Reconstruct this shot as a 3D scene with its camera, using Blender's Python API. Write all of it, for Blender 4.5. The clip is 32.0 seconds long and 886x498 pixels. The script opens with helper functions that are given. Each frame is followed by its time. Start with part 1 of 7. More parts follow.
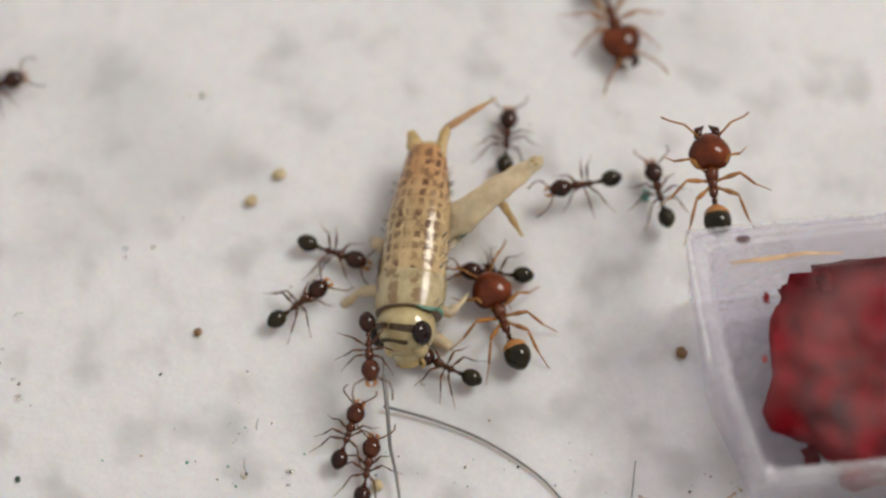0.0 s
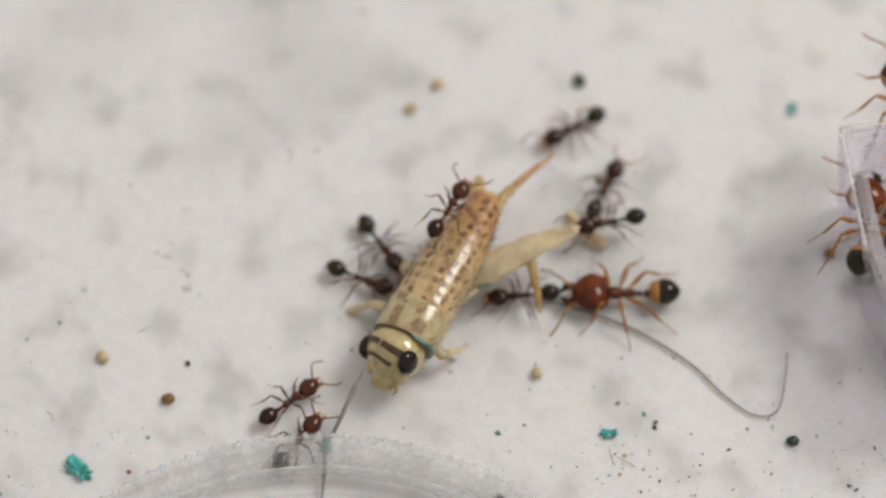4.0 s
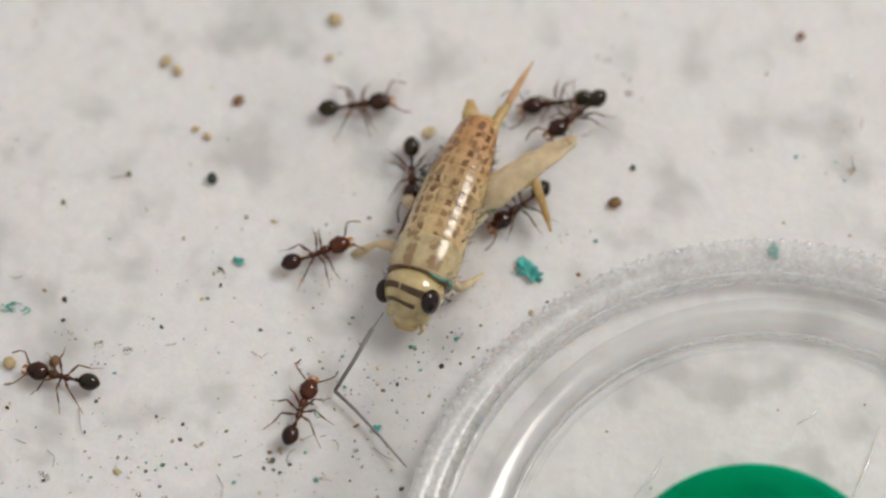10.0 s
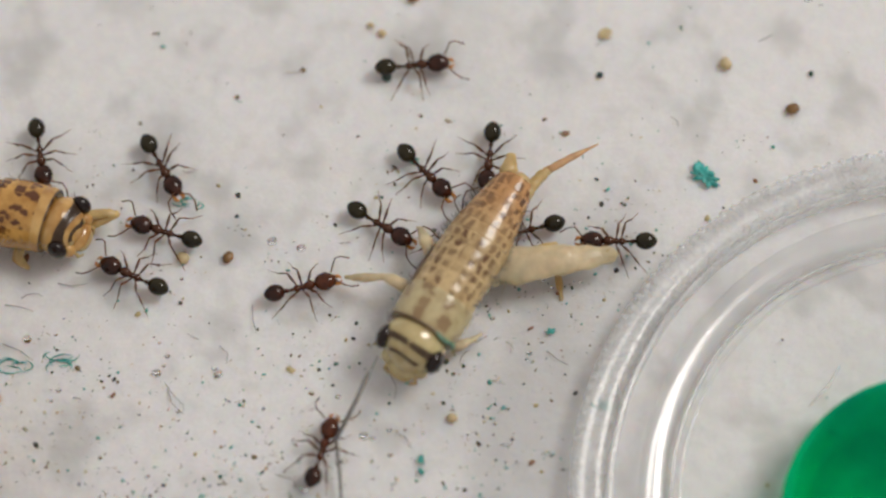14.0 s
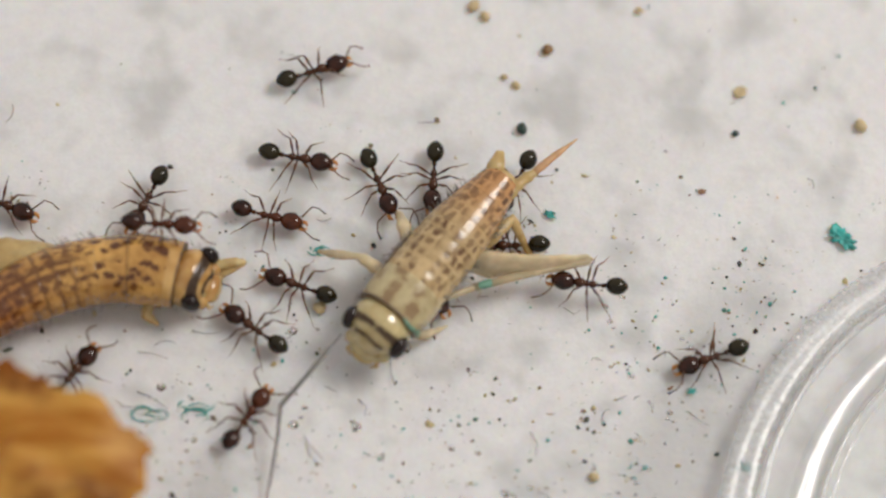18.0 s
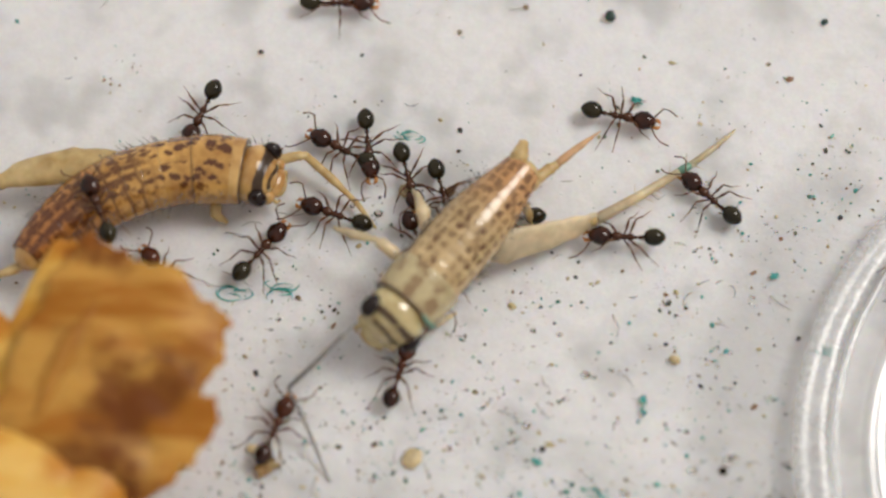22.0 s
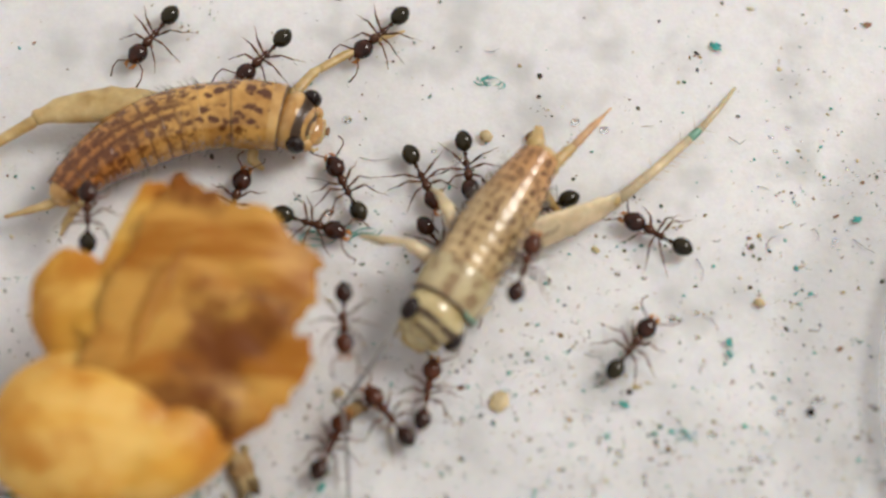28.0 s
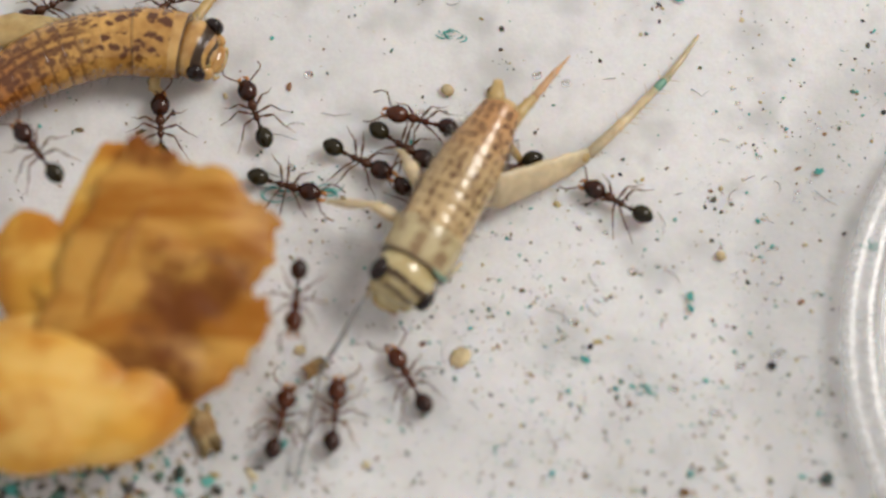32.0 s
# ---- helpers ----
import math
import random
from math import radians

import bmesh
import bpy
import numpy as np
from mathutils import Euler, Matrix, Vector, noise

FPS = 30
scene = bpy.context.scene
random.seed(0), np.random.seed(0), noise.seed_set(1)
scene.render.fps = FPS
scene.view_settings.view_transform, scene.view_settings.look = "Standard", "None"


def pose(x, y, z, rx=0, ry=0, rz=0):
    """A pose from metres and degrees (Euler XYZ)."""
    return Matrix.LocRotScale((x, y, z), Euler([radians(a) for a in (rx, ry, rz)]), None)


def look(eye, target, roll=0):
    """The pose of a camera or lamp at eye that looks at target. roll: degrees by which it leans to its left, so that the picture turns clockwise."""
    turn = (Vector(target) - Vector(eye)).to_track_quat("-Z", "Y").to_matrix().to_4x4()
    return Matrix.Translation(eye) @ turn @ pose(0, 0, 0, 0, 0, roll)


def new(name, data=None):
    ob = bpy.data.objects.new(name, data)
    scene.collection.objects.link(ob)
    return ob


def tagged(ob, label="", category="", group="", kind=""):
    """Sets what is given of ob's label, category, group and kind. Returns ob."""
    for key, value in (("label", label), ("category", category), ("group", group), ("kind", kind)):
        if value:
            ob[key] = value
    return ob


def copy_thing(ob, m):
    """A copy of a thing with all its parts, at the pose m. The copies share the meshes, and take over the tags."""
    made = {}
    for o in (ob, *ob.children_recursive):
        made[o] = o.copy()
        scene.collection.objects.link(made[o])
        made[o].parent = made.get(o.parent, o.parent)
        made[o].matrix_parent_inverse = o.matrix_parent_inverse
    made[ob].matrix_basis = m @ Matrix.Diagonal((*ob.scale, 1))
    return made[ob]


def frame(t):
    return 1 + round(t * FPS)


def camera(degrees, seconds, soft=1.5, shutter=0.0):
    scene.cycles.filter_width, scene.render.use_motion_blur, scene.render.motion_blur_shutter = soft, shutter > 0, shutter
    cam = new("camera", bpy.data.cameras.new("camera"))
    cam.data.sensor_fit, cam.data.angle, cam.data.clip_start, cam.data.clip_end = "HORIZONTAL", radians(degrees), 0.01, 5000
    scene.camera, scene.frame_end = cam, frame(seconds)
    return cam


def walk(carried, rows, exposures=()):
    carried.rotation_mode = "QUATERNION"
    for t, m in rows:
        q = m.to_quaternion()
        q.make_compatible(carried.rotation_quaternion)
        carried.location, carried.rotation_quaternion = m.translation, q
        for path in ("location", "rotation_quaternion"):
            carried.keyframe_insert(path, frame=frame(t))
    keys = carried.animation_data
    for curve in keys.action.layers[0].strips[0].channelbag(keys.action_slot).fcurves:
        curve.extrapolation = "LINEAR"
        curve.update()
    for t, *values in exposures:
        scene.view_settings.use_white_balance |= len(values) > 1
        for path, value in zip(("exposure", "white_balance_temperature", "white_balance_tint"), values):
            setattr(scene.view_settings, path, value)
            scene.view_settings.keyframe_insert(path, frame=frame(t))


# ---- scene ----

# Everything below is written in millimetres and turned into metres by MM.
MM = 0.001
PI = math.pi

# ---- camera ----
cam = camera(16.0, 32.0, soft=2.5)
cam.data.dof.use_dof = True
cam.data.dof.focus_distance = 134.2 * MM
cam.data.dof.aperture_fstop = 21.0

PATH = [
    (0, -2.303, -56.549, 125.955, 24.392, 0.019, -4.143), (0.5, -2.655, -57.894, 125.576, 25.047, 0.349, -3.840),
    (1, -3.479, -60.201, 124.779, 25.746, 0.362, -3.952), (1.5, -1.608, -60.917, 124.457, 25.282, 1.364, -3.290),
    (2, -0.530, -60.199, 124.332, 24.758, 1.802, -2.749), (2.5, 3.409, -61.804, 124.261, 25.178, 3.654, -2.460),
    (4.5, -18.883, -71.020, 124.225, 28.398, -3.069, -4.550), (5, -24.307, -71.229, 123.564, 28.227, -4.740, -5.291),
    (5.5, -24.625, -69.211, 123.959, 26.624, -3.788, -4.790), (6, -19.925, -67.863, 125.152, 25.691, -1.122, -3.390),
    (6.5, -18.758, -69.553, 124.711, 26.501, -0.352, -3.080), (7, -21.123, -69.779, 124.808, 26.517, -0.934, -3.314),
    (7.5, -21.056, -69.390, 125.126, 26.422, -0.816, -3.267), (8, -21.002, -68.036, 125.310, 25.688, -0.245, -2.762),
    (8.5, -21.557, -67.930, 125.412, 25.518, 0.689, -2.072), (9, -22.100, -68.178, 125.207, 25.303, 0.817, -1.935),
    (9.5, -20.410, -69.823, 124.479, 25.329, 2.630, -0.970), (10, -26.118, -68.772, 125.026, 24.206, 0.626, -2.042),
    (10.5, -28.309, -70.543, 125.073, 24.337, 0.410, -2.054), (11, -32.462, -68.843, 125.232, 23.708, -0.667, -2.119),
    (11.5, -33.831, -68.805, 124.917, 23.858, -0.499, -1.847), (12, -30.182, -71.899, 124.010, 24.461, 1.203, -0.844),
    (12.5, -33.328, -68.599, 124.832, 22.551, -0.111, -1.781), (13, -35.686, -70.257, 124.276, 22.505, -0.847, -1.848),
    (13.5, -30.648, -68.366, 124.771, 22.203, 1.412, -0.935), (15.5, -39.040, -66.529, 124.937, 21.753, -1.968, -0.608),
    (16, -44.063, -69.300, 124.819, 23.046, -4.018, -1.902), (16.5, -39.572, -67.339, 124.667, 23.030, -1.383, -0.238),
    (17, -43.632, -66.877, 123.954, 23.032, -2.406, -0.324), (17.5, -39.413, -69.411, 123.227, 23.984, -0.557, 0.442),
    (18, -45.216, -65.213, 124.124, 22.262, -2.664, -0.547), (18.5, -43.145, -67.077, 123.930, 22.907, -1.408, 0.003),
    (19, -41.892, -68.773, 123.172, 23.620, -0.664, 0.607), (19.5, -44.089, -68.871, 123.017, 23.506, -0.563, 0.694),
    (20, -39.551, -70.069, 123.031, 23.378, 1.403, 1.543), (20.5, -42.349, -67.275, 123.740, 22.121, 0.177, 0.991),
    (21, -47.857, -66.272, 123.949, 21.654, -2.208, -0.031), (21.5, -42.891, -68.467, 123.700, 22.382, 0.022, 0.889),
    (22, -40.217, -69.027, 123.672, 21.732, 0.585, 1.226), (22.5, -44.216, -68.734, 123.820, 21.532, -0.931, 0.384),
    (23, -40.557, -71.387, 123.328, 22.480, 0.712, 1.083), (23.5, -44.447, -69.211, 123.854, 21.102, -1.125, 0.367),
    (24, -43.601, -69.115, 123.864, 20.833, -0.570, 0.623), (24.5, -45.154, -73.299, 122.752, 22.533, -1.341, 0.023),
    (25, -48.331, -72.503, 122.529, 22.560, -2.398, -0.281), (25.5, -46.491, -70.929, 122.844, 21.906, -1.283, 0.206),
    (27.5, -48.704, -70.817, 122.521, 21.599, -1.923, -0.117), (28, -46.825, -72.132, 122.236, 22.159, -0.622, 0.559),
    (28.5, -44.632, -71.064, 122.808, 21.338, 0.197, 0.902), (29, -46.112, -70.873, 123.118, 20.874, -0.299, 0.488),
    (29.5, -38.027, -70.565, 124.029, 20.434, 2.434, 1.356), (30, -41.978, -70.622, 123.617, 20.398, 0.187, 0.227),
    (30.5, -46.822, -71.098, 123.294, 20.743, -1.953, -0.487), (31, -45.856, -69.903, 123.496, 20.473, -1.145, -0.181),
    (31.5, -40.370, -70.207, 123.398, 20.402, 1.303, 0.794), (32, -43.942, -69.573, 123.358, 20.145, 0.063, 0.361),
]


def mpose(x, y, z, rx=0, ry=0, rz=0):
    return pose(x * MM, y * MM, z * MM, rx, ry, rz)


walk(cam, [(t, mpose(x, y, z, rx, ry, rz)) for t, x, y, z, rx, ry, rz in PATH],
     exposures=((0, -0.27), (1, -0.30), (2, -0.10), (5, -0.34), (6, -0.16), (8, -0.27), (9, -0.16), (10, -0.26), (11, -0.47), (12, -0.16), (13, -0.27), (16, -0.36), (17, -0.2), (19, -0.17), (20, 0.0), (21, -0.08), (22, -0.10), (23, -0.02), (24, 0.04), (25, 0.02), (28, 0.04), (29, -0.11), (30, -0.09), (31, -0.20), (32, -0.07)))

# ---- light: a bright room and one soft desk lamp over the tray's right side ----
world = bpy.data.worlds.new("room_light")
scene.world = world
world.use_nodes = True
world.node_tree.nodes["Background"].inputs[0].default_value = (1.0, 0.965, 0.94, 1)
world.node_tree.nodes["Background"].inputs[1].default_value = 0.65
lamp_data = bpy.data.lights.new("desk_lamp", "AREA")
lamp_data.shape, lamp_data.size, lamp_data.energy, lamp_data.color = "DISK", 0.32, 4.9, (1.0, 0.95, 0.89)
lamp = new("desk_lamp", lamp_data)
lamp.matrix_world = look((0.43, 0.17, 0.61), (-0.03, -0.016, 0.0))
scene.view_settings.exposure = 0.0


# ---- materials ----
def shader(name, base, rough=0.5, spread=0.25, grain=3.0, bump=0.15, bump_size=8.0, coat=0.0, trans=0.0,
           subsurface=0.0, radius=1.0, tint=None, metal=0.0, ior=1.5):
    """A surface with two scales of colour change and fine relief; grain and bump_size count per millimetre."""
    m = bpy.data.materials.new(name)
    m.use_nodes = True
    nt = m.node_tree
    b = nt.nodes["Principled BSDF"]
    co = nt.nodes.new("ShaderNodeTexCoord")
    mp = nt.nodes.new("ShaderNodeMapping")
    mp.inputs["Scale"].default_value = (1000, 1000, 1000)
    nt.links.new(co.outputs["Object"], mp.inputs["Vector"])
    n1 = nt.nodes.new("ShaderNodeTexNoise")
    n1.inputs["Scale"].default_value, n1.inputs["Detail"].default_value = grain, 5
    n2 = nt.nodes.new("ShaderNodeTexNoise")
    n2.inputs["Scale"].default_value, n2.inputs["Detail"].default_value = grain * 0.23, 2
    for n in (n1, n2):
        nt.links.new(mp.outputs[0], n.inputs["Vector"])
    mixf = nt.nodes.new("ShaderNodeMath")
    mixf.operation = "MULTIPLY_ADD"
    nt.links.new(n1.outputs["Fac"], mixf.inputs[0])
    mixf.inputs[1].default_value = 0.5
    half = nt.nodes.new("ShaderNodeMath")
    half.operation = "MULTIPLY"
    half.inputs[1].default_value = 0.5
    nt.links.new(n2.outputs["Fac"], half.inputs[0])
    nt.links.new(half.outputs[0], mixf.inputs[2])
    ramp = nt.nodes.new("ShaderNodeValToRGB")
    dark = tuple(c * (1 - spread) for c in base)
    light = tint or tuple(min(1, c * (1 + spread)) for c in base)
    ramp.color_ramp.elements[0].position, ramp.color_ramp.elements[0].color = 0.33, (*dark, 1)
    ramp.color_ramp.elements[1].position, ramp.color_ramp.elements[1].color = 0.67, (*light, 1)
    nt.links.new(mixf.outputs[0], ramp.inputs[0])
    nt.links.new(ramp.outputs[0], b.inputs["Base Color"])
    b.inputs["Roughness"].default_value = rough
    b.inputs["Metallic"].default_value = metal
    b.inputs["IOR"].default_value = ior
    b.inputs["Coat Weight"].default_value = coat
    b.inputs["Coat Roughness"].default_value = 0.08
    b.inputs["Transmission Weight"].default_value = trans
    if subsurface:
        b.inputs["Subsurface Weight"].default_value = subsurface
        b.inputs["Subsurface Radius"].default_value = (radius, radius * 0.6, radius * 0.35)
        b.inputs["Subsurface Scale"].default_value = MM
    if bump:
        n3 = nt.nodes.new("ShaderNodeTexNoise")
        n3.inputs["Scale"].default_value, n3.inputs["Detail"].default_value = bump_size, 3
        nt.links.new(mp.outputs[0], n3.inputs["Vector"])
        bp = nt.nodes.new("ShaderNodeBump")
        bp.inputs["Strength"].default_value, bp.inputs["Distance"].default_value = bump, 0.06 * MM
        nt.links.new(n3.outputs["Fac"], bp.inputs["Height"])
        nt.links.new(bp.outputs[0], b.inputs["Normal"])
    return m


def node(nt, kind, **values):
    n = nt.nodes.new(kind)
    for key, value in values.items():
        n.inputs[key.replace("_", " ")].default_value = value
    return n


def blend(nt, fac, a, b):
    """A colour mix: a and b are sockets or colours."""
    n = nt.nodes.new("ShaderNodeMix")
    n.data_type = "RGBA"
    nt.links.new(fac, n.inputs[0])
    for socket, value in ((n.inputs[6], a), (n.inputs[7], b)):
        if isinstance(value, tuple):
            socket.default_value = (*value, 1)
        else:
            nt.links.new(value, socket)
    return n.outputs[2]


def ramped(nt, source, low, high):
    n = nt.nodes.new("ShaderNodeMapRange")
    n.interpolation_type = "SMOOTHSTEP"
    n.inputs[1].default_value, n.inputs[2].default_value = low, high
    nt.links.new(source, n.inputs[0])
    return n.outputs[0]


def spotted(name, base, pale, spot, rear, cell=(0.50, 0.44), gap=0.15, cells=0.85, blots=0.85, split=0.4, stripe=0.0, size=0.0, count=1.0, bar=1.0, fade=0.55, stretch=(1.35, 1.7), midline=0.0):
    """Insect cuticle laid out by the unrolled length and girth of the body: rows of small dark cells behind, loose blots in front."""
    m = shader(name, base, rough=0.24, spread=0.36, grain=2.0, bump=0.35, bump_size=3.5, coat=0.5, subsurface=0.15, radius=0.4, tint=pale, ior=1.35)
    nt = m.node_tree
    b = nt.nodes["Principled BSDF"]
    skin = b.inputs["Base Color"].links[0].from_socket
    uv = nt.nodes.new("ShaderNodeUVMap")
    sep = nt.nodes.new("ShaderNodeSeparateXYZ")
    nt.links.new(uv.outputs[0], sep.inputs[0])
    warp = node(nt, "ShaderNodeTexNoise", Scale=2.2, Detail=3.0)
    nt.links.new(uv.outputs[0], warp.inputs["Vector"])
    shift = nt.nodes.new("ShaderNodeVectorMath")
    shift.operation = "MULTIPLY_ADD"
    nt.links.new(warp.outputs["Color"], shift.inputs[0])
    shift.inputs[1].default_value = (0.46, 0.40, 0)
    nt.links.new(uv.outputs[0], shift.inputs[2])

    def calc(op, x, y):
        n = nt.nodes.new("ShaderNodeMath")
        n.operation = op
        for s, v in zip(n.inputs, (x, y)):
            if isinstance(v, (int, float)):
                s.default_value = v
            else:
                nt.links.new(v, s)
        return n.outputs[0]

    brick = node(nt, "ShaderNodeTexBrick", Scale=1.0, Mortar_Size=gap, Mortar_Smooth=0.5, Brick_Width=cell[0], Row_Height=cell[1])
    brick.offset = 0.0
    for key, level in (("Color1", 0.5), ("Color2", 1.0), ("Mortar", 0.6)):
        brick.inputs[key].default_value = (level, level, level, 1)
    nt.links.new(shift.outputs[0], brick.inputs["Vector"])
    big = node(nt, "ShaderNodeTexNoise", Scale=0.8, Detail=2.0)
    nt.links.new(uv.outputs[0], big.inputs["Vector"])
    behind = ramped(nt, sep.outputs[0], split + 0.8, split - 0.8)
    back = ramped(nt, sep.outputs[0], -1.2, -4.6)
    top = ramped(nt, calc("ABSOLUTE", sep.outputs[1], 0), 2.1, 1.3)
    cells_f = calc("MULTIPLY", calc("MULTIPLY", calc("MULTIPLY", calc("SUBTRACT", 1.0, brick.outputs["Fac"]), brick.outputs["Color"]), ramped(nt, big.outputs["Fac"], 0.28, 0.48)), calc("MULTIPLY", behind, cells))
    vo = node(nt, "ShaderNodeTexVoronoi", Scale=1.0, Randomness=0.8)
    mp = node(nt, "ShaderNodeMapping", Scale=(stretch[0] * count, stretch[1] * count, 1))
    nt.links.new(shift.outputs[0], mp.inputs["Vector"])
    nt.links.new(mp.outputs[0], vo.inputs["Vector"])
    fine = node(nt, "ShaderNodeTexNoise", Scale=5.0, Detail=3.0)
    nt.links.new(uv.outputs[0], fine.inputs["Vector"])
    ragged = calc("ADD", vo.outputs["Distance"], calc("MULTIPLY", fine.outputs["Fac"], 0.45))
    blot_f = calc("MULTIPLY", calc("MULTIPLY", ramped(nt, ragged, 0.61 + size, 0.46 + size), calc("SUBTRACT", 1.0, calc("MULTIPLY", behind, fade))), blots)
    mark = calc("MULTIPLY", calc("MAXIMUM", cells_f, blot_f), top)
    if midline:
        side = calc("ABSOLUTE", calc("ADD", sep.outputs[1], calc("MULTIPLY", warp.outputs["Fac"], 0.12)), 0)
        clear_mid = calc("SUBTRACT", 1.0, calc("MULTIPLY", ramped(nt, side, 0.20, 0.06), midline))
        outer = calc("SUBTRACT", 1.0, calc("MULTIPLY", ramped(nt, side, 0.95, 1.5), 0.3))
        mark = calc("MULTIPLY", mark, calc("MULTIPLY", clear_mid, outer))
    if stripe:
        mid = calc("MULTIPLY", ramped(nt, calc("ABSOLUTE", sep.outputs[1], 0), 0.46, 0.22), ramped(nt, calc("ABSOLUTE", sep.outputs[1], 0), 0.03, 0.14))
        lines = node(nt, "ShaderNodeTexWave", Scale=0.46, Distortion=1.2, Detail=2.0)
        nt.links.new(shift.outputs[0], lines.inputs["Vector"])
        bars = calc("MULTIPLY", ramped(nt, lines.outputs["Fac"], 0.80, 0.95), behind)
        lengthwise = calc("MULTIPLY", calc("MULTIPLY", mid, behind), ramped(nt, fine.outputs["Fac"], 0.30, 0.48))
        mark = calc("MAXIMUM", mark, calc("MULTIPLY", calc("MAXIMUM", calc("MULTIPLY", bars, bar), lengthwise), stripe))
    tinted = blend(nt, calc("MULTIPLY", back, 0.75), skin, rear)
    nt.links.new(blend(nt, mark, tinted, spot), b.inputs["Base Color"])
    return m


def clear_skin(m, lit, clear):
    """Turns a cuticle into thin translucent skin, clearer in patches."""
    nt = m.node_tree
    b = nt.nodes["Principled BSDF"]
    colour = b.inputs["Base Color"].links[0].from_socket
    glow = nt.nodes.new("ShaderNodeBsdfTranslucent")
    nt.links.new(colour, glow.inputs["Color"])
    see = nt.nodes.new("ShaderNodeBsdfTransparent")
    see.inputs["Color"].default_value = (1.0, 0.96, 0.86, 1)
    soft, thin = node(nt, "ShaderNodeMixShader", Fac=lit), nt.nodes.new("ShaderNodeMixShader")
    co = nt.nodes.new("ShaderNodeTexCoord")
    patches = node(nt, "ShaderNodeTexNoise", Scale=900.0, Detail=3.0)
    nt.links.new(co.outputs["Object"], patches.inputs["Vector"])
    share = nt.nodes.new("ShaderNodeMath")
    share.operation = "MULTIPLY"
    share.inputs[1].default_value = clear
    nt.links.new(ramped(nt, patches.outputs["Fac"], 0.30, 0.66), share.inputs[0])
    for target, x, y in ((soft, b, glow), (thin, soft, see)):
        nt.links.new(x.outputs[0], target.inputs[1])
        nt.links.new(y.outputs[0], target.inputs[2])
    nt.links.new(share.outputs[0], thin.inputs[0])
    nt.links.new(thin.outputs[0], nt.nodes["Material Output"].inputs["Surface"])
    return m


def ground_paper():
    m = shader("damp_white_sheet", (0.64, 0.63, 0.63), rough=0.42, spread=0.06, grain=6, bump=0.5, bump_size=2.0, subsurface=0.6, radius=1.6)
    nt = m.node_tree
    b = nt.nodes["Principled BSDF"]
    skin = b.inputs["Base Color"].links[0].from_socket
    co = nt.nodes.new("ShaderNodeTexCoord")
    mp = node(nt, "ShaderNodeMapping", Scale=(1000, 1000, 1000))
    nt.links.new(co.outputs["Object"], mp.inputs["Vector"])
    blots = node(nt, "ShaderNodeTexNoise", Scale=0.34, Detail=2.5, Roughness=0.5)
    nt.links.new(mp.outputs[0], blots.inputs["Vector"])
    patches = node(nt, "ShaderNodeTexNoise", Scale=0.075, Detail=2.0)
    nt.links.new(mp.outputs[0], patches.inputs["Vector"])
    stain = ramped(nt, blots.outputs["Fac"], 0.48, 0.74)
    first = blend(nt, stain, skin, (0.47, 0.465, 0.46))
    wide = ramped(nt, patches.outputs["Fac"], 0.50, 0.70)
    second = nt.nodes.new("ShaderNodeMath")
    second.operation = "MULTIPLY"
    second.inputs[1].default_value = 0.45
    nt.links.new(wide, second.inputs[0])
    both = blend(nt, second.outputs[0], first, (0.43, 0.43, 0.425))
    # damp and the lid's shade painted as one grey patch, ragged, beside the lid
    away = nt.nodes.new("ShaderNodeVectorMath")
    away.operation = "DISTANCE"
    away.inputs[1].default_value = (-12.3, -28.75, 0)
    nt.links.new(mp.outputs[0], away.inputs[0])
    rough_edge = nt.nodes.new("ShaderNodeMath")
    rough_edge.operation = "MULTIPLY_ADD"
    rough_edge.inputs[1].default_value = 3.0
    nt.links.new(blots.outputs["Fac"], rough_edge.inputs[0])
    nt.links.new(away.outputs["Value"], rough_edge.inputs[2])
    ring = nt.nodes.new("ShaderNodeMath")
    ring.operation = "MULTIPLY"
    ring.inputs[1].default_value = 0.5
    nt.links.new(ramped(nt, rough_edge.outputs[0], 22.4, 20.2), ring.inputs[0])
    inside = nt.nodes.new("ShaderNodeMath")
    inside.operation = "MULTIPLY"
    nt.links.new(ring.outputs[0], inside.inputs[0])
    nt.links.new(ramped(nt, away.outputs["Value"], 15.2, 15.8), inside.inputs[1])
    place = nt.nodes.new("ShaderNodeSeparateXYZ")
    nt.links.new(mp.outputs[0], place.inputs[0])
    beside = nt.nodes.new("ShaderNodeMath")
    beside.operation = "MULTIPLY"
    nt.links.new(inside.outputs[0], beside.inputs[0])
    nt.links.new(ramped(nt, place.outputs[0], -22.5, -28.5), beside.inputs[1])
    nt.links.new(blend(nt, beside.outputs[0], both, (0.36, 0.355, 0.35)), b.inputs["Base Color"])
    return m


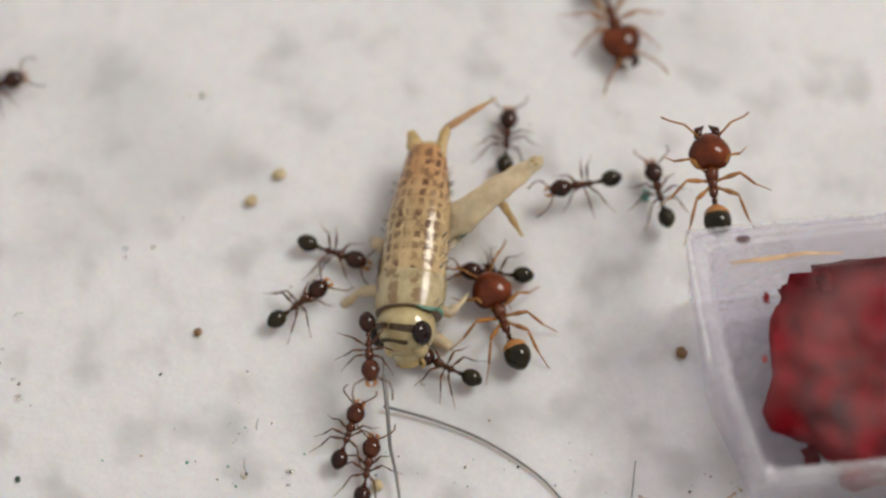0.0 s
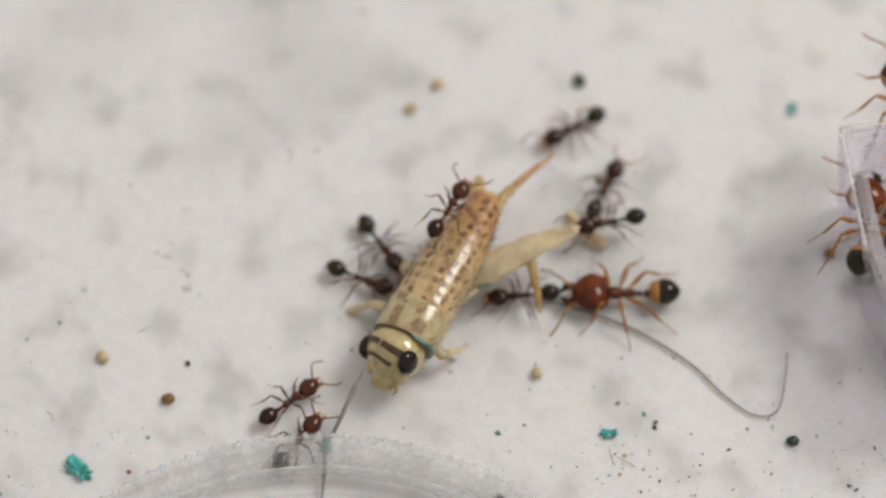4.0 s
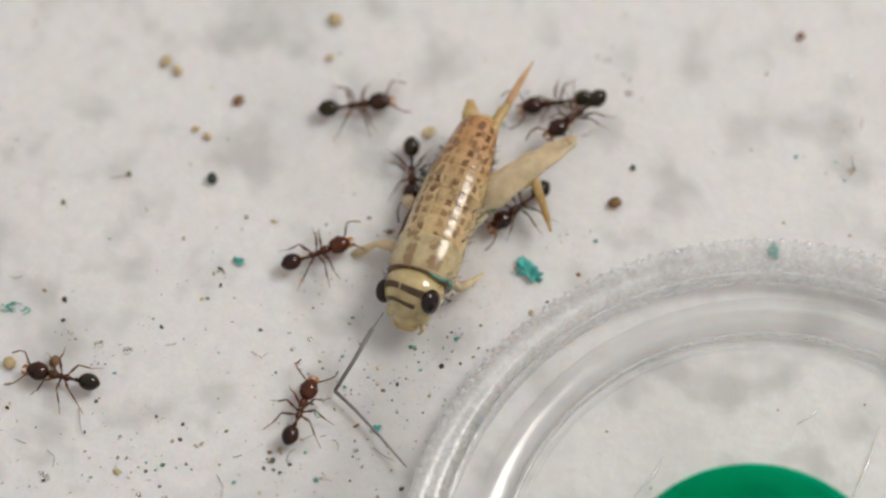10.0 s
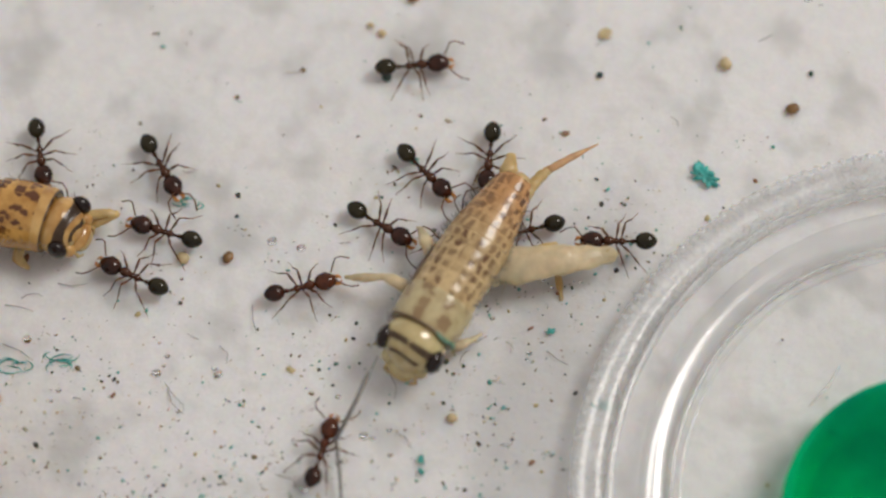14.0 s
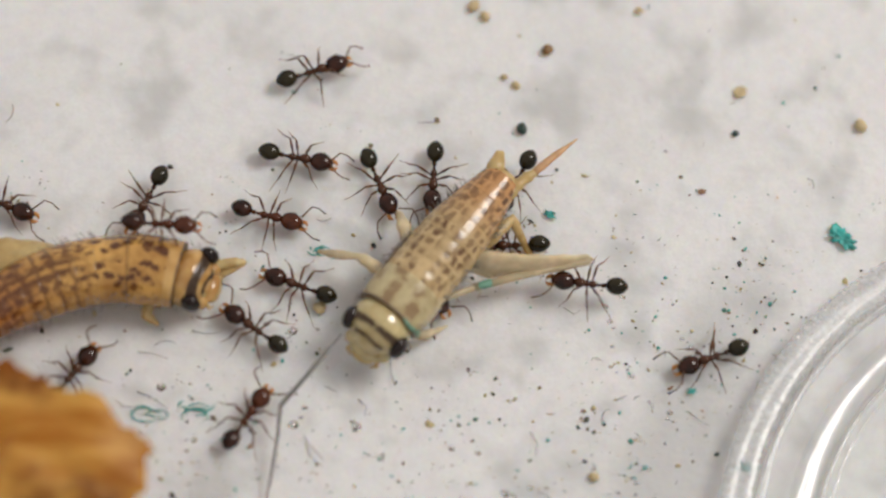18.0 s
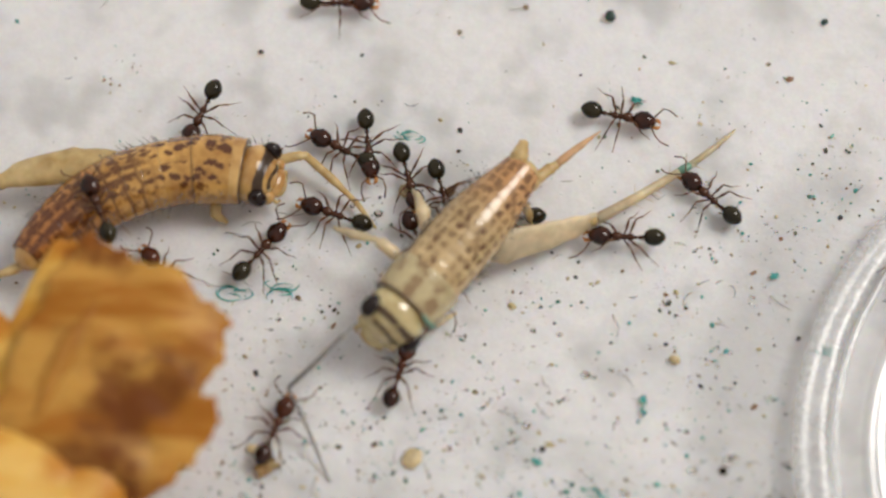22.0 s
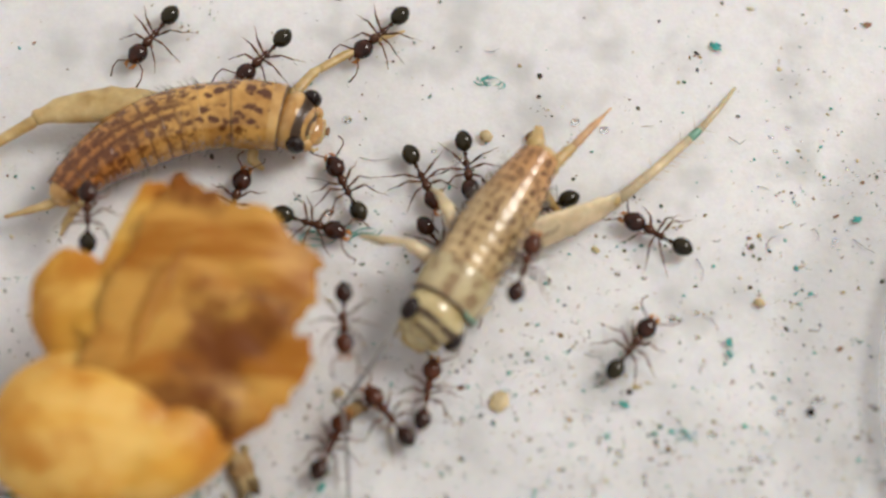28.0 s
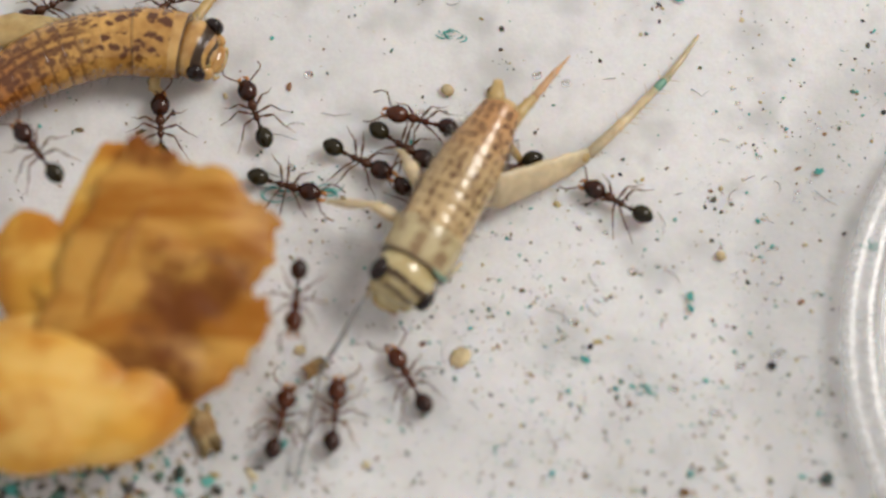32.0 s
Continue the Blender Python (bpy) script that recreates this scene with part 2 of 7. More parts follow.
def streaked(name, dark, middle, light, fibre=1.0):
    """A dry translucent husk with fibres running across it and toasted patches."""
    m = shader(name, middle, rough=0.42, spread=0.3, grain=0.6, bump=0.15, bump_size=0.9, coat=0.0, subsurface=0.25, radius=1.2, ior=1.3)
    nt = m.node_tree
    b = nt.nodes["Principled BSDF"]
    co = nt.nodes.new("ShaderNodeTexCoord")
    mp = node(nt, "ShaderNodeMapping", Scale=(130, 620, 400), Rotation=(0.0, 0.0, 0.12))
    nt.links.new(co.outputs["Object"], mp.inputs["Vector"])
    fibres = node(nt, "ShaderNodeTexNoise", Scale=1.0, Detail=5.0, Roughness=0.6)
    nt.links.new(mp.outputs[0], fibres.inputs["Vector"])
    mp2 = node(nt, "ShaderNodeMapping", Scale=(1000, 1000, 1000))
    nt.links.new(co.outputs["Object"], mp2.inputs["Vector"])
    patches = node(nt, "ShaderNodeTexNoise", Scale=0.30, Detail=4.0, Roughness=0.55)
    nt.links.new(mp2.outputs[0], patches.inputs["Vector"])
    share = nt.nodes.new("ShaderNodeMath")
    share.operation = "MULTIPLY"
    share.inputs[1].default_value = fibre
    nt.links.new(ramped(nt, fibres.outputs["Fac"], 0.42, 0.62), share.inputs[0])
    first = blend(nt, share.outputs[0], middle, light)
    colour = blend(nt, ramped(nt, patches.outputs["Fac"], 0.42, 0.66), first, dark)
    nt.links.new(colour, b.inputs["Base Color"])
    glow = nt.nodes.new("ShaderNodeBsdfTranslucent")
    nt.links.new(colour, glow.inputs["Color"])
    thin = node(nt, "ShaderNodeMixShader", Fac=0.12)
    nt.links.new(b.outputs[0], thin.inputs[1])
    nt.links.new(glow.outputs[0], thin.inputs[2])
    nt.links.new(thin.outputs[0], nt.nodes["Material Output"].inputs["Surface"])
    return m


def thin_plastic(name, haze, rough, change, grain, shine=0.5, least=0.03, clear_tint=(1.0, 1.0, 1.0), both=0.4, sheen=0.12):
    """A thin clear wall: light passes straight on, with milky haze in patches and a gloss that follows the angle."""
    m = bpy.data.materials.new(name)
    m.use_nodes = True
    nt = m.node_tree
    b = nt.nodes["Principled BSDF"]
    out = nt.nodes["Material Output"]
    b.inputs["Base Color"].default_value = (0.93, 0.93, 0.93, 1)
    b.inputs["Roughness"].default_value = rough
    b.inputs["Specular IOR Level"].default_value = 0.4
    co = nt.nodes.new("ShaderNodeTexCoord")
    mp = node(nt, "ShaderNodeMapping", Scale=(1000, 1000, 1000))
    nt.links.new(co.outputs["Object"], mp.inputs["Vector"])
    n = node(nt, "ShaderNodeTexNoise", Scale=grain, Detail=4.0, Roughness=0.65)
    nt.links.new(mp.outputs[0], n.inputs["Vector"])
    rng = nt.nodes.new("ShaderNodeMapRange")
    rng.inputs[1].default_value, rng.inputs[2].default_value = 0.35, 0.65
    rng.inputs[3].default_value, rng.inputs[4].default_value = max(0, haze - change), min(1, haze + change)
    nt.links.new(n.outputs["Fac"], rng.inputs[0])
    bp = node(nt, "ShaderNodeBump", Strength=0.5, Distance=0.05 * MM)
    nt.links.new(n.outputs["Fac"], bp.inputs["Height"])
    nt.links.new(bp.outputs[0], b.inputs["Normal"])
    clear = node(nt, "ShaderNodeBsdfTransparent", Color=(*clear_tint, 1))
    gloss = node(nt, "ShaderNodeBsdfGlossy", Roughness=sheen)
    nt.links.new(bp.outputs[0], gloss.inputs["Normal"])
    facing = node(nt, "ShaderNodeLayerWeight", Blend=0.5)
    steep = nt.nodes.new("ShaderNodeMath")
    steep.operation = "POWER"
    steep.inputs[1].default_value = 4.0
    nt.links.new(facing.outputs["Facing"], steep.inputs[0])
    fres = nt.nodes.new("ShaderNodeMath")
    fres.operation = "MULTIPLY_ADD"
    fres.inputs[1].default_value, fres.inputs[2].default_value = shine, least
    nt.links.new(steep.outputs[0], fres.inputs[0])
    first, second = nt.nodes.new("ShaderNodeMixShader"), nt.nodes.new("ShaderNodeMixShader")
    nt.links.new(rng.outputs[0], first.inputs[0])
    nt.links.new(clear.outputs[0], first.inputs[1])
    through_light = node(nt, "ShaderNodeBsdfTranslucent", Color=(0.93, 0.93, 0.93, 1))
    milk = node(nt, "ShaderNodeMixShader", Fac=both)
    nt.links.new(b.outputs[0], milk.inputs[1])
    nt.links.new(through_light.outputs[0], milk.inputs[2])
    nt.links.new(milk.outputs[0], first.inputs[2])
    nt.links.new(fres.outputs[0], second.inputs[0])
    nt.links.new(first.outputs[0], second.inputs[1])
    nt.links.new(gloss.outputs[0], second.inputs[2])
    nt.links.new(second.outputs[0], out.inputs["Surface"])
    return m


def bead_glass(name, colour):
    """Tinted clear glass that bends light, with a faint milky share and small flaws."""
    m = bpy.data.materials.new(name)
    m.use_nodes = True
    nt = m.node_tree
    nt.nodes.remove(nt.nodes["Principled BSDF"])
    co = nt.nodes.new("ShaderNodeTexCoord")
    mp = node(nt, "ShaderNodeMapping", Scale=(1000, 1000, 1000))
    nt.links.new(co.outputs["Object"], mp.inputs["Vector"])
    wave = node(nt, "ShaderNodeTexNoise", Scale=0.35, Detail=2.0)
    nt.links.new(mp.outputs[0], wave.inputs["Vector"])
    bp = node(nt, "ShaderNodeBump", Strength=0.25, Distance=0.4 * MM)
    nt.links.new(wave.outputs["Fac"], bp.inputs["Height"])
    # noise darkens the green in patches, painted for the bead's uneven light
    shade_noise = node(nt, "ShaderNodeTexNoise", Scale=0.16, Detail=1.0, Distortion=0.8)
    nt.links.new(mp.outputs[0], shade_noise.inputs["Vector"])
    glass = node(nt, "ShaderNodeBsdfGlass", Roughness=0.01, IOR=1.50)
    shade_tint = tuple(c * 0.72 for c in colour)
    nt.links.new(blend(nt, ramped(nt, shade_noise.outputs["Fac"], 0.38, 0.60), shade_tint, colour), glass.inputs["Color"])
    nt.links.new(bp.outputs[0], glass.inputs["Normal"])
    pale = (0.01, min(1, colour[1] * 1.2), min(1, colour[2] * 1.3), 1)
    clear = node(nt, "ShaderNodeBsdfTransparent", Color=pale)
    cloud = node(nt, "ShaderNodeBsdfDiffuse", Color=pale)
    milk = node(nt, "ShaderNodeBsdfTranslucent", Color=pale)
    haze, soft, body = node(nt, "ShaderNodeMixShader", Fac=0.60), node(nt, "ShaderNodeMixShader", Fac=0.70), node(nt, "ShaderNodeMixShader", Fac=0.14)
    for target, a, b in ((haze, cloud, milk), (soft, clear, haze), (body, glass, soft)):
        nt.links.new(a.outputs[0], target.inputs[1])
        nt.links.new(b.outputs[0], target.inputs[2])
    nt.links.new(body.outputs[0], nt.nodes["Material Output"].inputs["Surface"])
    return m


def scattered(name, colours, rough=0.6):
    """Each joined crumb takes one of several colours at random."""
    m = bpy.data.materials.new(name)
    m.use_nodes = True
    nt = m.node_tree
    b = nt.nodes["Principled BSDF"]
    geo = nt.nodes.new("ShaderNodeNewGeometry")
    ramp = nt.nodes.new("ShaderNodeValToRGB")
    ramp.color_ramp.interpolation = "CONSTANT"
    while len(ramp.color_ramp.elements) < len(colours):
        ramp.color_ramp.elements.new(0.5)
    for i, c in enumerate(colours):
        ramp.color_ramp.elements[i].position = i / len(colours)
        ramp.color_ramp.elements[i].color = (*c, 1)
    nt.links.new(geo.outputs["Random Per Island"], ramp.inputs[0])
    nt.links.new(ramp.outputs[0], b.inputs["Base Color"])
    b.inputs["Roughness"].default_value = rough
    return m


M = {
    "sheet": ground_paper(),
    "brown_shell": shader("dark_brown_chitin", (0.020, 0.006, 0.003), 0.07, 0.6, 2.2, 0.0, 14, tint=(0.058, 0.015, 0.006), ior=1.38),
    "mid_shell": shader("chestnut_chitin", (0.034, 0.011, 0.005), 0.09, 0.5, 3, 0.05, 14, tint=(0.075, 0.025, 0.009), ior=1.38),
    "black_shell": shader("black_olive_chitin", (0.008, 0.006, 0.002), 0.07, 0.4, 1.2, 0.0, 12, tint=(0.040, 0.030, 0.010), ior=1.36),
    "red_shell": shader("reddish_brown_chitin", (0.048, 0.012, 0.005), 0.08, 0.5, 2.5, 0.0, 14, tint=(0.115, 0.030, 0.010), ior=1.38),
    "amber_shell": shader("amber_chitin", (0.34, 0.14, 0.030), 0.3, 0.35, 4, 0.1, 12, coat=0.2, subsurface=0.2, radius=0.2),
    "leg_shell": clear_skin(shader("brown_leg_chitin", (0.125, 0.050, 0.020), 0.36, 0.55, 4, 0.1, 14, subsurface=0.2, radius=0.08), 0.15, 0.15),
    "foot_shell": clear_skin(shader("pale_brown_foot_chitin", (0.26, 0.14, 0.075), 0.4, 0.4, 4, 0.1, 14, subsurface=0.2, radius=0.08), 0.2, 0.3),
    "leg_amber": clear_skin(shader("amber_leg_chitin", (0.42, 0.19, 0.045), 0.35, 0.35, 5, 0.1, 14, subsurface=0.2, radius=0.1), 0.25, 0.3),
    "major_head": shader("mahogany_chitin", (0.075, 0.014, 0.004), 0.08, 0.45, 1.4, 0.05, 10, tint=(0.19, 0.040, 0.010), ior=1.34),
    "pale_body": spotted("pale_spotted_cuticle", (0.455, 0.295, 0.130), (0.575, 0.425, 0.225), (0.105, 0.046, 0.019), (0.42, 0.19, 0.065), (0.52, 0.42), 0.125, 1.0, 0.95, 0.7, size=0.07, count=1.25, fade=0.4, midline=0.8),
    "pale_front": spotted("pale_blotched_cuticle", (0.43, 0.325, 0.16), (0.51, 0.425, 0.245), (0.17, 0.085, 0.038), (0.3, 0.2, 0.1), cells=0.0, blots=0.65, split=-9, size=0.12, count=0.9, midline=0.9),
    "pale_plain": shader("cream_cuticle", (0.43, 0.315, 0.135), 0.18, 0.25, 1.6, 0.1, 5, coat=0.5, subsurface=0.25, radius=0.5, tint=(0.54, 0.45, 0.235)),
    "brown_body": spotted("brown_spotted_cuticle", (0.38, 0.165, 0.032), (0.57, 0.325, 0.092), (0.070, 0.018, 0.005), (0.27, 0.082, 0.018), (0.46, 0.36), 0.14, 0.9, 0.95, 0.0, 0.9, size=0.15, count=1.7, bar=0.8, fade=0.12, stretch=(1.15, 1.6), midline=0.85),
    "brown_plain": shader("tan_orange_cuticle", (0.36, 0.145, 0.025), 0.18, 0.3, 1.5, 0.08, 6, coat=0.5, ior=1.38, subsurface=0.15, radius=0.5, tint=(0.60, 0.38, 0.14)),
    "box_wall": thin_plastic("lavender_clear_plastic", 0.25, 0.12, 0.12, 0.3, 0.25, 0.03, (0.935, 0.915, 0.96)),
    "dull_band": shader("greyish_brown_band", (0.13, 0.080, 0.045), 0.3, 0.3, 3, 0.08, 8, coat=0.3),
    "band": shader("dark_brown_band", (0.085, 0.048, 0.026), 0.3, 0.3, 3, 0.08, 8, coat=0.3),
    "eye": shader("black_red_compound_eye", (0.009, 0.003, 0.002), 0.10, 0.5, 5, 0.0, 30, ior=1.42),
    "leg_pale": clear_skin(shader("translucent_cream_leg", (0.66, 0.55, 0.37), 0.28, 0.28, 1.1, 0.4, 5, subsurface=0.4, radius=0.7), 0.3, 0.3),
    "leg_tan": clear_skin(shader("straw_leg", (0.60, 0.39, 0.13), 0.30, 0.3, 1.6, 0.3, 7, subsurface=0.35, radius=0.5, tint=(0.74, 0.58, 0.30)), 0.25, 0.25),
    "leg_pink": clear_skin(shader("pinkish_tan_spike", (0.56, 0.34, 0.17), 0.4, 0.25, 2, 0.15, 7, subsurface=0.3, radius=0.4), 0.25, 0.25),
    "green_ink": shader("teal_stain", (0.12, 0.25, 0.18), 0.4, 0.4, 3, 0.1, 8),
    "hair": shader("grey_brown_filament", (0.16, 0.15, 0.14), 0.45, 0.3, 4, 0.1, 10),
    "dust": scattered("mixed_crumbs", [(0.035, 0.035, 0.03), (0.06, 0.085, 0.06), (0.16, 0.12, 0.06), (0.05, 0.28, 0.25), (0.05, 0.045, 0.04), (0.34, 0.27, 0.13), (0.08, 0.085, 0.06),
                                      (0.20, 0.10, 0.05), (0.06, 0.15, 0.12), (0.48, 0.41, 0.25), (0.10, 0.34, 0.30), (0.05, 0.24, 0.21), (0.40, 0.33, 0.17), (0.025, 0.022, 0.02)]),
    "teal": shader("teal_flake", (0.04, 0.30, 0.27), 0.4, 0.5, 5, 0.3, 9),
    "seed": shader("brown_grain", (0.17, 0.085, 0.022), 0.4, 0.5, 4, 0.3, 7),
    "dark_seed": shader("dark_green_grain", (0.012, 0.035, 0.026), 0.35, 0.5, 4, 0.3, 7),
    "husk": shader("straw_husk", (0.46, 0.36, 0.20), 0.5, 0.3, 3, 0.3, 6, subsurface=0.2, radius=0.3),
    "husk_brown": streaked("torn_brown_cuticle", (0.05, 0.028, 0.012), (0.30, 0.17, 0.07), (0.50, 0.36, 0.17)),
    "crumb": streaked("amber_dried_flake", (0.20, 0.058, 0.006), (0.42, 0.165, 0.014), (0.56, 0.30, 0.05)),
    "crumb_dark": streaked("toasted_dried_flake", (0.15, 0.042, 0.004), (0.34, 0.125, 0.011), (0.52, 0.27, 0.055)),
    "crumb_pale": streaked("pale_straw_dried_flake", (0.42, 0.16, 0.016), (0.55, 0.27, 0.034), (0.66, 0.38, 0.08)),
    "crumb_seam": streaked("dark_toasted_seam", (0.17, 0.048, 0.005), (0.30, 0.105, 0.011), (0.42, 0.19, 0.03)),
    "crumb_skin": streaked("honey_dried_skin", (0.50, 0.20, 0.022), (0.66, 0.34, 0.05), (0.76, 0.50, 0.15), 0.8),
    "frosted": thin_plastic("scuffed_clear_plastic", 0.21, 0.22, 0.15, 1.6, 0.06, 0.10, both=0.45, sheen=0.30),
    "ridge": thin_plastic("bright_moulded_ridge", 0.34, 0.15, 0.15, 0.8, 0.05, 0.14, both=0.5, sheen=0.2),
    "thin": thin_plastic("thin_clear_plastic", 0.008, 0.3, 0.012, 0.5, 0.08, 0.0),
    "hazy": thin_plastic("hazy_clear_plastic", 0.05, 0.12, 0.08, 0.35, 0.05, 0.07),
    "glossy": thin_plastic("glossy_clear_plastic", 0.03, 0.1, 0.05, 0.5, 0.03, 0.13, both=0.5, sheen=0.24),
    "pane": thin_plastic("smudged_clear_pane", 0.015, 0.35, 0.05, 0.22, 0.05, 0.0),
    "green_glass": bead_glass("emerald_glass", (0.01, 0.88, 0.54)),
    "water": shader("clear_water", (0.98, 0.98, 0.98), 0.02, 0.01, 1, 0.0, trans=1.0, ior=1.33),
    "smear": shader("orange_smear_paint", (0.62, 0.40, 0.22), 0.5, 0.3, 1.5, 0.1, 4),
    "red_fill": shader("dark_red_gel", (0.11, 0.003, 0.006), 0.7, 0.8, 0.9, 0.4, 1.2, tint=(0.26, 0.007, 0.014), ior=1.12),
}


# ---- mesh helpers (millimetres in, metres out) ----
def part(name, bm, material, parent=None, label="", at=None):
    me = bpy.data.meshes.new(name)
    for v in bm.verts:
        v.co *= MM
    bm.to_mesh(me)
    bm.free()
    me.materials.append(M[material] if isinstance(material, str) else material)
    for p in me.polygons:
        p.use_smooth = True
    ob = new(name, me)
    if parent is not None:
        ob.parent = parent
    if at is not None:
        ob.location = Vector(at) * MM
    return tagged(ob, label)


def blob(centre, radii, seg=18, rings=12, shape=None):
    """An ellipsoid whose points may be moved by shape(unit point)."""
    bm = bmesh.new()
    bmesh.ops.create_uvsphere(bm, u_segments=seg, v_segments=rings, radius=1.0)
    for v in bm.verts:
        p = v.co.copy()
        if shape:
            p = shape(p)
        v.co = Vector((centre[i] + p[i] * radii[i] for i in range(3)))
    return bm


def tube(points, radii, sides=8, bm=None, flat=1.0):
    """A tapered tube through the points, closed at both ends."""
    bm = bm or bmesh.new()
    pts = [Vector(p) for p in points]
    rows = []
    for i, p in enumerate(pts):
        d = (pts[min(i + 1, len(pts) - 1)] - pts[max(i - 1, 0)]).normalized()
        up = Vector((0, 0, 1)) if abs(d.z) < 0.9 else Vector((1, 0, 0))
        a = d.cross(up).normalized()
        b = a.cross(d).normalized()
        rows.append([bm.verts.new(p + radii[i] * (math.cos(2 * PI * k / sides) * a + flat * math.sin(2 * PI * k / sides) * b)) for k in range(sides)])
    for r, s in zip(rows, rows[1:]):
        for k in range(sides):
            bm.faces.new((r[k], r[(k + 1) % sides], s[(k + 1) % sides], s[k]))
    bm.faces.new(rows[0][::-1])
    bm.faces.new(rows[-1])
    bmesh.ops.recalc_face_normals(bm, faces=bm.faces)
    return bm


def lathe(profile, steps=96, wobble=0.0):
    """A closed ring body from (radius, height) points."""
    bm = bmesh.new()
    rings = []
    for k in range(steps):
        a = 2 * PI * k / steps
        rings.append([bm.verts.new(((r + wobble * noise.noise((9 * math.cos(a), 9 * math.sin(a), r))) * math.cos(a), (r + wobble * noise.noise((9 * math.cos(a), 9 * math.sin(a), r))) * math.sin(a), z)) for r, z in profile])
    n = len(profile)
    for k in range(steps):
        r, s = rings[k], rings[(k + 1) % steps]
        for i in range(n):
            bm.faces.new((r[i], s[i], s[(i + 1) % n], r[(i + 1) % n]))
    bmesh.ops.recalc_face_normals(bm, faces=bm.faces)
    return bm


def thing(name, label, category, group=""):
    return tagged(new(name), label, category, group)


# ---- ground ----
def build_ground():
    bm = bmesh.new()
    bmesh.ops.create_grid(bm, x_segments=150, y_segments=110, size=1.0)
    for v in bm.verts:
        x, y = v.co.x * 75 - 22, v.co.y * 55 - 12
        v.co = Vector((x, y, 0.05 * noise.noise((x * 0.35, y * 0.35, 0)) - 0.03))
        edge = max(abs(x + 22) - 68, abs(y + 12) - 48, 0)
        if edge > 6.5:
            v.co.x, v.co.y = -22 + (x + 22) * 8, -12 + (y + 12) * 8
            v.co.z = -0.03
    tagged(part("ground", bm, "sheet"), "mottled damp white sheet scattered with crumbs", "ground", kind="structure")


build_ground()


# ---- insects ----
def ant_leg(side, knee, ankle, toe, thick):
    """A bent leg, drawn from its hip at the origin, and its thin foot as a mesh of its own."""
    k, a, t = (Vector((p[0], p[1] * side, p[2])) for p in (knee, ankle, toe))
    bm = tube([(0, 0, 0), k * 0.12, k * 0.22, k * 0.55, k * 0.92, k], [thick * 1.1, thick * 1.0, thick * 0.7, thick * 1.4, thick * 0.95, thick * 0.75], 7)
    tube([k, k.lerp(a, 0.25), k.lerp(a, 0.7), a], [thick * 0.55, thick * 0.72, thick * 0.85, thick * 0.55], 7, bm)
    foot = tube([a, a.lerp(t, 0.35) + Vector((0, 0, 0.03)), a.lerp(t, 0.7) + Vector((0, 0, 0.01)), t], [thick * 0.46, thick * 0.36, thick * 0.32, thick * 0.2], 6)
    return bm, foot


HIPS = ((0.42, 0.12), (0.14, 0.14), (-0.10, 0.12))
LEGS = (((0.36, 0.52, 0.42), (0.62, 0.92, -0.12), (0.98, 1.22, -0.41)),
        ((-0.02, 0.72, 0.46), (-0.18, 1.22, -0.12), (-0.30, 1.72, -0.41)),
        ((-0.42, 0.66, 0.46), (-0.92, 1.02, -0.12), (-1.38, 1.42, -0.41)))


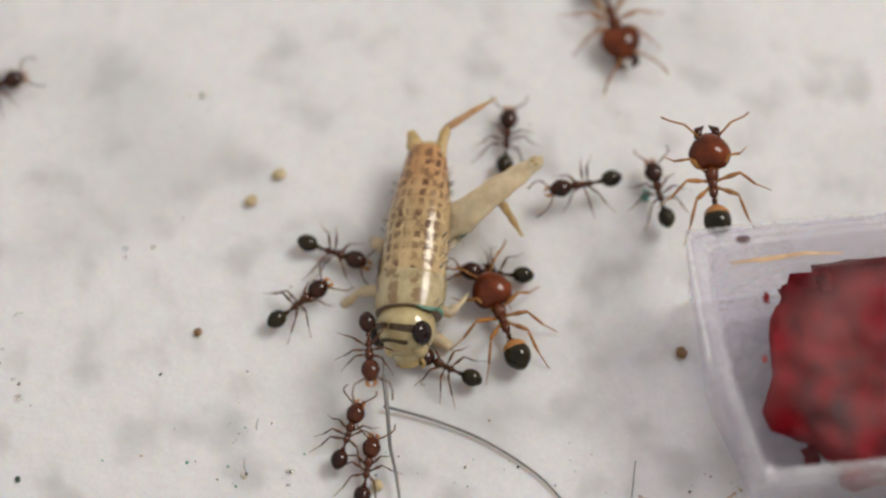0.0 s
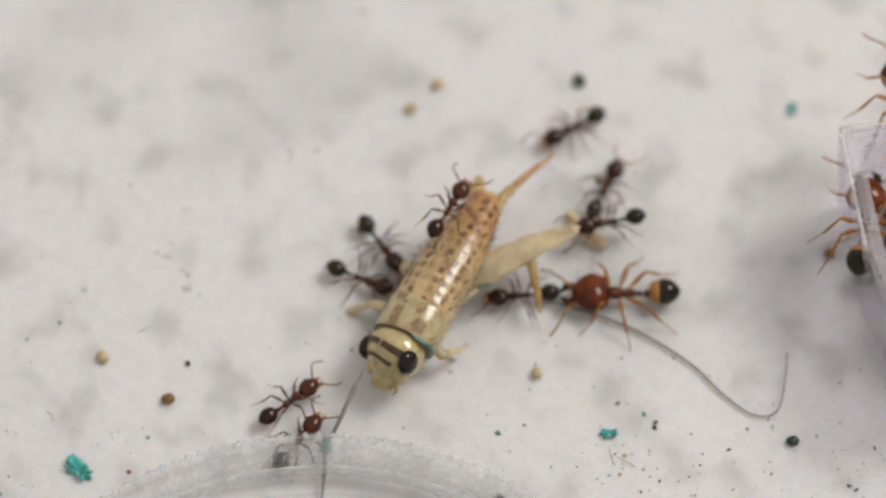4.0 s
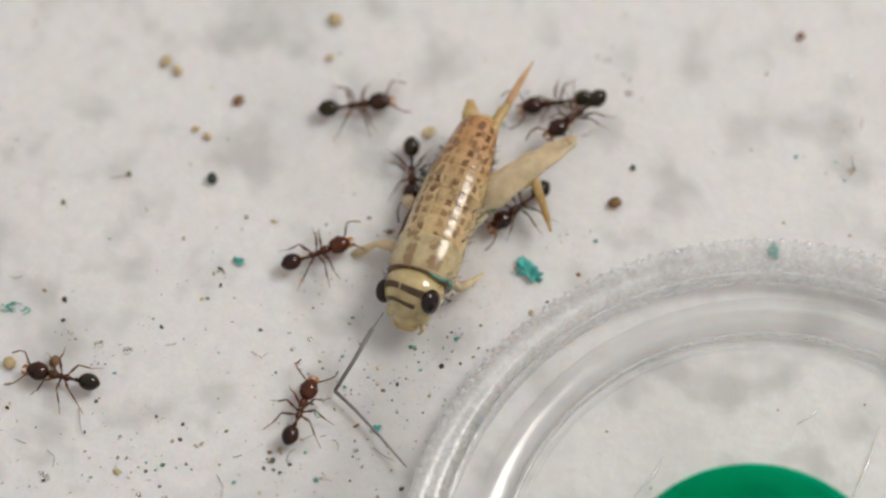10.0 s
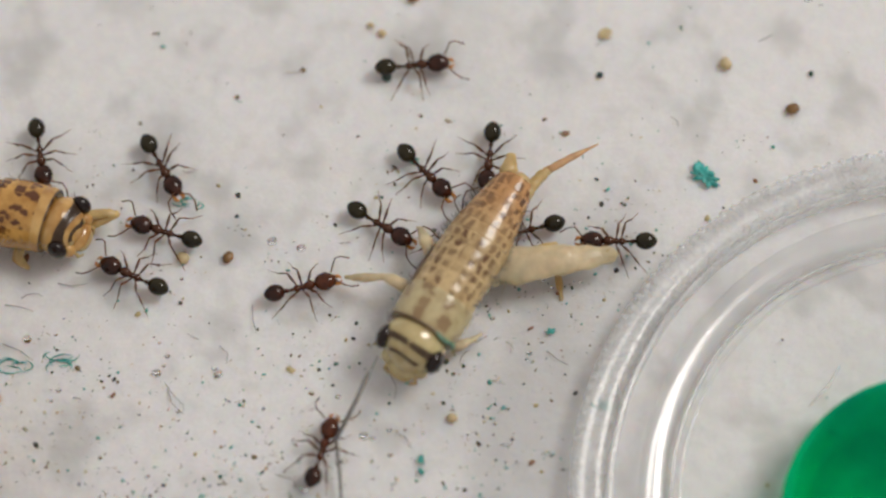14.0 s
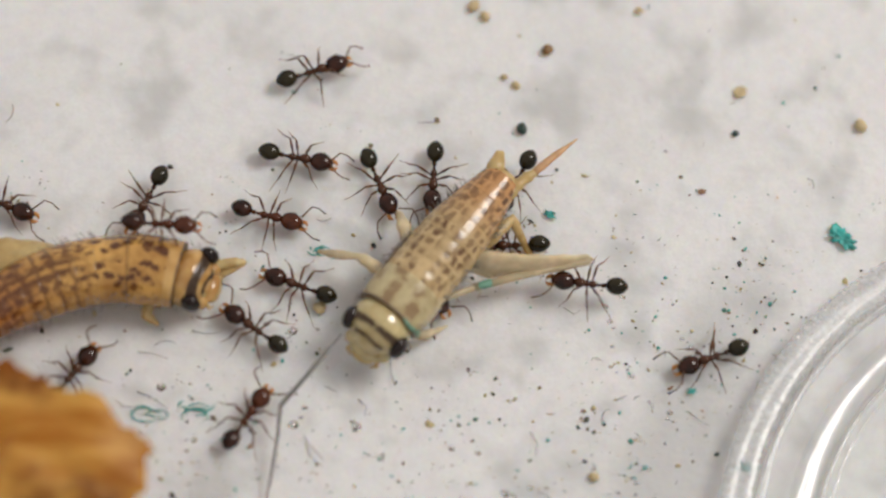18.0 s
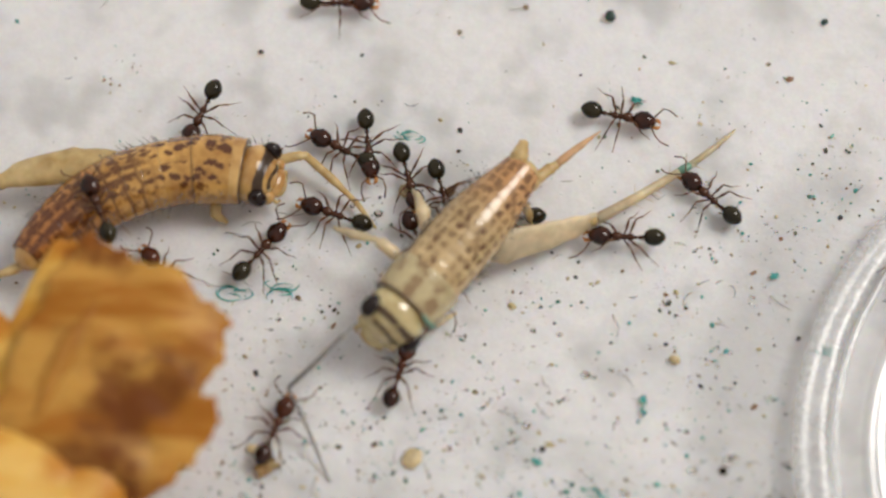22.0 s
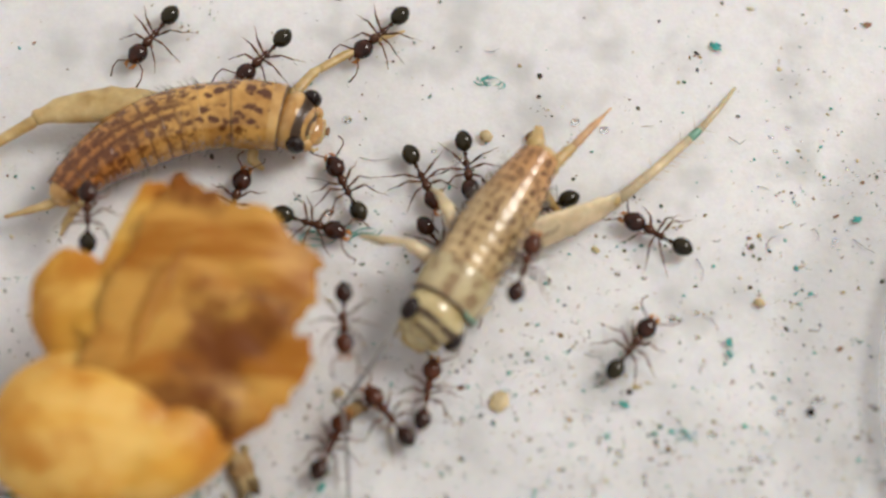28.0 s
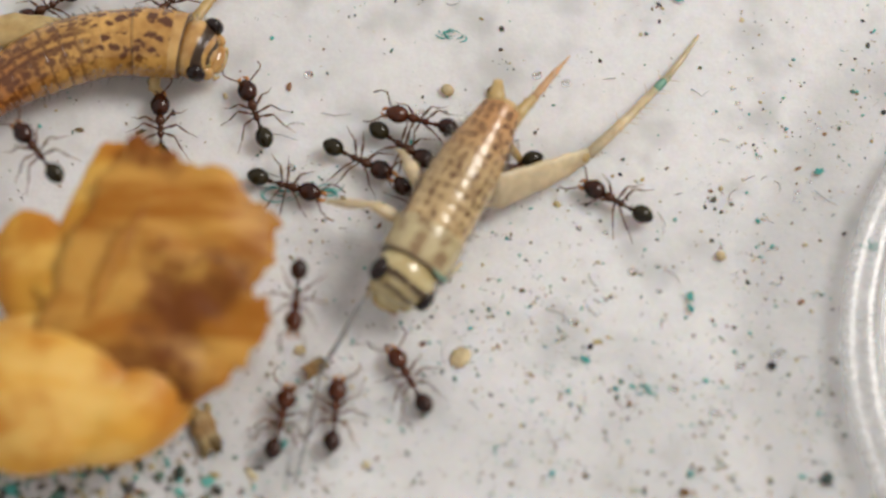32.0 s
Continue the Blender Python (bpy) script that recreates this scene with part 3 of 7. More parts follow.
def build_ant(name, label, big, head_m, body_m, gaster_m, leg_m, size=1.0):
    """An ant that faces +x, its feet on z = 0, between the middle of its head and of its gaster."""
    s = size
    ant = thing(name, label, "ant", "ants about the crickets")

    def heart(p):
        q = p.copy()
        if q.x < 0:
            q.x += 0.30 * (1 - min(1, abs(q.y) * 1.6)) * (-q.x) * (1 if big else 0.3)
        q.y *= 1.0 - 0.20 * max(0, q.x) - (0.0 if big else 0.06) * max(0, -q.x)
        return q

    def tear(p):
        q = p.copy()
        q.y *= 1 - 0.30 * max(0, -q.x) ** 2
        q.z *= 1 - 0.15 * max(0, -q.x) ** 2
        return q

    if big:
        hx, hr, gx, gr, zz = 1.5, (0.92, 0.92, 0.58), -1.72, (0.70, 0.60, 0.55), 0.85
        body = (((0.52, 0, 0.80), (0.36, 0.30, 0.30)), ((0.10, 0, 0.74), (0.30, 0.20, 0.22)), ((-0.28, 0, 0.70), (0.28, 0.20, 0.20)))
        waist = (((-0.66, 0, 0.66), (0.14, 0.13, 0.20)), ((-0.96, 0, 0.68), (0.18, 0.20, 0.17)))
        spread, leg_t, lift, off = 1.35, 0.085, 0.62, 0.1
    else:
        hx, hr, gx, gr, zz = 1.14 * s, (0.52 * s, 0.42 * s, 0.35 * s), -1.14 * s, (0.485 * s, 0.385 * s, 0.37 * s), 0.60
        body = (((0.44 * s, 0, 0.60), (0.27 * s, 0.215 * s, 0.22)), ((0.15 * s, 0, 0.54), (0.24 * s, 0.125 * s, 0.15)), ((-0.12 * s, 0, 0.53), (0.21 * s, 0.155 * s, 0.17)))
        waist = (((-0.38 * s, 0, 0.50), (0.10 * s, 0.07 * s, 0.13)), ((-0.58 * s, 0, 0.52), (0.13 * s, 0.11 * s, 0.11)))
        spread, leg_t, lift, off = 0.82 * s, 0.047, 0.44, 0.0
    head = part("head", blob((hx, 0, zz), hr, 22, 14, heart), head_m, ant)
    for side in (1, -1):
        bm = blob((hx + hr[0] * 0.10, side * hr[1] * 0.86, zz + hr[2] * 0.25), (0.085 * s, 0.05 * s, 0.075 * s), 8, 6)
        part("eye", bm, "eye", head, "small black eye")
        f = hx + hr[0]
        bm = tube([(f - 0.12, side * hr[1] * 0.42, zz - 0.10), (f + 0.10 * hr[1] / 0.4, side * hr[1] * 0.40, zz - 0.13), (f + 0.20 * hr[1] / 0.4, side * hr[1] * 0.10, zz - 0.15)],
                  [0.09 * hr[1] / 0.4, 0.085 * hr[1] / 0.4, 0.02], 7, flat=0.55)
        part("mandible", bm, "amber_shell" if not big else "brown_shell", head, "amber jaw" if not big else "dark jaw")
        if big:
            pts = [(f - 0.25, side * 0.30, zz + 0.2), (f + 0.30, side * 0.85, zz + 0.45), (f + 0.75, side * 1.45, zz + 0.1), (f + 1.1, side * 1.7, zz - 0.2)]
            rad = [0.05, 0.05, 0.045, 0.05]
        else:
            pts = [(f - 0.14, side * 0.14, zz + 0.12), (f + 0.20, side * 0.62, zz + 0.28), (f + 0.48, side * 0.72, zz + 0.02), (f + 0.80, side * 0.66, zz - 0.28)]
            rad = [0.036, 0.034, 0.030, 0.040]
        part("antenna", tube(pts, rad, 6), leg_m, ant, "thin elbowed feeler")
    bm = bmesh.new()
    for c, r in body:
        piece = blob(c, r, 14, 10)
        tmp = bpy.data.meshes.new("tmp")
        piece.to_mesh(tmp)
        piece.free()
        bm.from_mesh(tmp)
        bpy.data.meshes.remove(tmp)
    part("thorax", bm, body_m, ant)
    for c, r in waist:
        part("waist_node", blob(c, r, 10, 8), body_m, ant)
    part("gaster", blob((gx, 0, zz), gr, 22, 14, tear), gaster_m, ant)
    if big:
        part("gaster_front", blob((gx + 0.30, 0, zz - 0.01), (0.44, 0.55, 0.51), 20, 14), "amber_shell", ant, "glossy amber front plate")
    for (x, y), (k, a, t) in zip(HIPS, LEGS):
        for side in (1, -1):
            sc = [tuple(c * spread for c in q[:2]) + (q[2] * (lift / 0.44),) for q in (k, a, t)]
            upper, lower = ant_leg(side, *sc, leg_t)
            leg = part("leg", upper, leg_m, ant, at=(x * spread + off, y * side * spread, lift))
            part("foot", lower, "leg_amber" if big else "foot_shell", leg, "thin paler foot")
    return ant


ANT_KINDS = {
    "minor": build_ant("ant", "small glossy blackish-brown worker ant on the white sheet", False, "brown_shell", "mid_shell", "black_shell", "leg_shell", 1.0),
    "minor_red": build_ant("ant", "small glossy reddish-brown worker ant tugging near the cricket", False, "red_shell", "red_shell", "brown_shell", "leg_shell", 0.97),
    "major": build_ant("soldier_ant", "large-headed mahogany soldier ant with amber legs", True, "major_head", "red_shell", "black_shell", "leg_amber"),
}
ANT_POOL = {k: [a] + [copy_thing(a, Matrix.Identity(4)) for _ in range(n - 1)] for (k, a), n in zip(ANT_KINDS.items(), (31, 10, 4))}


def bend(p, curve):
    """Bends a straight body along x into an arc that bulges to its left (+y)."""
    if not curve:
        return Vector(p)
    x, y, z = p
    a = x * curve
    r = 1 / curve
    return Vector(((r + y) * math.sin(a), (r + y) * math.cos(a) - r * math.cos(6.0 * curve), z))


def ring_piece(x0, x1, girth, curve, cuts=5, sides=30, bulge=0.02):
    """One body ring between two lengths, closed at its ends, with its length and girth kept as a map."""
    bm = bmesh.new()
    uvl = bm.loops.layers.uv.new("UVMap")
    rows, maps = [], {}
    steps = [0.0, 0.0, 0.05] + [k / cuts for k in range(1, cuts)] + [0.95, 1.0, 1.0]
    for i, f in enumerate(steps):
        x = x0 + (x1 - x0) * f
        ry, rz, zc = girth(x)
        k = 1 + bulge * math.sin(PI * f) - (0.04 if i in (0, len(steps) - 1) else 0)
        row = []
        for j in range(sides):
            a = 2 * PI * j / sides
            y, z = ry * k * math.cos(a), zc + rz * k * math.sin(a)
            v = bm.verts.new(bend((x, y, z), curve))
            maps[v] = (x, (a - PI / 2) * (ry + rz) / 2)
            row.append(v)
        rows.append(row)
    for r, q in zip(rows, rows[1:]):
        for j in range(sides):
            bm.faces.new((r[j], q[j], q[(j + 1) % sides], r[(j + 1) % sides]))
    for row in (rows[0][::-1], rows[-1]):
        bm.faces.new(row)
    bmesh.ops.recalc_face_normals(bm, faces=bm.faces)
    for face in bm.faces:
        for loop in face.loops:
            loop[uvl].uv = maps[loop.vert]
    return bm


def bristles(bm, x0, x1, girth, curve, count, rng, length=0.35):
    for _ in range(count):
        x = rng.uniform(x0, x1)
        a = rng.choice((rng.uniform(-0.25, 0.5), rng.uniform(PI - 0.5, PI + 0.25)))
        ry, rz, zc = girth(x)
        p = Vector((x, ry * math.cos(a), zc + rz * math.sin(a)))
        d = Vector((-0.6, math.cos(a), math.sin(a))).normalized() * length * rng.uniform(0.6, 1.2)
        tube([bend(p, curve), bend(p + d, curve)], [0.022, 0.006], 4, bm)
    return bm


def build_cricket(name, label, curve, body_m, plain_m, hair_seed):
    """A dead cricket nymph, head to +x, its back up; the body's axis is z = 0."""
    rng = random.Random(hair_seed)
    c = thing(name, label, "cricket")
    long = 10.2 if not curve else 12.6
    h = long / 2

    def girth(x):
        f = (x + h) / long
        w = (1.46 if not curve else 1.46) * (0.86 + 0.14 * math.sin(PI * min(1.0, f * 1.1)))
        w *= 1 - 0.34 * (max(0.0, 0.34 - f) / 0.34) ** 1.3
        return w, w * 0.84, 0.0

    front = 0.775 if not curve else 0.815
    edges = [-h + long * front * f for f in (0.0, 0.085, 0.17, 0.255, 0.34, 0.42, 0.50, 0.58, 0.66, 0.73)]
    for i, (a, b) in enumerate(zip(edges, edges[1:])):
        part("abdomen_segment", ring_piece(a + 0.008, b, girth, curve, 4, bulge=0.006), body_m, c)
    part("thorax", ring_piece(edges[-1] - 0.05, -h + long * front * 0.80, girth, curve, 4), body_m, c)
    part("pronotum", ring_piece(-h + long * front * 0.79, -h + long * front, lambda x: tuple(1.07 * g for g in girth(x)), curve, 6, bulge=0.03), body_m if curve else "pale_front", c, "smooth saddle-shaped neck shield")
    if curve:
        part("neck_ring", ring_piece(-h + long * front - 0.55, -h + long * front - 0.06, lambda x: tuple(1.085 * g for g in girth(x)), curve, 4), plain_m, c, "plain tan ring behind the head")
    collar = ring_piece(-h + long * front - 0.05, -h + long * front + (0.02 if not curve else 0.0), lambda x: tuple(1.08 * g for g in girth(x)), curve, 2)
    part("collar", collar, "dull_band" if not curve else "band", c, "narrow dark rim behind the head")
    if not curve:
        stain = bmesh.new()
        tube([(-h + long * front - 0.02 - 0.10 * math.sin(k), 1.09 * girth(h * 0.5)[0] * math.cos(0.22 * k - 0.3), 1.09 * girth(h * 0.5)[1] * math.sin(0.22 * k - 0.3)) for k in range(7)], [0.04, 0.09, 0.12, 0.10, 0.09, 0.07, 0.03], 8, stain)
        part("stain", stain, "green_ink", c, "teal stain along the rim")
    # head, turning about its neck
    nx = -h + long * front
    neck = bend((nx, 0, 0), curve)
    turn = -math.degrees((nx + 1.0) * curve)
    w = 1.36 if not curve else 1.30
    short = 0.80 if curve else 1.0
    hc, hr = 0.55 * short, 1.28 * short

    def skull(p):
        q = p.copy()
        q.x = q.x if q.x > 0 else q.x * 0.95
        q.y *= 1 - 0.16 * max(0, q.x) ** 2
        q.z -= 0.22 * max(0, q.x) ** 2
        return q

    def on_skull(x, a, lift):
        k = math.sqrt(max(0.02, 1 - ((x - hc) / hr) ** 2))
        q = skull(Vector(((x - hc) / hr, k * math.sin(a), k * math.cos(a))))
        return (hc + q.x * hr * lift, q.y * w * lift, q.z * w * 0.88 * lift)

    head = part("head", blob((hc, 0, 0), (hr, w, w * 0.88), 32, 20, skull), plain_m, c, "rounded striped head")
    head.location, head.rotation_euler = neck * MM, (0, 0, radians(turn))
    for x0, x1, arc, halves in ((0.68, 1.02, 62, (1, -1)), (1.30, 1.46, 46, (0,))) if not curve else ((0.64, 1.08, 76, (0,)), (1.20, 1.32, 54, (0,))):
        for half in halves:
            bm = bmesh.new()
            rows = []
            a0, a1 = (-arc, arc) if half == 0 else (2, arc) if half > 0 else (-arc, -2)
            for i in range(15):
                a = a0 + (a1 - a0) * i / 14
                thin = 1 - 0.25 * math.cos(radians(a) * 1.6)
                mid = (x0 + x1) / 2 + 0.05 * math.sin(radians(a) * 3.0)
                rows.append([bm.verts.new(on_skull(mid + (x1 - x0) * 0.5 * thin * e, radians(a), 1.014)) for e in (-1, 0, 1)])
            for r, q in zip(rows, rows[1:]):
                for k in range(2):
                    bm.faces.new((r[k], q[k], q[k + 1], r[k + 1]))
            bmesh.ops.solidify(bm, geom=bm.faces[:], thickness=0.02)
            part("face_band", bm, "band" if curve else "dull_band", head, "dark brown band across the face")
    for side in (1, -1):
        part("eye", blob(((0.92 if not curve else 0.90), side * (w * 0.86), w * 0.20), (0.54 * short, 0.34, 0.54), 20, 14), "eye", head, "large glossy black-red eye")
        part("palp", tube([(1.55 * short, side * 0.55, -0.45), (1.95 * short, side * 0.72, -0.75), (2.05 * short, side * 0.50, -0.95)], [0.10, 0.09, 0.06], 7), "leg_tan", head, "short mouth feeler")
        part("antenna_base", blob((1.50 * short, side * 0.52, 0.12), (0.16, 0.17, 0.16), 10, 8), "leg_tan", head)
        part("cheek", blob((1.45 * short, side * 0.76, -0.28), (0.36, 0.32, 0.40), 14, 10), plain_m, head)
    part("mouth", blob((1.66 * short, 0, -0.36), (0.40, 0.74, 0.34), 18, 12), plain_m, head, "smooth straw-coloured upper lip")
    part("jaw", blob((1.88 * short, 0, -0.60), (0.30, 0.55, 0.28), 14, 10), "leg_tan", head)
    part("bristle_fringe", bristles(bmesh.new(), -h * 0.8, h * 0.75, girth, curve, 160, rng, 0.34), "hair", c, "fine dark bristles")
    return c


def limb(name, parent, joints, radii, material, label="", at=(0, 0, 0), sides=12, flat=0.8):
    """A smooth limb section: joints are joined by many short rings with soft radii."""
    pts, rad = [], []
    for (a, b), (r, q) in zip(zip(joints, joints[1:]), zip(radii, radii[1:])):
        for i in range(5):
            f = i / 5
            s = f * f * (3 - 2 * f)
            pts.append(Vector(a).lerp(Vector(b), f))
            rad.append((r + (q - r) * s) * (1 + 0.22 * noise.noise((len(pts) * 0.61, a[0] * 1.7, b[1] * 1.3))))
    pts.append(Vector(joints[-1]))
    rad.append(radii[-1])
    return part(name, tube(pts, rad, sides, flat=flat), material, parent, label, at)


def spines(bm, a, b, count, length, rng):
    a, b = Vector(a), Vector(b)
    side = (b - a).normalized().cross(Vector((0, 0, 1))).normalized()
    for i in range(count):
        p = a.lerp(b, (i + 0.7) / count)
        d = side * rng.choice((1, -1)) * length + (b - a).normalized() * length * 0.8 + Vector((0, 0, rng.uniform(-0.5, 0.5) * length))
        tube([p, p + d], [0.03, 0.006], 4, bm)
    return bm


pale_cricket = build_cricket("cricket", "pale cream dead cricket with dark spots dragged by ants", 0, "pale_body", "pale_plain", 5)
brown_cricket = build_cricket("cricket", "orange-brown curved dead cricket with dark blotches lying still", 0.11, "brown_body", "brown_plain", 9)


def dress_pale(c):
    rng = random.Random(31)
    thigh = limb("hind_thigh", c, [(0, 0, 0), (-0.9, 1.0, 0.1), (-2.2, 2.4, 0.15), (-3.2, 3.5, 0.0), (-3.75, 4.05, -0.1), (-3.95, 4.25, -0.1)], [0.50, 0.80, 0.74, 0.46, 0.32, 0.06], "leg_pale",
                 "swollen translucent cream hind thigh", (-1.0, 0.75, -0.35), 18, 0.38)
    part("knee", blob((-3.62, 3.92, -0.08), (0.27, 0.27, 0.20), 14, 10), "leg_tan", thigh, "tan knee joint")
    shin_bm = tube([(0, 0, 0), (-2.3, 0.1, -0.1), (-5.0, 0.1, -0.15)], [0.24, 0.20, 0.17], 10)
    tube([(-4.95, 0.1, -0.15), (-6.2, 0.0, -0.3), (-7.6, -0.2, -0.5)], [0.15, 0.12, 0.06], 8, shin_bm)
    spines(shin_bm, (-1.4, 0.1, -0.1), (-5.0, 0.1, -0.1), 12, 0.55, rng)
    shin = part("hind_shin", shin_bm, "leg_pale", c, "thin spiny straw-coloured shin", (-4.8, 4.85, -0.45))
    part("stain", blob((-4.5, 0.1, -0.13), (0.6, 0.19, 0.19), 12, 8), "green_ink", shin, "teal stain on the shin")
    limb("cercus", c, [(-4.6, 0.6, 0.1), (-5.3, 0.72, 0.2), (-5.7, 0.80, 0.2), (-6.1, 0.92, 0.2)], [0.34, 0.27, 0.24, 0.20], "leg_tan", "tan root of the long tail spike", sides=10)
    tip = limb("cercus_tip", c, [(0, 0, 0), (-1.15, 0.44, 0.0), (-2.35, 0.95, -0.05)], [0.20, 0.15, 0.035], "leg_pink", "long pointed pinkish-tan tail spike", (-6.05, 0.90, 0.2), 10)
    limb("cercus", c, [(-4.6, -0.35, 0.2), (-5.3, -0.5, 0.35), (-5.9, -0.75, 0.3)], [0.34, 0.36, 0.20], "leg_tan", "short stubby tan tail piece", sides=12)
    part("tail_plate", blob((-5.0, 0.15, 0.15), (0.45, 0.55, 0.45), 16, 12), "leg_tan", c, "tan end plate")
    mid = limb("middle_leg", c, [(0, 0, 0), (-1.2, 1.3, 0.2), (-1.9, 2.0, 0.1), (-1.0, 2.6, -0.8), (-0.2, 3.1, -1.2)], [0.28, 0.30, 0.22, 0.16, 0.07], "leg_tan", "bent straw-coloured middle leg", (-1.4, 1.0, -0.7))
    limb("front_leg", c, [(1.2, -1.0, -0.6), (1.3, -2.4, -0.5), (1.35, -2.7, -0.55), (1.7, -3.5, -0.95), (1.9, -4.3, -1.5)], [0.26, 0.27, 0.16, 0.20, 0.09], "leg_pale", "pale front leg pulled out sideways")
    limb("middle_leg", c, [(-0.2, -1.0, -0.6), (-0.9, -2.0, -0.4), (-1.5, -2.6, -1.2), (-1.7, -2.9, -1.8)], [0.26, 0.28, 0.16, 0.07], "leg_pale", "pale short middle leg")
    limb("front_leg", c, [(2.0, 0.8, -0.8), (2.3, 1.4, -1.1), (1.6, 1.7, -1.6), (1.0, 1.9, -1.9)], [0.22, 0.24, 0.14, 0.06], "leg_pale", "folded pale front leg")
    feeler = part("antenna", tube([(0, 0, 0), (0.5, 0.02, -0.06), (0.75, 0, -0.10), (0.85, 0, -0.13), (2.3, 0.03, -0.55), (3.8, 0, -0.98)], [0.03, 0.035, 0.04, 0.10, 0.095, 0.08], 8), "hair", c, "long stiff grey-brown feeler held by an ant", (4.6, -1.0, -0.1))
    tip_bm = tube([(0, 0, 0), (1.2, 0.06, -0.30), (2.6, 0.02, -0.58), (4.6, -0.12, -0.82)], [0.08, 0.07, 0.06, 0.03], 8)
    feeler_tip = part("antenna_tip", tip_bm, "hair", feeler, "trailing end of the feeler", (3.8, 0, -0.98))
    part("wing_edge", tube([(2.3, -1.05, 0.80), (1.3, -1.36, 0.58), (0.2, -1.49, 0.30), (-0.7, -1.46, 0.15)], [0.03, 0.06, 0.07, 0.03], 7), "band", c, "dark curved edge of the wing pad")
    part("wing_pad", blob((0.9, 1.12, 0.25), (0.85, 0.09, 0.35), 12, 8), "band", c, "dark edge of the wing pad")
    return thigh, shin, tip, mid, (feeler, feeler_tip)


def dress_brown(c):
    rng = random.Random(77)
    limb("hind_thigh", c, [(0.9, 1.8, -0.4), (-0.9, 2.75, -0.1), (-3.0, 3.3, 0.1), (-5.2, 3.5, 0.1), (-6.2, 3.45, 0.0), (-6.55, 3.4, 0.0)], [0.40, 0.62, 0.70, 0.56, 0.34, 0.10], "leg_tan", "straw-coloured translucent hind thigh", sides=16, flat=0.75)
    bm = tube([(-6.1, 3.45, -0.05), (-6.5, 3.3, -0.1), (-8.4, 2.8, -0.5), (-10.2, 2.0, -1.0), (-11.8, 0.9, -1.4)], [0.20, 0.28, 0.22, 0.17, 0.09], 10)
    spines(bm, (-8.2, 2.85, -0.45), (-11.4, 1.2, -1.3), 9, 0.5, rng)
    part("hind_shin", bm, "leg_tan", c, "thin spiny straw-coloured shin")
    leg = limb("front_leg", c, [(0, 0, 0), (0.8, 0.9, 0.2), (1.9, 1.9, 0.1), (2.25, 2.15, 0.0), (2.35, 2.22, 0.0)], [0.24, 0.28, 0.23, 0.17, 0.05], "leg_tan", "straw-coloured front thigh stretched forward", (3.5, 1.2, -0.55))
    shin = limb("front_shin", leg, [(0, 0, 0), (1.2, 0.6, -0.3), (2.6, 1.2, -0.6), (4.0, 1.5, -0.7)], [0.20, 0.19, 0.13, 0.06], "leg_tan", "thin straw-coloured front shin", (2.2, 2.1, 0.0))
    limb("cercus", c, [(-5.3, -0.3, 0.0), (-6.6, -0.5, -0.2), (-8.4, -0.4, -0.7)], [0.28, 0.22, 0.08], "leg_tan", "straw-coloured tail spike")
    limb("cercus", c, [(-5.2, -0.7, 0.0), (-5.9, -1.4, -0.2), (-6.3, -1.9, -0.4)], [0.26, 0.18, 0.06], "leg_tan", "short straw tail spike")
    part("tail_plate", blob(bend((-6.25, 0, 0), 0.11), (0.62, 0.66, 0.62), 16, 12), "brown_plain", c, "rounded tan end plate")
    limb("middle_leg", c, [(2.4, 0.4, -0.7), (2.2, -0.1, -0.9), (2.6, -0.4, -1.4)], [0.24, 0.24, 0.10], "leg_tan", "folded straw-coloured middle leg")
    return leg, shin


PALE_THIGH, PALE_SHIN, PALE_TIP, PALE_MID, PALE_FEELER = dress_pale(pale_cricket)
BROWN_LEG, BROWN_SHIN = dress_brown(brown_cricket)


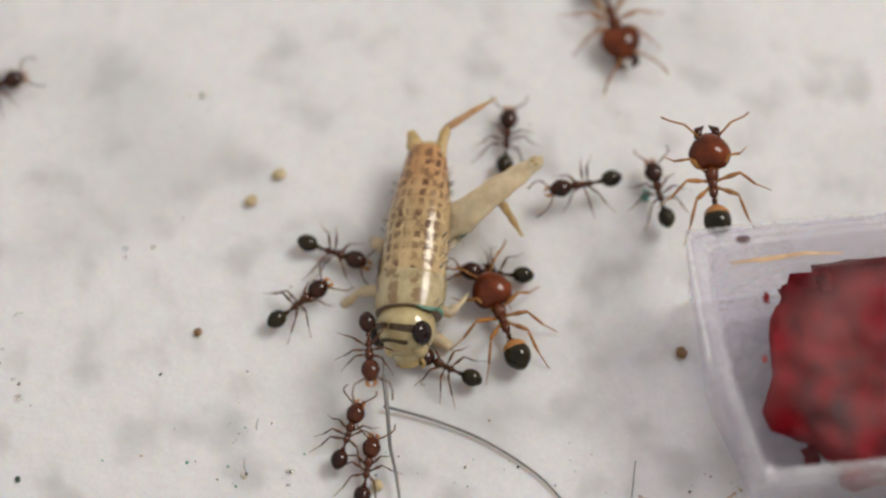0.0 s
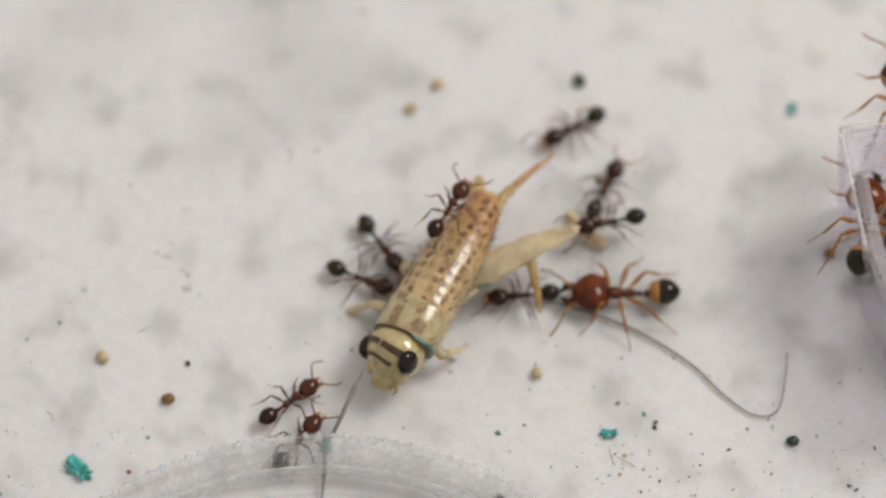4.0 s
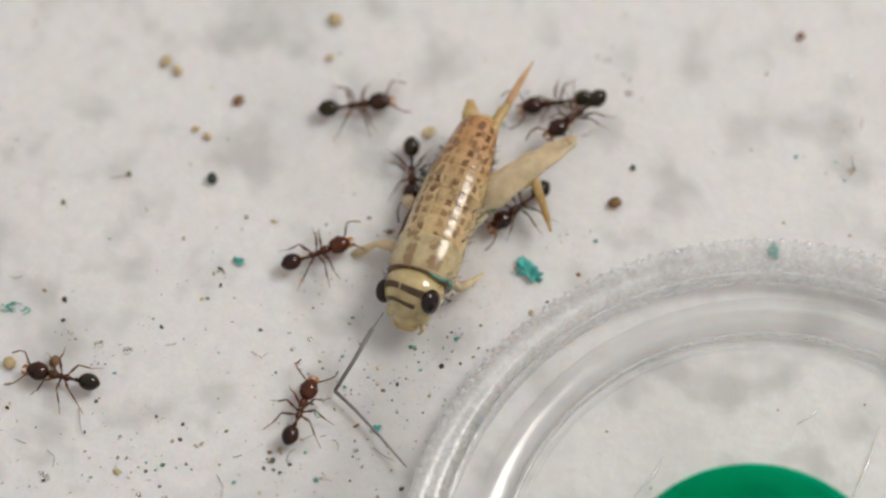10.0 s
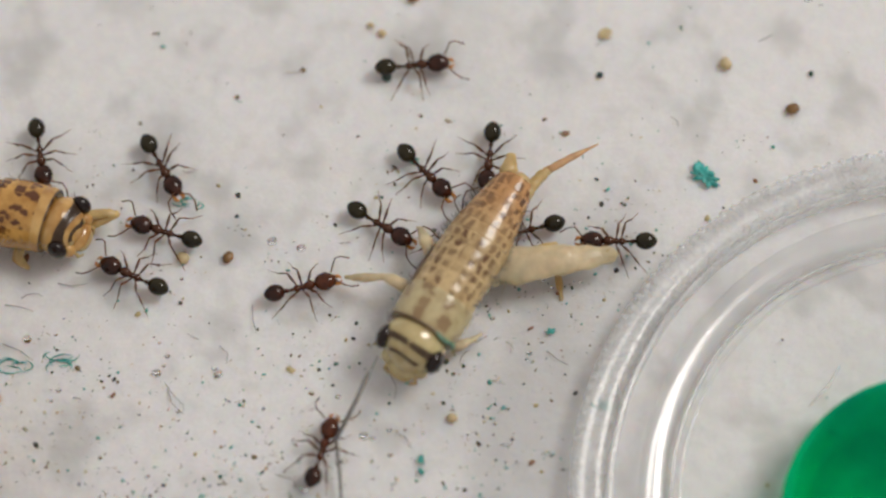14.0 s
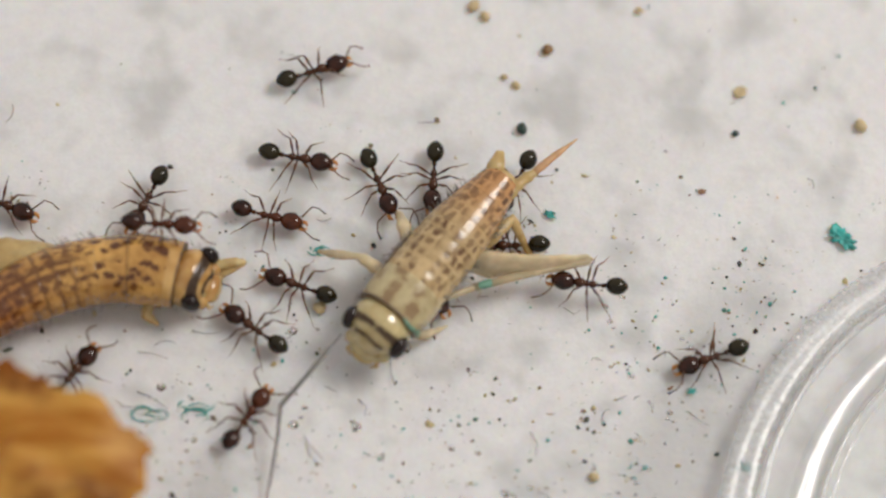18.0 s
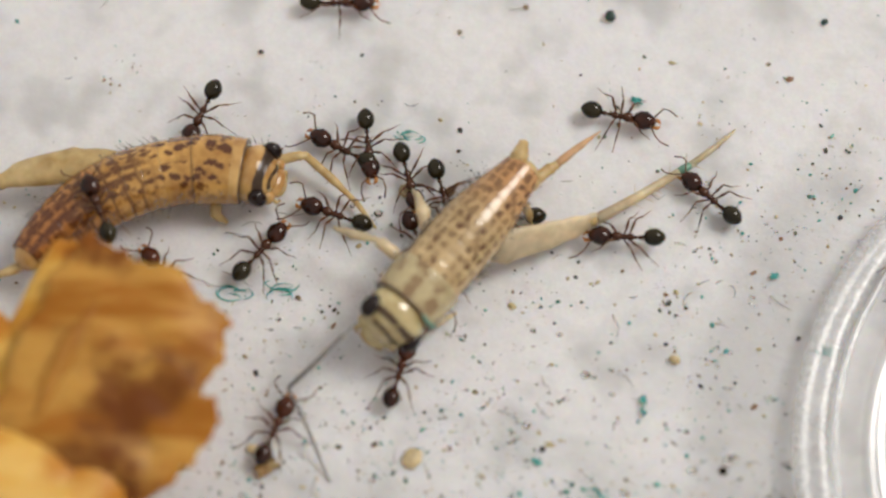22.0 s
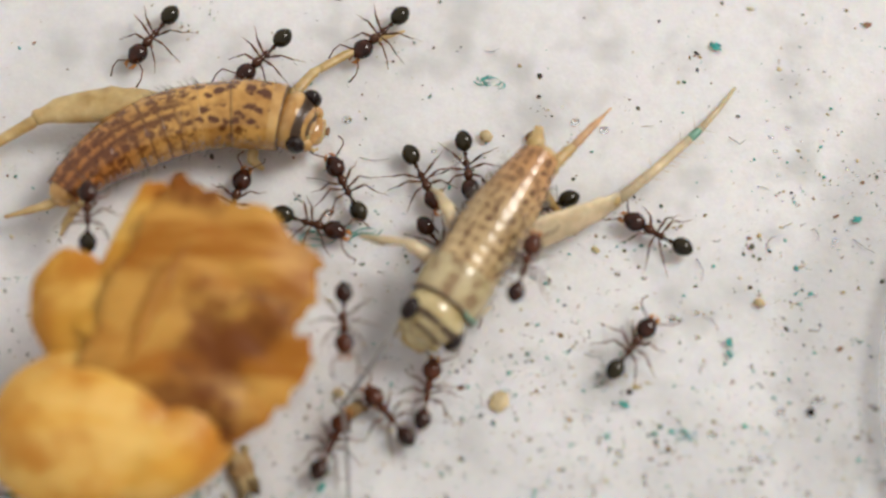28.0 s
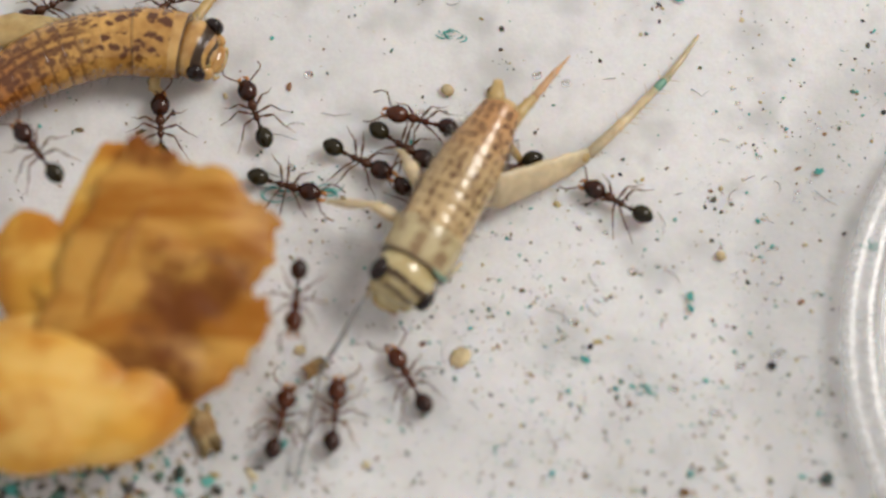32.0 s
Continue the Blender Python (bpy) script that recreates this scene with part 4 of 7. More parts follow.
# ---- the round clear lid and its green bead ----
def build_lid():
    lid = thing("plastic_lid", "round clear plastic lid with a knurled scuffed rim", "lid")
    lid.location = Vector((-12.3, -28.75, 0)) * MM
    part("outer_rim", lathe([(15.70, 0.05), (15.74, 0.75), (15.62, 1.05), (15.3, 1.28), (14.6, 1.34), (14.3, 1.2), (14.22, 0.05)], 180, 0.05), "frosted", lid, "frosted knurled outer rim")
    part("bright_ridge", lathe([(14.10, 0.3), (14.10, 1.15), (14.05, 1.25), (13.97, 1.25), (13.92, 1.15), (13.92, 0.3)], 180, 0.03), "ridge", lid, "thin bright raised ridge")
    part("groove", lathe([(13.88, 0.2), (13.86, 0.32), (12.98, 0.32), (12.96, 0.2)], 128, 0.02), "thin", lid, "clear shallow groove")
    part("inner_wall", lathe([(12.84, 0.1), (12.82, 1.18), (12.74, 1.30), (12.2, 1.19), (11.85, 1.08), (11.72, 0.95), (11.68, 0.1)], 160, 0.02), "glossy", lid, "smooth glossy sloping inner wall")
    for r, z, mat in ((11.50, 0.62, "ridge"), (11.12, 0.50, "hazy")):
        part("inner_ridge", lathe([(r + 0.06, 0.15), (r + 0.05, z - 0.06), (r, z), (r - 0.05, z - 0.06), (r - 0.06, 0.15)], 128, 0.02), mat, lid, "thin inner ridge")
    part("base", lathe([(11.0, 0.05), (11.0, 0.14), (0.02, 0.14), (0.02, 0.05)], 96), "thin", lid, "flat clear base")
    for x0, y0, x1, y1 in ((3.2, 3.4, 5.0, 7.2), (4.6, 2.6, 7.6, 5.0), (5.8, 3.6, 6.9, 4.9), (-5.6, 4.4, -4.2, 6.2), (1.5, 7.4, 2.6, 8.2)):
        part("scratch", tube([(x0, y0, 0.15), ((x0 + x1) / 2 + 0.15, (y0 + y1) / 2, 0.15), (x1, y1, 0.15)], [0.02, 0.05, 0.02], 6, flat=0.3), "ridge", lid, "pale scratch in the clear base")
    for n in range(170):
        a = 2 * PI * n / 170
        bm = blob((0, 0, 0), (0.24, 0.16, 0.22), 6, 5)
        if n == 0:
            first = part("knurl", bm, "ridge", lid, "small moulded ridge")
            ridge = first
        else:
            bm.free()
            ridge = new("knurl", first.data)
            ridge.parent = lid
            tagged(ridge, "small moulded ridge")
        ridge.location, ridge.rotation_euler = Vector((15.52 * math.cos(a), 15.52 * math.sin(a), 0.95)) * MM, (0, 0, a)
    def dome(p):
        return Vector((p.x, p.y, p.z if p.z > 0 else p.z * 0.30))

    bead = part("glass_bead", blob((0, 0, 0), (6.1, 6.1, 4.8), 96, 60, dome), "green_glass")
    bead.location = Vector((-13.4, -29.9, 1.6)) * MM
    tagged(bead, "emerald green glossy domed glass bead in the clear lid", "bead")


build_lid()


# ---- the clear box with red contents ----
def build_box():
    box = thing("clear_box", "clear plastic box with tapered side holding dark red gel", "box")
    foot = [(12.4, -2.9), (26.0, -2.3), (26.5, -12.6), (14.2, -13.0), (12.6, -8.0)]
    outline = [(11.7, -2.5), (26.5, -1.9), (27.0, -13.5), (13.2, -14.0), (12.1, -8.6)]
    inner = [(12.5, -3.2), (25.8, -2.6), (26.2, -12.8), (13.9, -13.2), (12.9, -8.5)]
    floor_ring = [(13.1, -3.6), (25.3, -3.0), (25.8, -11.8), (14.8, -12.2), (13.3, -8.0)]
    bm = bmesh.new()
    loops = []
    for ring, z in ((foot, 0.05), (outline, 6.6), (inner, 6.6), (floor_ring, 0.9)):
        loops.append([bm.verts.new((x, y, z)) for x, y in ring])
    n = len(outline)
    for r, s in zip(loops, loops[1:]):
        for k in range(n):
            bm.faces.new((r[k], r[(k + 1) % n], s[(k + 1) % n], s[k]))
    bm.faces.new(loops[0][::-1])
    bm.faces.new(loops[-1])
    bmesh.ops.recalc_face_normals(bm, faces=bm.faces)
    bmesh.ops.bevel(bm, geom=bm.edges[:], offset=0.22, segments=2, affect="EDGES")
    walls = part("wall_shell", bm, "box_wall", box, "thick clear walls")
    for p in walls.data.polygons:
        p.use_smooth = False
    top = bmesh.new()
    bmesh.ops.create_grid(top, x_segments=2, y_segments=2, size=1.0)
    for v in top.verts:
        v.co = Vector((19.5 + v.co.x * 6.2, -8.0 + v.co.y * 4.7, 6.1))
    bmesh.ops.solidify(top, geom=top.faces[:], thickness=0.15)
    part("smudged_top", top, "pane", box, "smudged clear top pane")

    def lump(p):
        k = 1 + 0.24 * noise.noise(p * 1.9 + Vector((4, 1, 2))) + 0.14 * noise.noise(p * 4.3) + 0.05 * noise.noise(p * 9.0)
        return Vector((math.copysign(abs(p.x) ** 0.6, p.x), math.copysign(abs(p.y) ** 0.6, p.y), p.z)) * k

    part("red_filling", blob((21.8, -7.9, 3.0), (6.1, 4.8, 2.2), 48, 30, lump), "red_fill", box, "lumpy dark red filling")
    part("orange_smear", tube([(13.4, -3.9, 6.25), (15.0, -3.85, 6.27), (16.6, -3.7, 6.27), (18.2, -3.8, 6.25)], [0.03, 0.12, 0.09, 0.03], 8, flat=0.2), "smear", box, "faint orange smear under the top")
    part("red_smear", blob((14.1, -2.9, 6.3), (0.32, 0.2, 0.04), 14, 8), "red_fill", box, "small red smear")
    def splash(p):
        k = 0.75 + 0.55 * noise.noise(Vector((p.x, p.y, 0)) * 2.4 + Vector((7, 3, 1)))
        return Vector((p.x * k, p.y * k, p.z))

    for x, y, z, r in ((17.4, -4.6, 5.3, 0.5), (16.6, -6.4, 4.4, 0.45), (15.9, -9.6, 3.0, 0.4), (16.4, -11.2, 2.4, 0.55), (14.9, -5.2, 5.3, 0.22), (14.7, -7.4, 4.0, 0.16)):
        part("red_smear", blob((x, y, z), (r, r * 1.7, r * 0.2), 20, 8, splash), "red_fill", box, "small red smear")
    for a, b in (((12.4, -2.9, 0.1), (11.75, -2.55, 6.55)), ((11.75, -2.55, 6.55), (12.1, -8.6, 6.55)), ((11.75, -2.5, 6.55), (26.4, -1.95, 6.55)), ((14.2, -13.0, 0.1), (13.25, -13.9, 6.5))):
        p, q = Vector(a), Vector(b)
        part("scuffed_edge", tube([p.lerp(q, k / 12) + Vector((0.05 * noise.noise((k, p.x, 0)), 0.05 * noise.noise((k, 0, p.y)), 0)) for k in range(13)], [0.09 + 0.06 * noise.noise((k * 1.7, q.x, 0)) for k in range(13)], 7), "frosted", box, "scuffed whitish edge")
    part("dark_lump", blob((15.9, -8.8, 2.4), (0.5, 0.9, 0.6), 16, 10, lump), "band", box, "dark brown scrap beside the filling")


build_box()


# ---- the amber dried flake ----
def build_crumb():
    """A stiff fibrous plate with torn edges, a swollen smooth lobe before it and a small round one beside."""
    crumb = thing("dried_flake", "large crumpled amber dried seed flake lying beside crickets", "food crumb")

    def plate(centre, half, turn, tilt, seed, ragged, arch, thick=0.34, taper=0.0):
        nx, ny = 46, 40
        rot = Euler((radians(tilt[0]), radians(tilt[1]), radians(turn))).to_matrix()
        bm = bmesh.new()
        sheets = []
        for side in (1, -1):
            grid = []
            for j in range(ny + 1):
                row = []
                for i in range(nx + 1):
                    u, v = 2 * i / nx - 1, 2 * j / ny - 1
                    k = 1 - 0.10 * (u * u) * (v * v)
                    ex = 1 + ragged * (noise.noise((v * 3.1 + seed, seed, 0)) + 0.5 * noise.noise((v * 9.0, seed + 4, 0))) * abs(u) ** 3
                    ey = 1 + ragged * (noise.noise((u * 2.7, seed + 9, 0)) + 0.5 * noise.noise((u * 8.0, seed + 2, 0))) * abs(v) ** 3
                    x, y = u * half[0] * k * ex * (1 - taper * max(0, -v)), v * half[1] * k * ey
                    z = arch * (1 - u * u) + 0.14 * noise.noise((x * 0.45, y * 0.4 + seed, 0)) + 0.06 * math.sin(y * 3.3 + 0.6 * noise.noise((x * 0.4, y, seed))) * (1 - abs(u))
                    rim = max(abs(u), abs(v)) ** 10
                    z += side * thick * 0.5 * (1 - 0.75 * rim)
                    row.append(bm.verts.new(rot @ Vector((x, y, z)) + Vector(centre)))
                grid.append(row)
            sheets.append(grid)
            for r, q in zip(grid, grid[1:]):
                for i in range(nx):
                    bm.faces.new((r[i], r[i + 1], q[i + 1], q[i]) if side > 0 else (r[i], q[i], q[i + 1], r[i + 1]))
        a, b = sheets
        border = [(0, i) for i in range(nx)] + [(j, nx) for j in range(ny)] + [(ny, i) for i in range(nx, 0, -1)] + [(j, 0) for j in range(ny, 0, -1)]
        for (j, i), (l, k) in zip(border, border[1:] + border[:1]):
            bm.faces.new((a[j][i], b[j][i], b[l][k], a[l][k]))
        return bm

    def lobe(centre, size, turn, tilt, seed, lump=0.08):
        rot = Euler((radians(tilt[0]), radians(tilt[1]), radians(turn))).to_matrix()
        bm = bmesh.new()
        bmesh.ops.create_uvsphere(bm, u_segments=48, v_segments=28, radius=1.0)
        for v in bm.verts:
            p = v.co.copy()
            k = 1 + lump * noise.noise(p * 1.6 + Vector((seed, 0, 0))) + 0.35 * lump * noise.noise(p * 4.5 + Vector((0, seed, 0)))
            v.co = rot @ Vector((p.x * size[0] * k, p.y * size[1] * k, p.z * size[2] * k)) + Vector(centre)
        return bm

    part("torn_plate", plate((-55.4, -27.5, 6.4), (3.75, 4.4), -24, (4, 7), 3.7, 0.11, 0.35), "crumb_dark", crumb, "stiff fibrous toasted plate with torn edges")
    part("folded_edge", plate((-53.9, -30.0, 6.0), (2.1, 2.6), -40, (10, 14), 8.2, 0.16, 0.3, 0.3), "crumb_dark", crumb, "torn toasted fold along the plate")
    part("plate_strip", plate((-58.2, -25.7, 6.25), (1.35, 3.7), -22, (0, -6), 5.1, 0.05, 0.12, 0.3), "crumb_pale", crumb, "pale straw-coloured strip of the plate")
    part("curled_ridge", lobe((-57.2, -27.2, 6.75), (0.62, 2.9, 0.42), -25, (3, 0), 6.0, 0.30), "crumb_seam", crumb, "dark raised seam")
    part("round_lobe", lobe((-60.6, -27.4, 5.6), (1.75, 2.5, 0.75), 8, (6, -10), 2.0), "crumb_pale", crumb, "small smooth rounded lobe")
    part("swollen_lobe", lobe((-59.7, -32.1, 4.8), (4.4, 3.3, 2.2), 12, (4, 0), 9.0), "crumb_skin", crumb, "smooth swollen honey-coloured lobe")
    part("swollen_lobe", lobe((-57.1, -32.4, 4.75), (3.3, 2.5, 1.75), 24, (6, 4), 12.0, 0.10), "crumb_skin", crumb, "smooth swollen honey-coloured lobe")
    part("underside", lobe((-56.8, -29.0, 2.6), (3.6, 4.0, 2.75), 0, (0, 0), 15.0, 0.14), "crumb", crumb, "shaded crumpled underside")


build_crumb()


# ---- crumbs and fibres on the sheet ----
def dust_field():
    rng = random.Random(12)
    verts, faces = [], []

    def chunk(x, y, r):
        i = len(verts)
        sx, sy, sz, a = r * rng.uniform(0.6, 1.5), r * rng.uniform(0.6, 1.2), r * rng.uniform(0.4, 0.8), rng.uniform(0, PI)
        ca, sa = math.cos(a), math.sin(a)
        for k in range(5):
            b = 2 * PI * k / 5
            j = rng.uniform(0.65, 1.25)
            u, w = sx * j * math.cos(b), sy * j * math.sin(b)
            verts.append(((x + u * ca - w * sa) * MM, (y + u * sa + w * ca) * MM, rng.uniform(0.0, 0.5) * sz * MM))
        verts.append((x * MM, y * MM, sz * MM))
        verts.append((x * MM, y * MM, -0.06 * MM))
        for k in range(5):
            faces.append((i + k, i + (k + 1) % 5, i + 5))
            faces.append((i + (k + 1) % 5, i + k, i + 6))

    def density(x, y):
        near = max(0.0, min(1.0, (4 - y) / 34))
        left = max(0.0, min(1.0, (10 - x) / 60))
        clump = 0.5 + 1.1 * noise.noise((x * 0.16, y * 0.16, 3.1)) + 0.7 * noise.noise((x * 0.5, y * 0.5, 8.1))
        return (0.012 + 1.0 * near ** 3.7 + 0.12 * left * (0.10 + near)) * max(0.1, clump)

    for _ in range(30000):
        x, y = rng.uniform(-72, 30), rng.uniform(-44, 18)
        if rng.random() < density(x, y) and (x + 12.3) ** 2 + (y + 28.75) ** 2 > 15.8 ** 2:
            r = min(0.20, 0.022 + rng.expovariate(1 / 0.026))
            chunk(x, y, r)
            if rng.random() < 0.10:
                for _ in range(rng.randint(2, 7)):
                    chunk(x + rng.gauss(0, 0.28), y + rng.gauss(0, 0.22), r * rng.uniform(0.4, 0.9))
    for _ in range(1100):
        chunk(rng.gauss(-61, 5.0), rng.gauss(-35.6, 2.0), min(0.32, 0.03 + rng.expovariate(1 / 0.07)))
    for _ in range(190):
        x, y = rng.uniform(-66, 8), rng.triangular(-41, 0, -37)
        if (x + 12.3) ** 2 + (y + 28.75) ** 2 > 15.9 ** 2:
            chunk(x, y, rng.uniform(0.06, 0.15))
    for _ in range(2400):
        x, y = rng.uniform(-60, -28), rng.triangular(-41, -21, -37)
        if noise.noise((x * 0.33, y * 0.33, 9.2)) > -0.22:
            chunk(x, y, min(0.13, 0.018 + rng.expovariate(1 / 0.022)))
    for _ in range(900):
        x, y = rng.choice((rng.gauss(-28, 5.0), rng.gauss(5, 5.0))), rng.gauss(-17.5, 4.0)
        if (x + 12.3) ** 2 + (y + 28.75) ** 2 > 15.9 ** 2 and noise.noise((x * 0.4, y * 0.4, 5.7)) > -0.15:
            chunk(x, y, min(0.14, 0.02 + rng.expovariate(1 / 0.025)))
    for _ in range(26):
        a, d = rng.uniform(0, 2 * PI), 10.0 * math.sqrt(rng.random())
        i0 = len(verts)
        chunk(-12.3 + d * math.cos(a), -28.75 + d * math.sin(a), rng.uniform(0.03, 0.09))
        for k in range(i0, len(verts)):
            verts[k] = (verts[k][0], verts[k][1], verts[k][2] + 0.16 * MM)
    me = bpy.data.meshes.new("dust_crumbs")
    me.from_pydata(verts, [], faces)
    me.materials.append(M["dust"])
    tagged(new("dust_crumbs", me), "tiny dark green and brown crumbs strewn over the sheet", "crumbs", kind="stuff")


dust_field()


def hair_bits():
    rng = random.Random(58)
    bm = bmesh.new()
    for _ in range(130):
        x, y = rng.uniform(-66, 4), rng.uniform(-40, 0)
        if y > -16 and rng.random() < 0.7 or (x + 12.3) ** 2 + (y + 28.75) ** 2 < 15.9 ** 2:
            continue
        a, turn, ln = rng.uniform(0, 2 * PI), rng.uniform(-0.5, 0.5), rng.uniform(0.12, 0.42)
        pts = []
        for k in range(5):
            pts.append((x, y, 0.05 + 0.05 * math.sin(k)))
            x, y, a = x + ln * math.cos(a) * 0.6, y + ln * math.sin(a) * 0.6, a + turn
        tube(pts, [0.012, 0.016, 0.016, 0.013, 0.006], 4, bm)
    for line in ([(-51.77, -19.19), (-51.18, -19.28), (-50.53, -19.53)],
                 [(-51.76, -20.96), (-51.11, -21.25), (-50.47, -21.74)],
                 [(-44.74, -23.14), (-44.56, -23.73), (-44.09, -24.22)],
                 [(-41.23, -19.38), (-41.18, -20.09), (-41.06, -20.65)],
                 [(-42.57, -21.22), (-42.23, -21.56), (-42.28, -22.04)],
                 [(-28.78, -21.66), (-28.32, -22.08), (-27.90, -22.33)],
                 [(-48.71, -23.42), (-48.36, -23.47), (-48.47, -23.62)],
                 [(-44.82, -22.89), (-44.53, -23.33), (-44.04, -23.86), (-44.07, -24.31)],
                 [(-49.55, -18.23), (-48.94, -18.40), (-48.29, -18.31)],
                 [(-33.87, -17.06), (-33.44, -17.39), (-33.15, -17.19)],
                 [(-40.11, -26.95), (-39.52, -27.14), (-39.06, -27.63)],
                 [(-35.38, -22.63), (-35.10, -23.18), (-35.20, -23.69)]):
        tube([(x, y, 0.06 + 0.05 * k) for k, (x, y) in enumerate(line)], [0.020 - 0.005 * k for k in range(len(line))], 5, bm)
    tagged(part("hair_bits", bm, "hair"), "tiny curled dark hairs strewn over the sheet", "hairs", kind="stuff")


hair_bits()


def droplets():
    """Tiny clear drops of water on the damp sheet."""
    rng = random.Random(91)
    bm = bmesh.new()
    spots = [(rng.uniform(-56, -26), rng.uniform(-33, -16)) for _ in range(34)] + [(rng.uniform(-24, 6), rng.uniform(-15, 2)) for _ in range(12)]
    for cx, cy in spots:
        for _ in range(rng.randint(1, 4)):
            x, y, r = cx + rng.gauss(0, 0.45), cy + rng.gauss(0, 0.4), rng.choice((0.05, 0.07, 0.09, 0.12, 0.2))
            if (x + 12.3) ** 2 + (y + 28.75) ** 2 < 16.0 ** 2:
                continue
            rows = []
            for k, (f, h) in enumerate(((1.0, 0.0), (0.86, 0.26), (0.5, 0.44))):
                rows.append([bm.verts.new((x + r * f * math.cos(PI * j / 6), y + r * f * 0.9 * math.sin(PI * j / 6), 0.012 + r * h)) for j in range(12)])
            top = bm.verts.new((x, y, 0.012 + r * 0.5))
            for a, b in zip(rows, rows[1:]):
                for j in range(12):
                    bm.faces.new((a[j], a[(j + 1) % 12], b[(j + 1) % 12], b[j]))
            for j in range(12):
                bm.faces.new((rows[-1][j], rows[-1][(j + 1) % 12], top))
            bm.faces.new(rows[0][::-1])
    tagged(part("water_drops", bm, "water"), "tiny clear water drops beaded on the damp sheet", "drops", kind="stuff")


droplets()


def grain(x, y, r, mat, label, seed):
    def lump(p):
        return p * (1 + 0.22 * noise.noise(p * 1.9 + Vector((seed, 0, 0))))

    ob = part("grain", blob((0, 0, 0), (r, r * 0.82, r * 0.6), 12, 8, lump), mat)
    ob.location = Vector((x, y, r * 0.5)) * MM
    ob.rotation_euler = (0, 0, seed * 1.7)
    tagged(ob, label, "grain", "grains on the sheet")


for i, (x, y, r, mat) in enumerate((
        (11.7, -5.3, 0.34, "seed"), (-17.9, -10.7, 0.36, "seed"), (-35.5, -8.8, 0.33, "dark_seed"), (-34.3, -5.0, 0.32, "seed"),
        (-37.0, -3.4, 0.30, "husk"), (-6.5, 3.3, 0.36, "husk"), (-29.9, -1.1, 0.38, "husk"), (-9.1, -2.8, 0.24, "seed"),
        (-32.8, -24.6, 0.28, "husk"), (-28.7, -34.2, 0.34, "dark_seed"), (-30.2, -3.0, 0.22, "husk"),
        (-1.8, -10.4, 0.34, "husk"), (9.0, -14.3, 0.34, "dark_seed"), (1.3, 4.3, 0.42, "dark_seed"), (-5.2, 4.5, 0.36, "husk"), (-20.7, -8.5, 0.36, "husk"), (-26.2, -8.9, 0.2, "dark_seed"), (-44.2, -17.2, 0.36, "husk"), (-42.3, -17.2, 0.32, "seed"), (-35.7, -6.7, 0.24, "husk"), (-37.5, -2.9, 0.36, "husk"), (-34.5, -34.8, 0.25, "seed"), (-55.0, -34.1, 0.34, "dark_seed"), (-36.2, -6.3, 0.2, "husk"), (-17.0, -9.0, 0.16, "dark_seed"))):
    grain(x, y, r * 0.86, mat, {"seed": "small brown rounded grain on the white sheet", "dark_seed": "small dark green rounded grain on the white sheet",
                         "husk": "small straw-yellow grain on the white sheet"}[mat], i + 1.0)


def flake(x, y, r, seed):
    """A thin crumpled scrap with a torn outline."""
    bm = bmesh.new()
    bmesh.ops.create_circle(bm, cap_ends=True, cap_tris=True, segments=22, radius=1.0)
    bmesh.ops.subdivide_edges(bm, edges=bm.edges[:], cuts=3, use_grid_fill=True)
    for v in bm.verts:
        p = v.co.copy()
        a = math.atan2(p.y, p.x)
        k = r * (1 + 0.75 * noise.noise((2.2 * math.cos(a) + seed, 2.2 * math.sin(a), seed)) + 0.3 * noise.noise((6 * math.cos(a), 6 * math.sin(a) + seed, 0)))
        v.co = Vector((p.x * k, p.y * k * 0.62, 0.12 + 0.30 * r * noise.noise(p * 2.6 + Vector((seed, 0, 0)))))
    bmesh.ops.solidify(bm, geom=bm.faces[:], thickness=0.05)
    ob = part("flake", bm, "teal")
    ob.location, ob.rotation_euler = Vector((x, y, 0.04)) * MM, (0, 0, seed)
    tagged(ob, "crumpled bright teal flake on the white sheet", "flake", "teal flakes")


for i, (x, y, r) in enumerate(((-21.8, -13.8, 0.72), (10.9, 2.3, 0.3), (-34.4, -12.8, 0.26), (-11.1, -13.3, 0.34), (1.1, -13.5, 0.34), 
                                (-34.1, -26.4, 0.2), (-28.6, -20.8, 0.2), (-34.1, -26.9, 0.16))):
    flake(x, y, r, 40.3 + 1.7 * i)


def teal_curl(x, y, size, seed):
    """A few thin curled shreds lying together."""
    rng = random.Random(seed)
    bm = bmesh.new()
    for _ in range(8):
        cx, cy, r, a0, sweep = rng.gauss(0, size * 0.4), rng.gauss(0, size * 0.25), size * rng.uniform(0.4, 0.8), rng.uniform(0, 6), rng.uniform(1.2, 3.0)
        pts = [(cx + r * math.cos(a0 + sweep * k / 8) * 1.3, cy + r * math.sin(a0 + sweep * k / 8) * 0.7, 0.06 + 0.05 * math.sin(k)) for k in range(9)]
        tube(pts, [0.008, 0.018, 0.026, 0.034, 0.03, 0.038, 0.026, 0.016, 0.008], 5, bm, 0.5)
    ob = part("teal_shred", bm, "teal")
    ob.location = Vector((x, y, 0.0)) * MM
    tagged(ob, "thin curled teal shreds lying on the white sheet", "shred", "teal shreds")


for i, (x, y, size) in enumerate(((-49.4, -21.7, 0.75), (-51.4, -22.0, 0.7), (-52.6, -23.6, 0.4), (-44.0, -14.6, 0.45), (-26.5, -24.0, 0.4), (-36.0, -30.5, 0.35))):
    teal_curl(x, y, size, 70 + i)


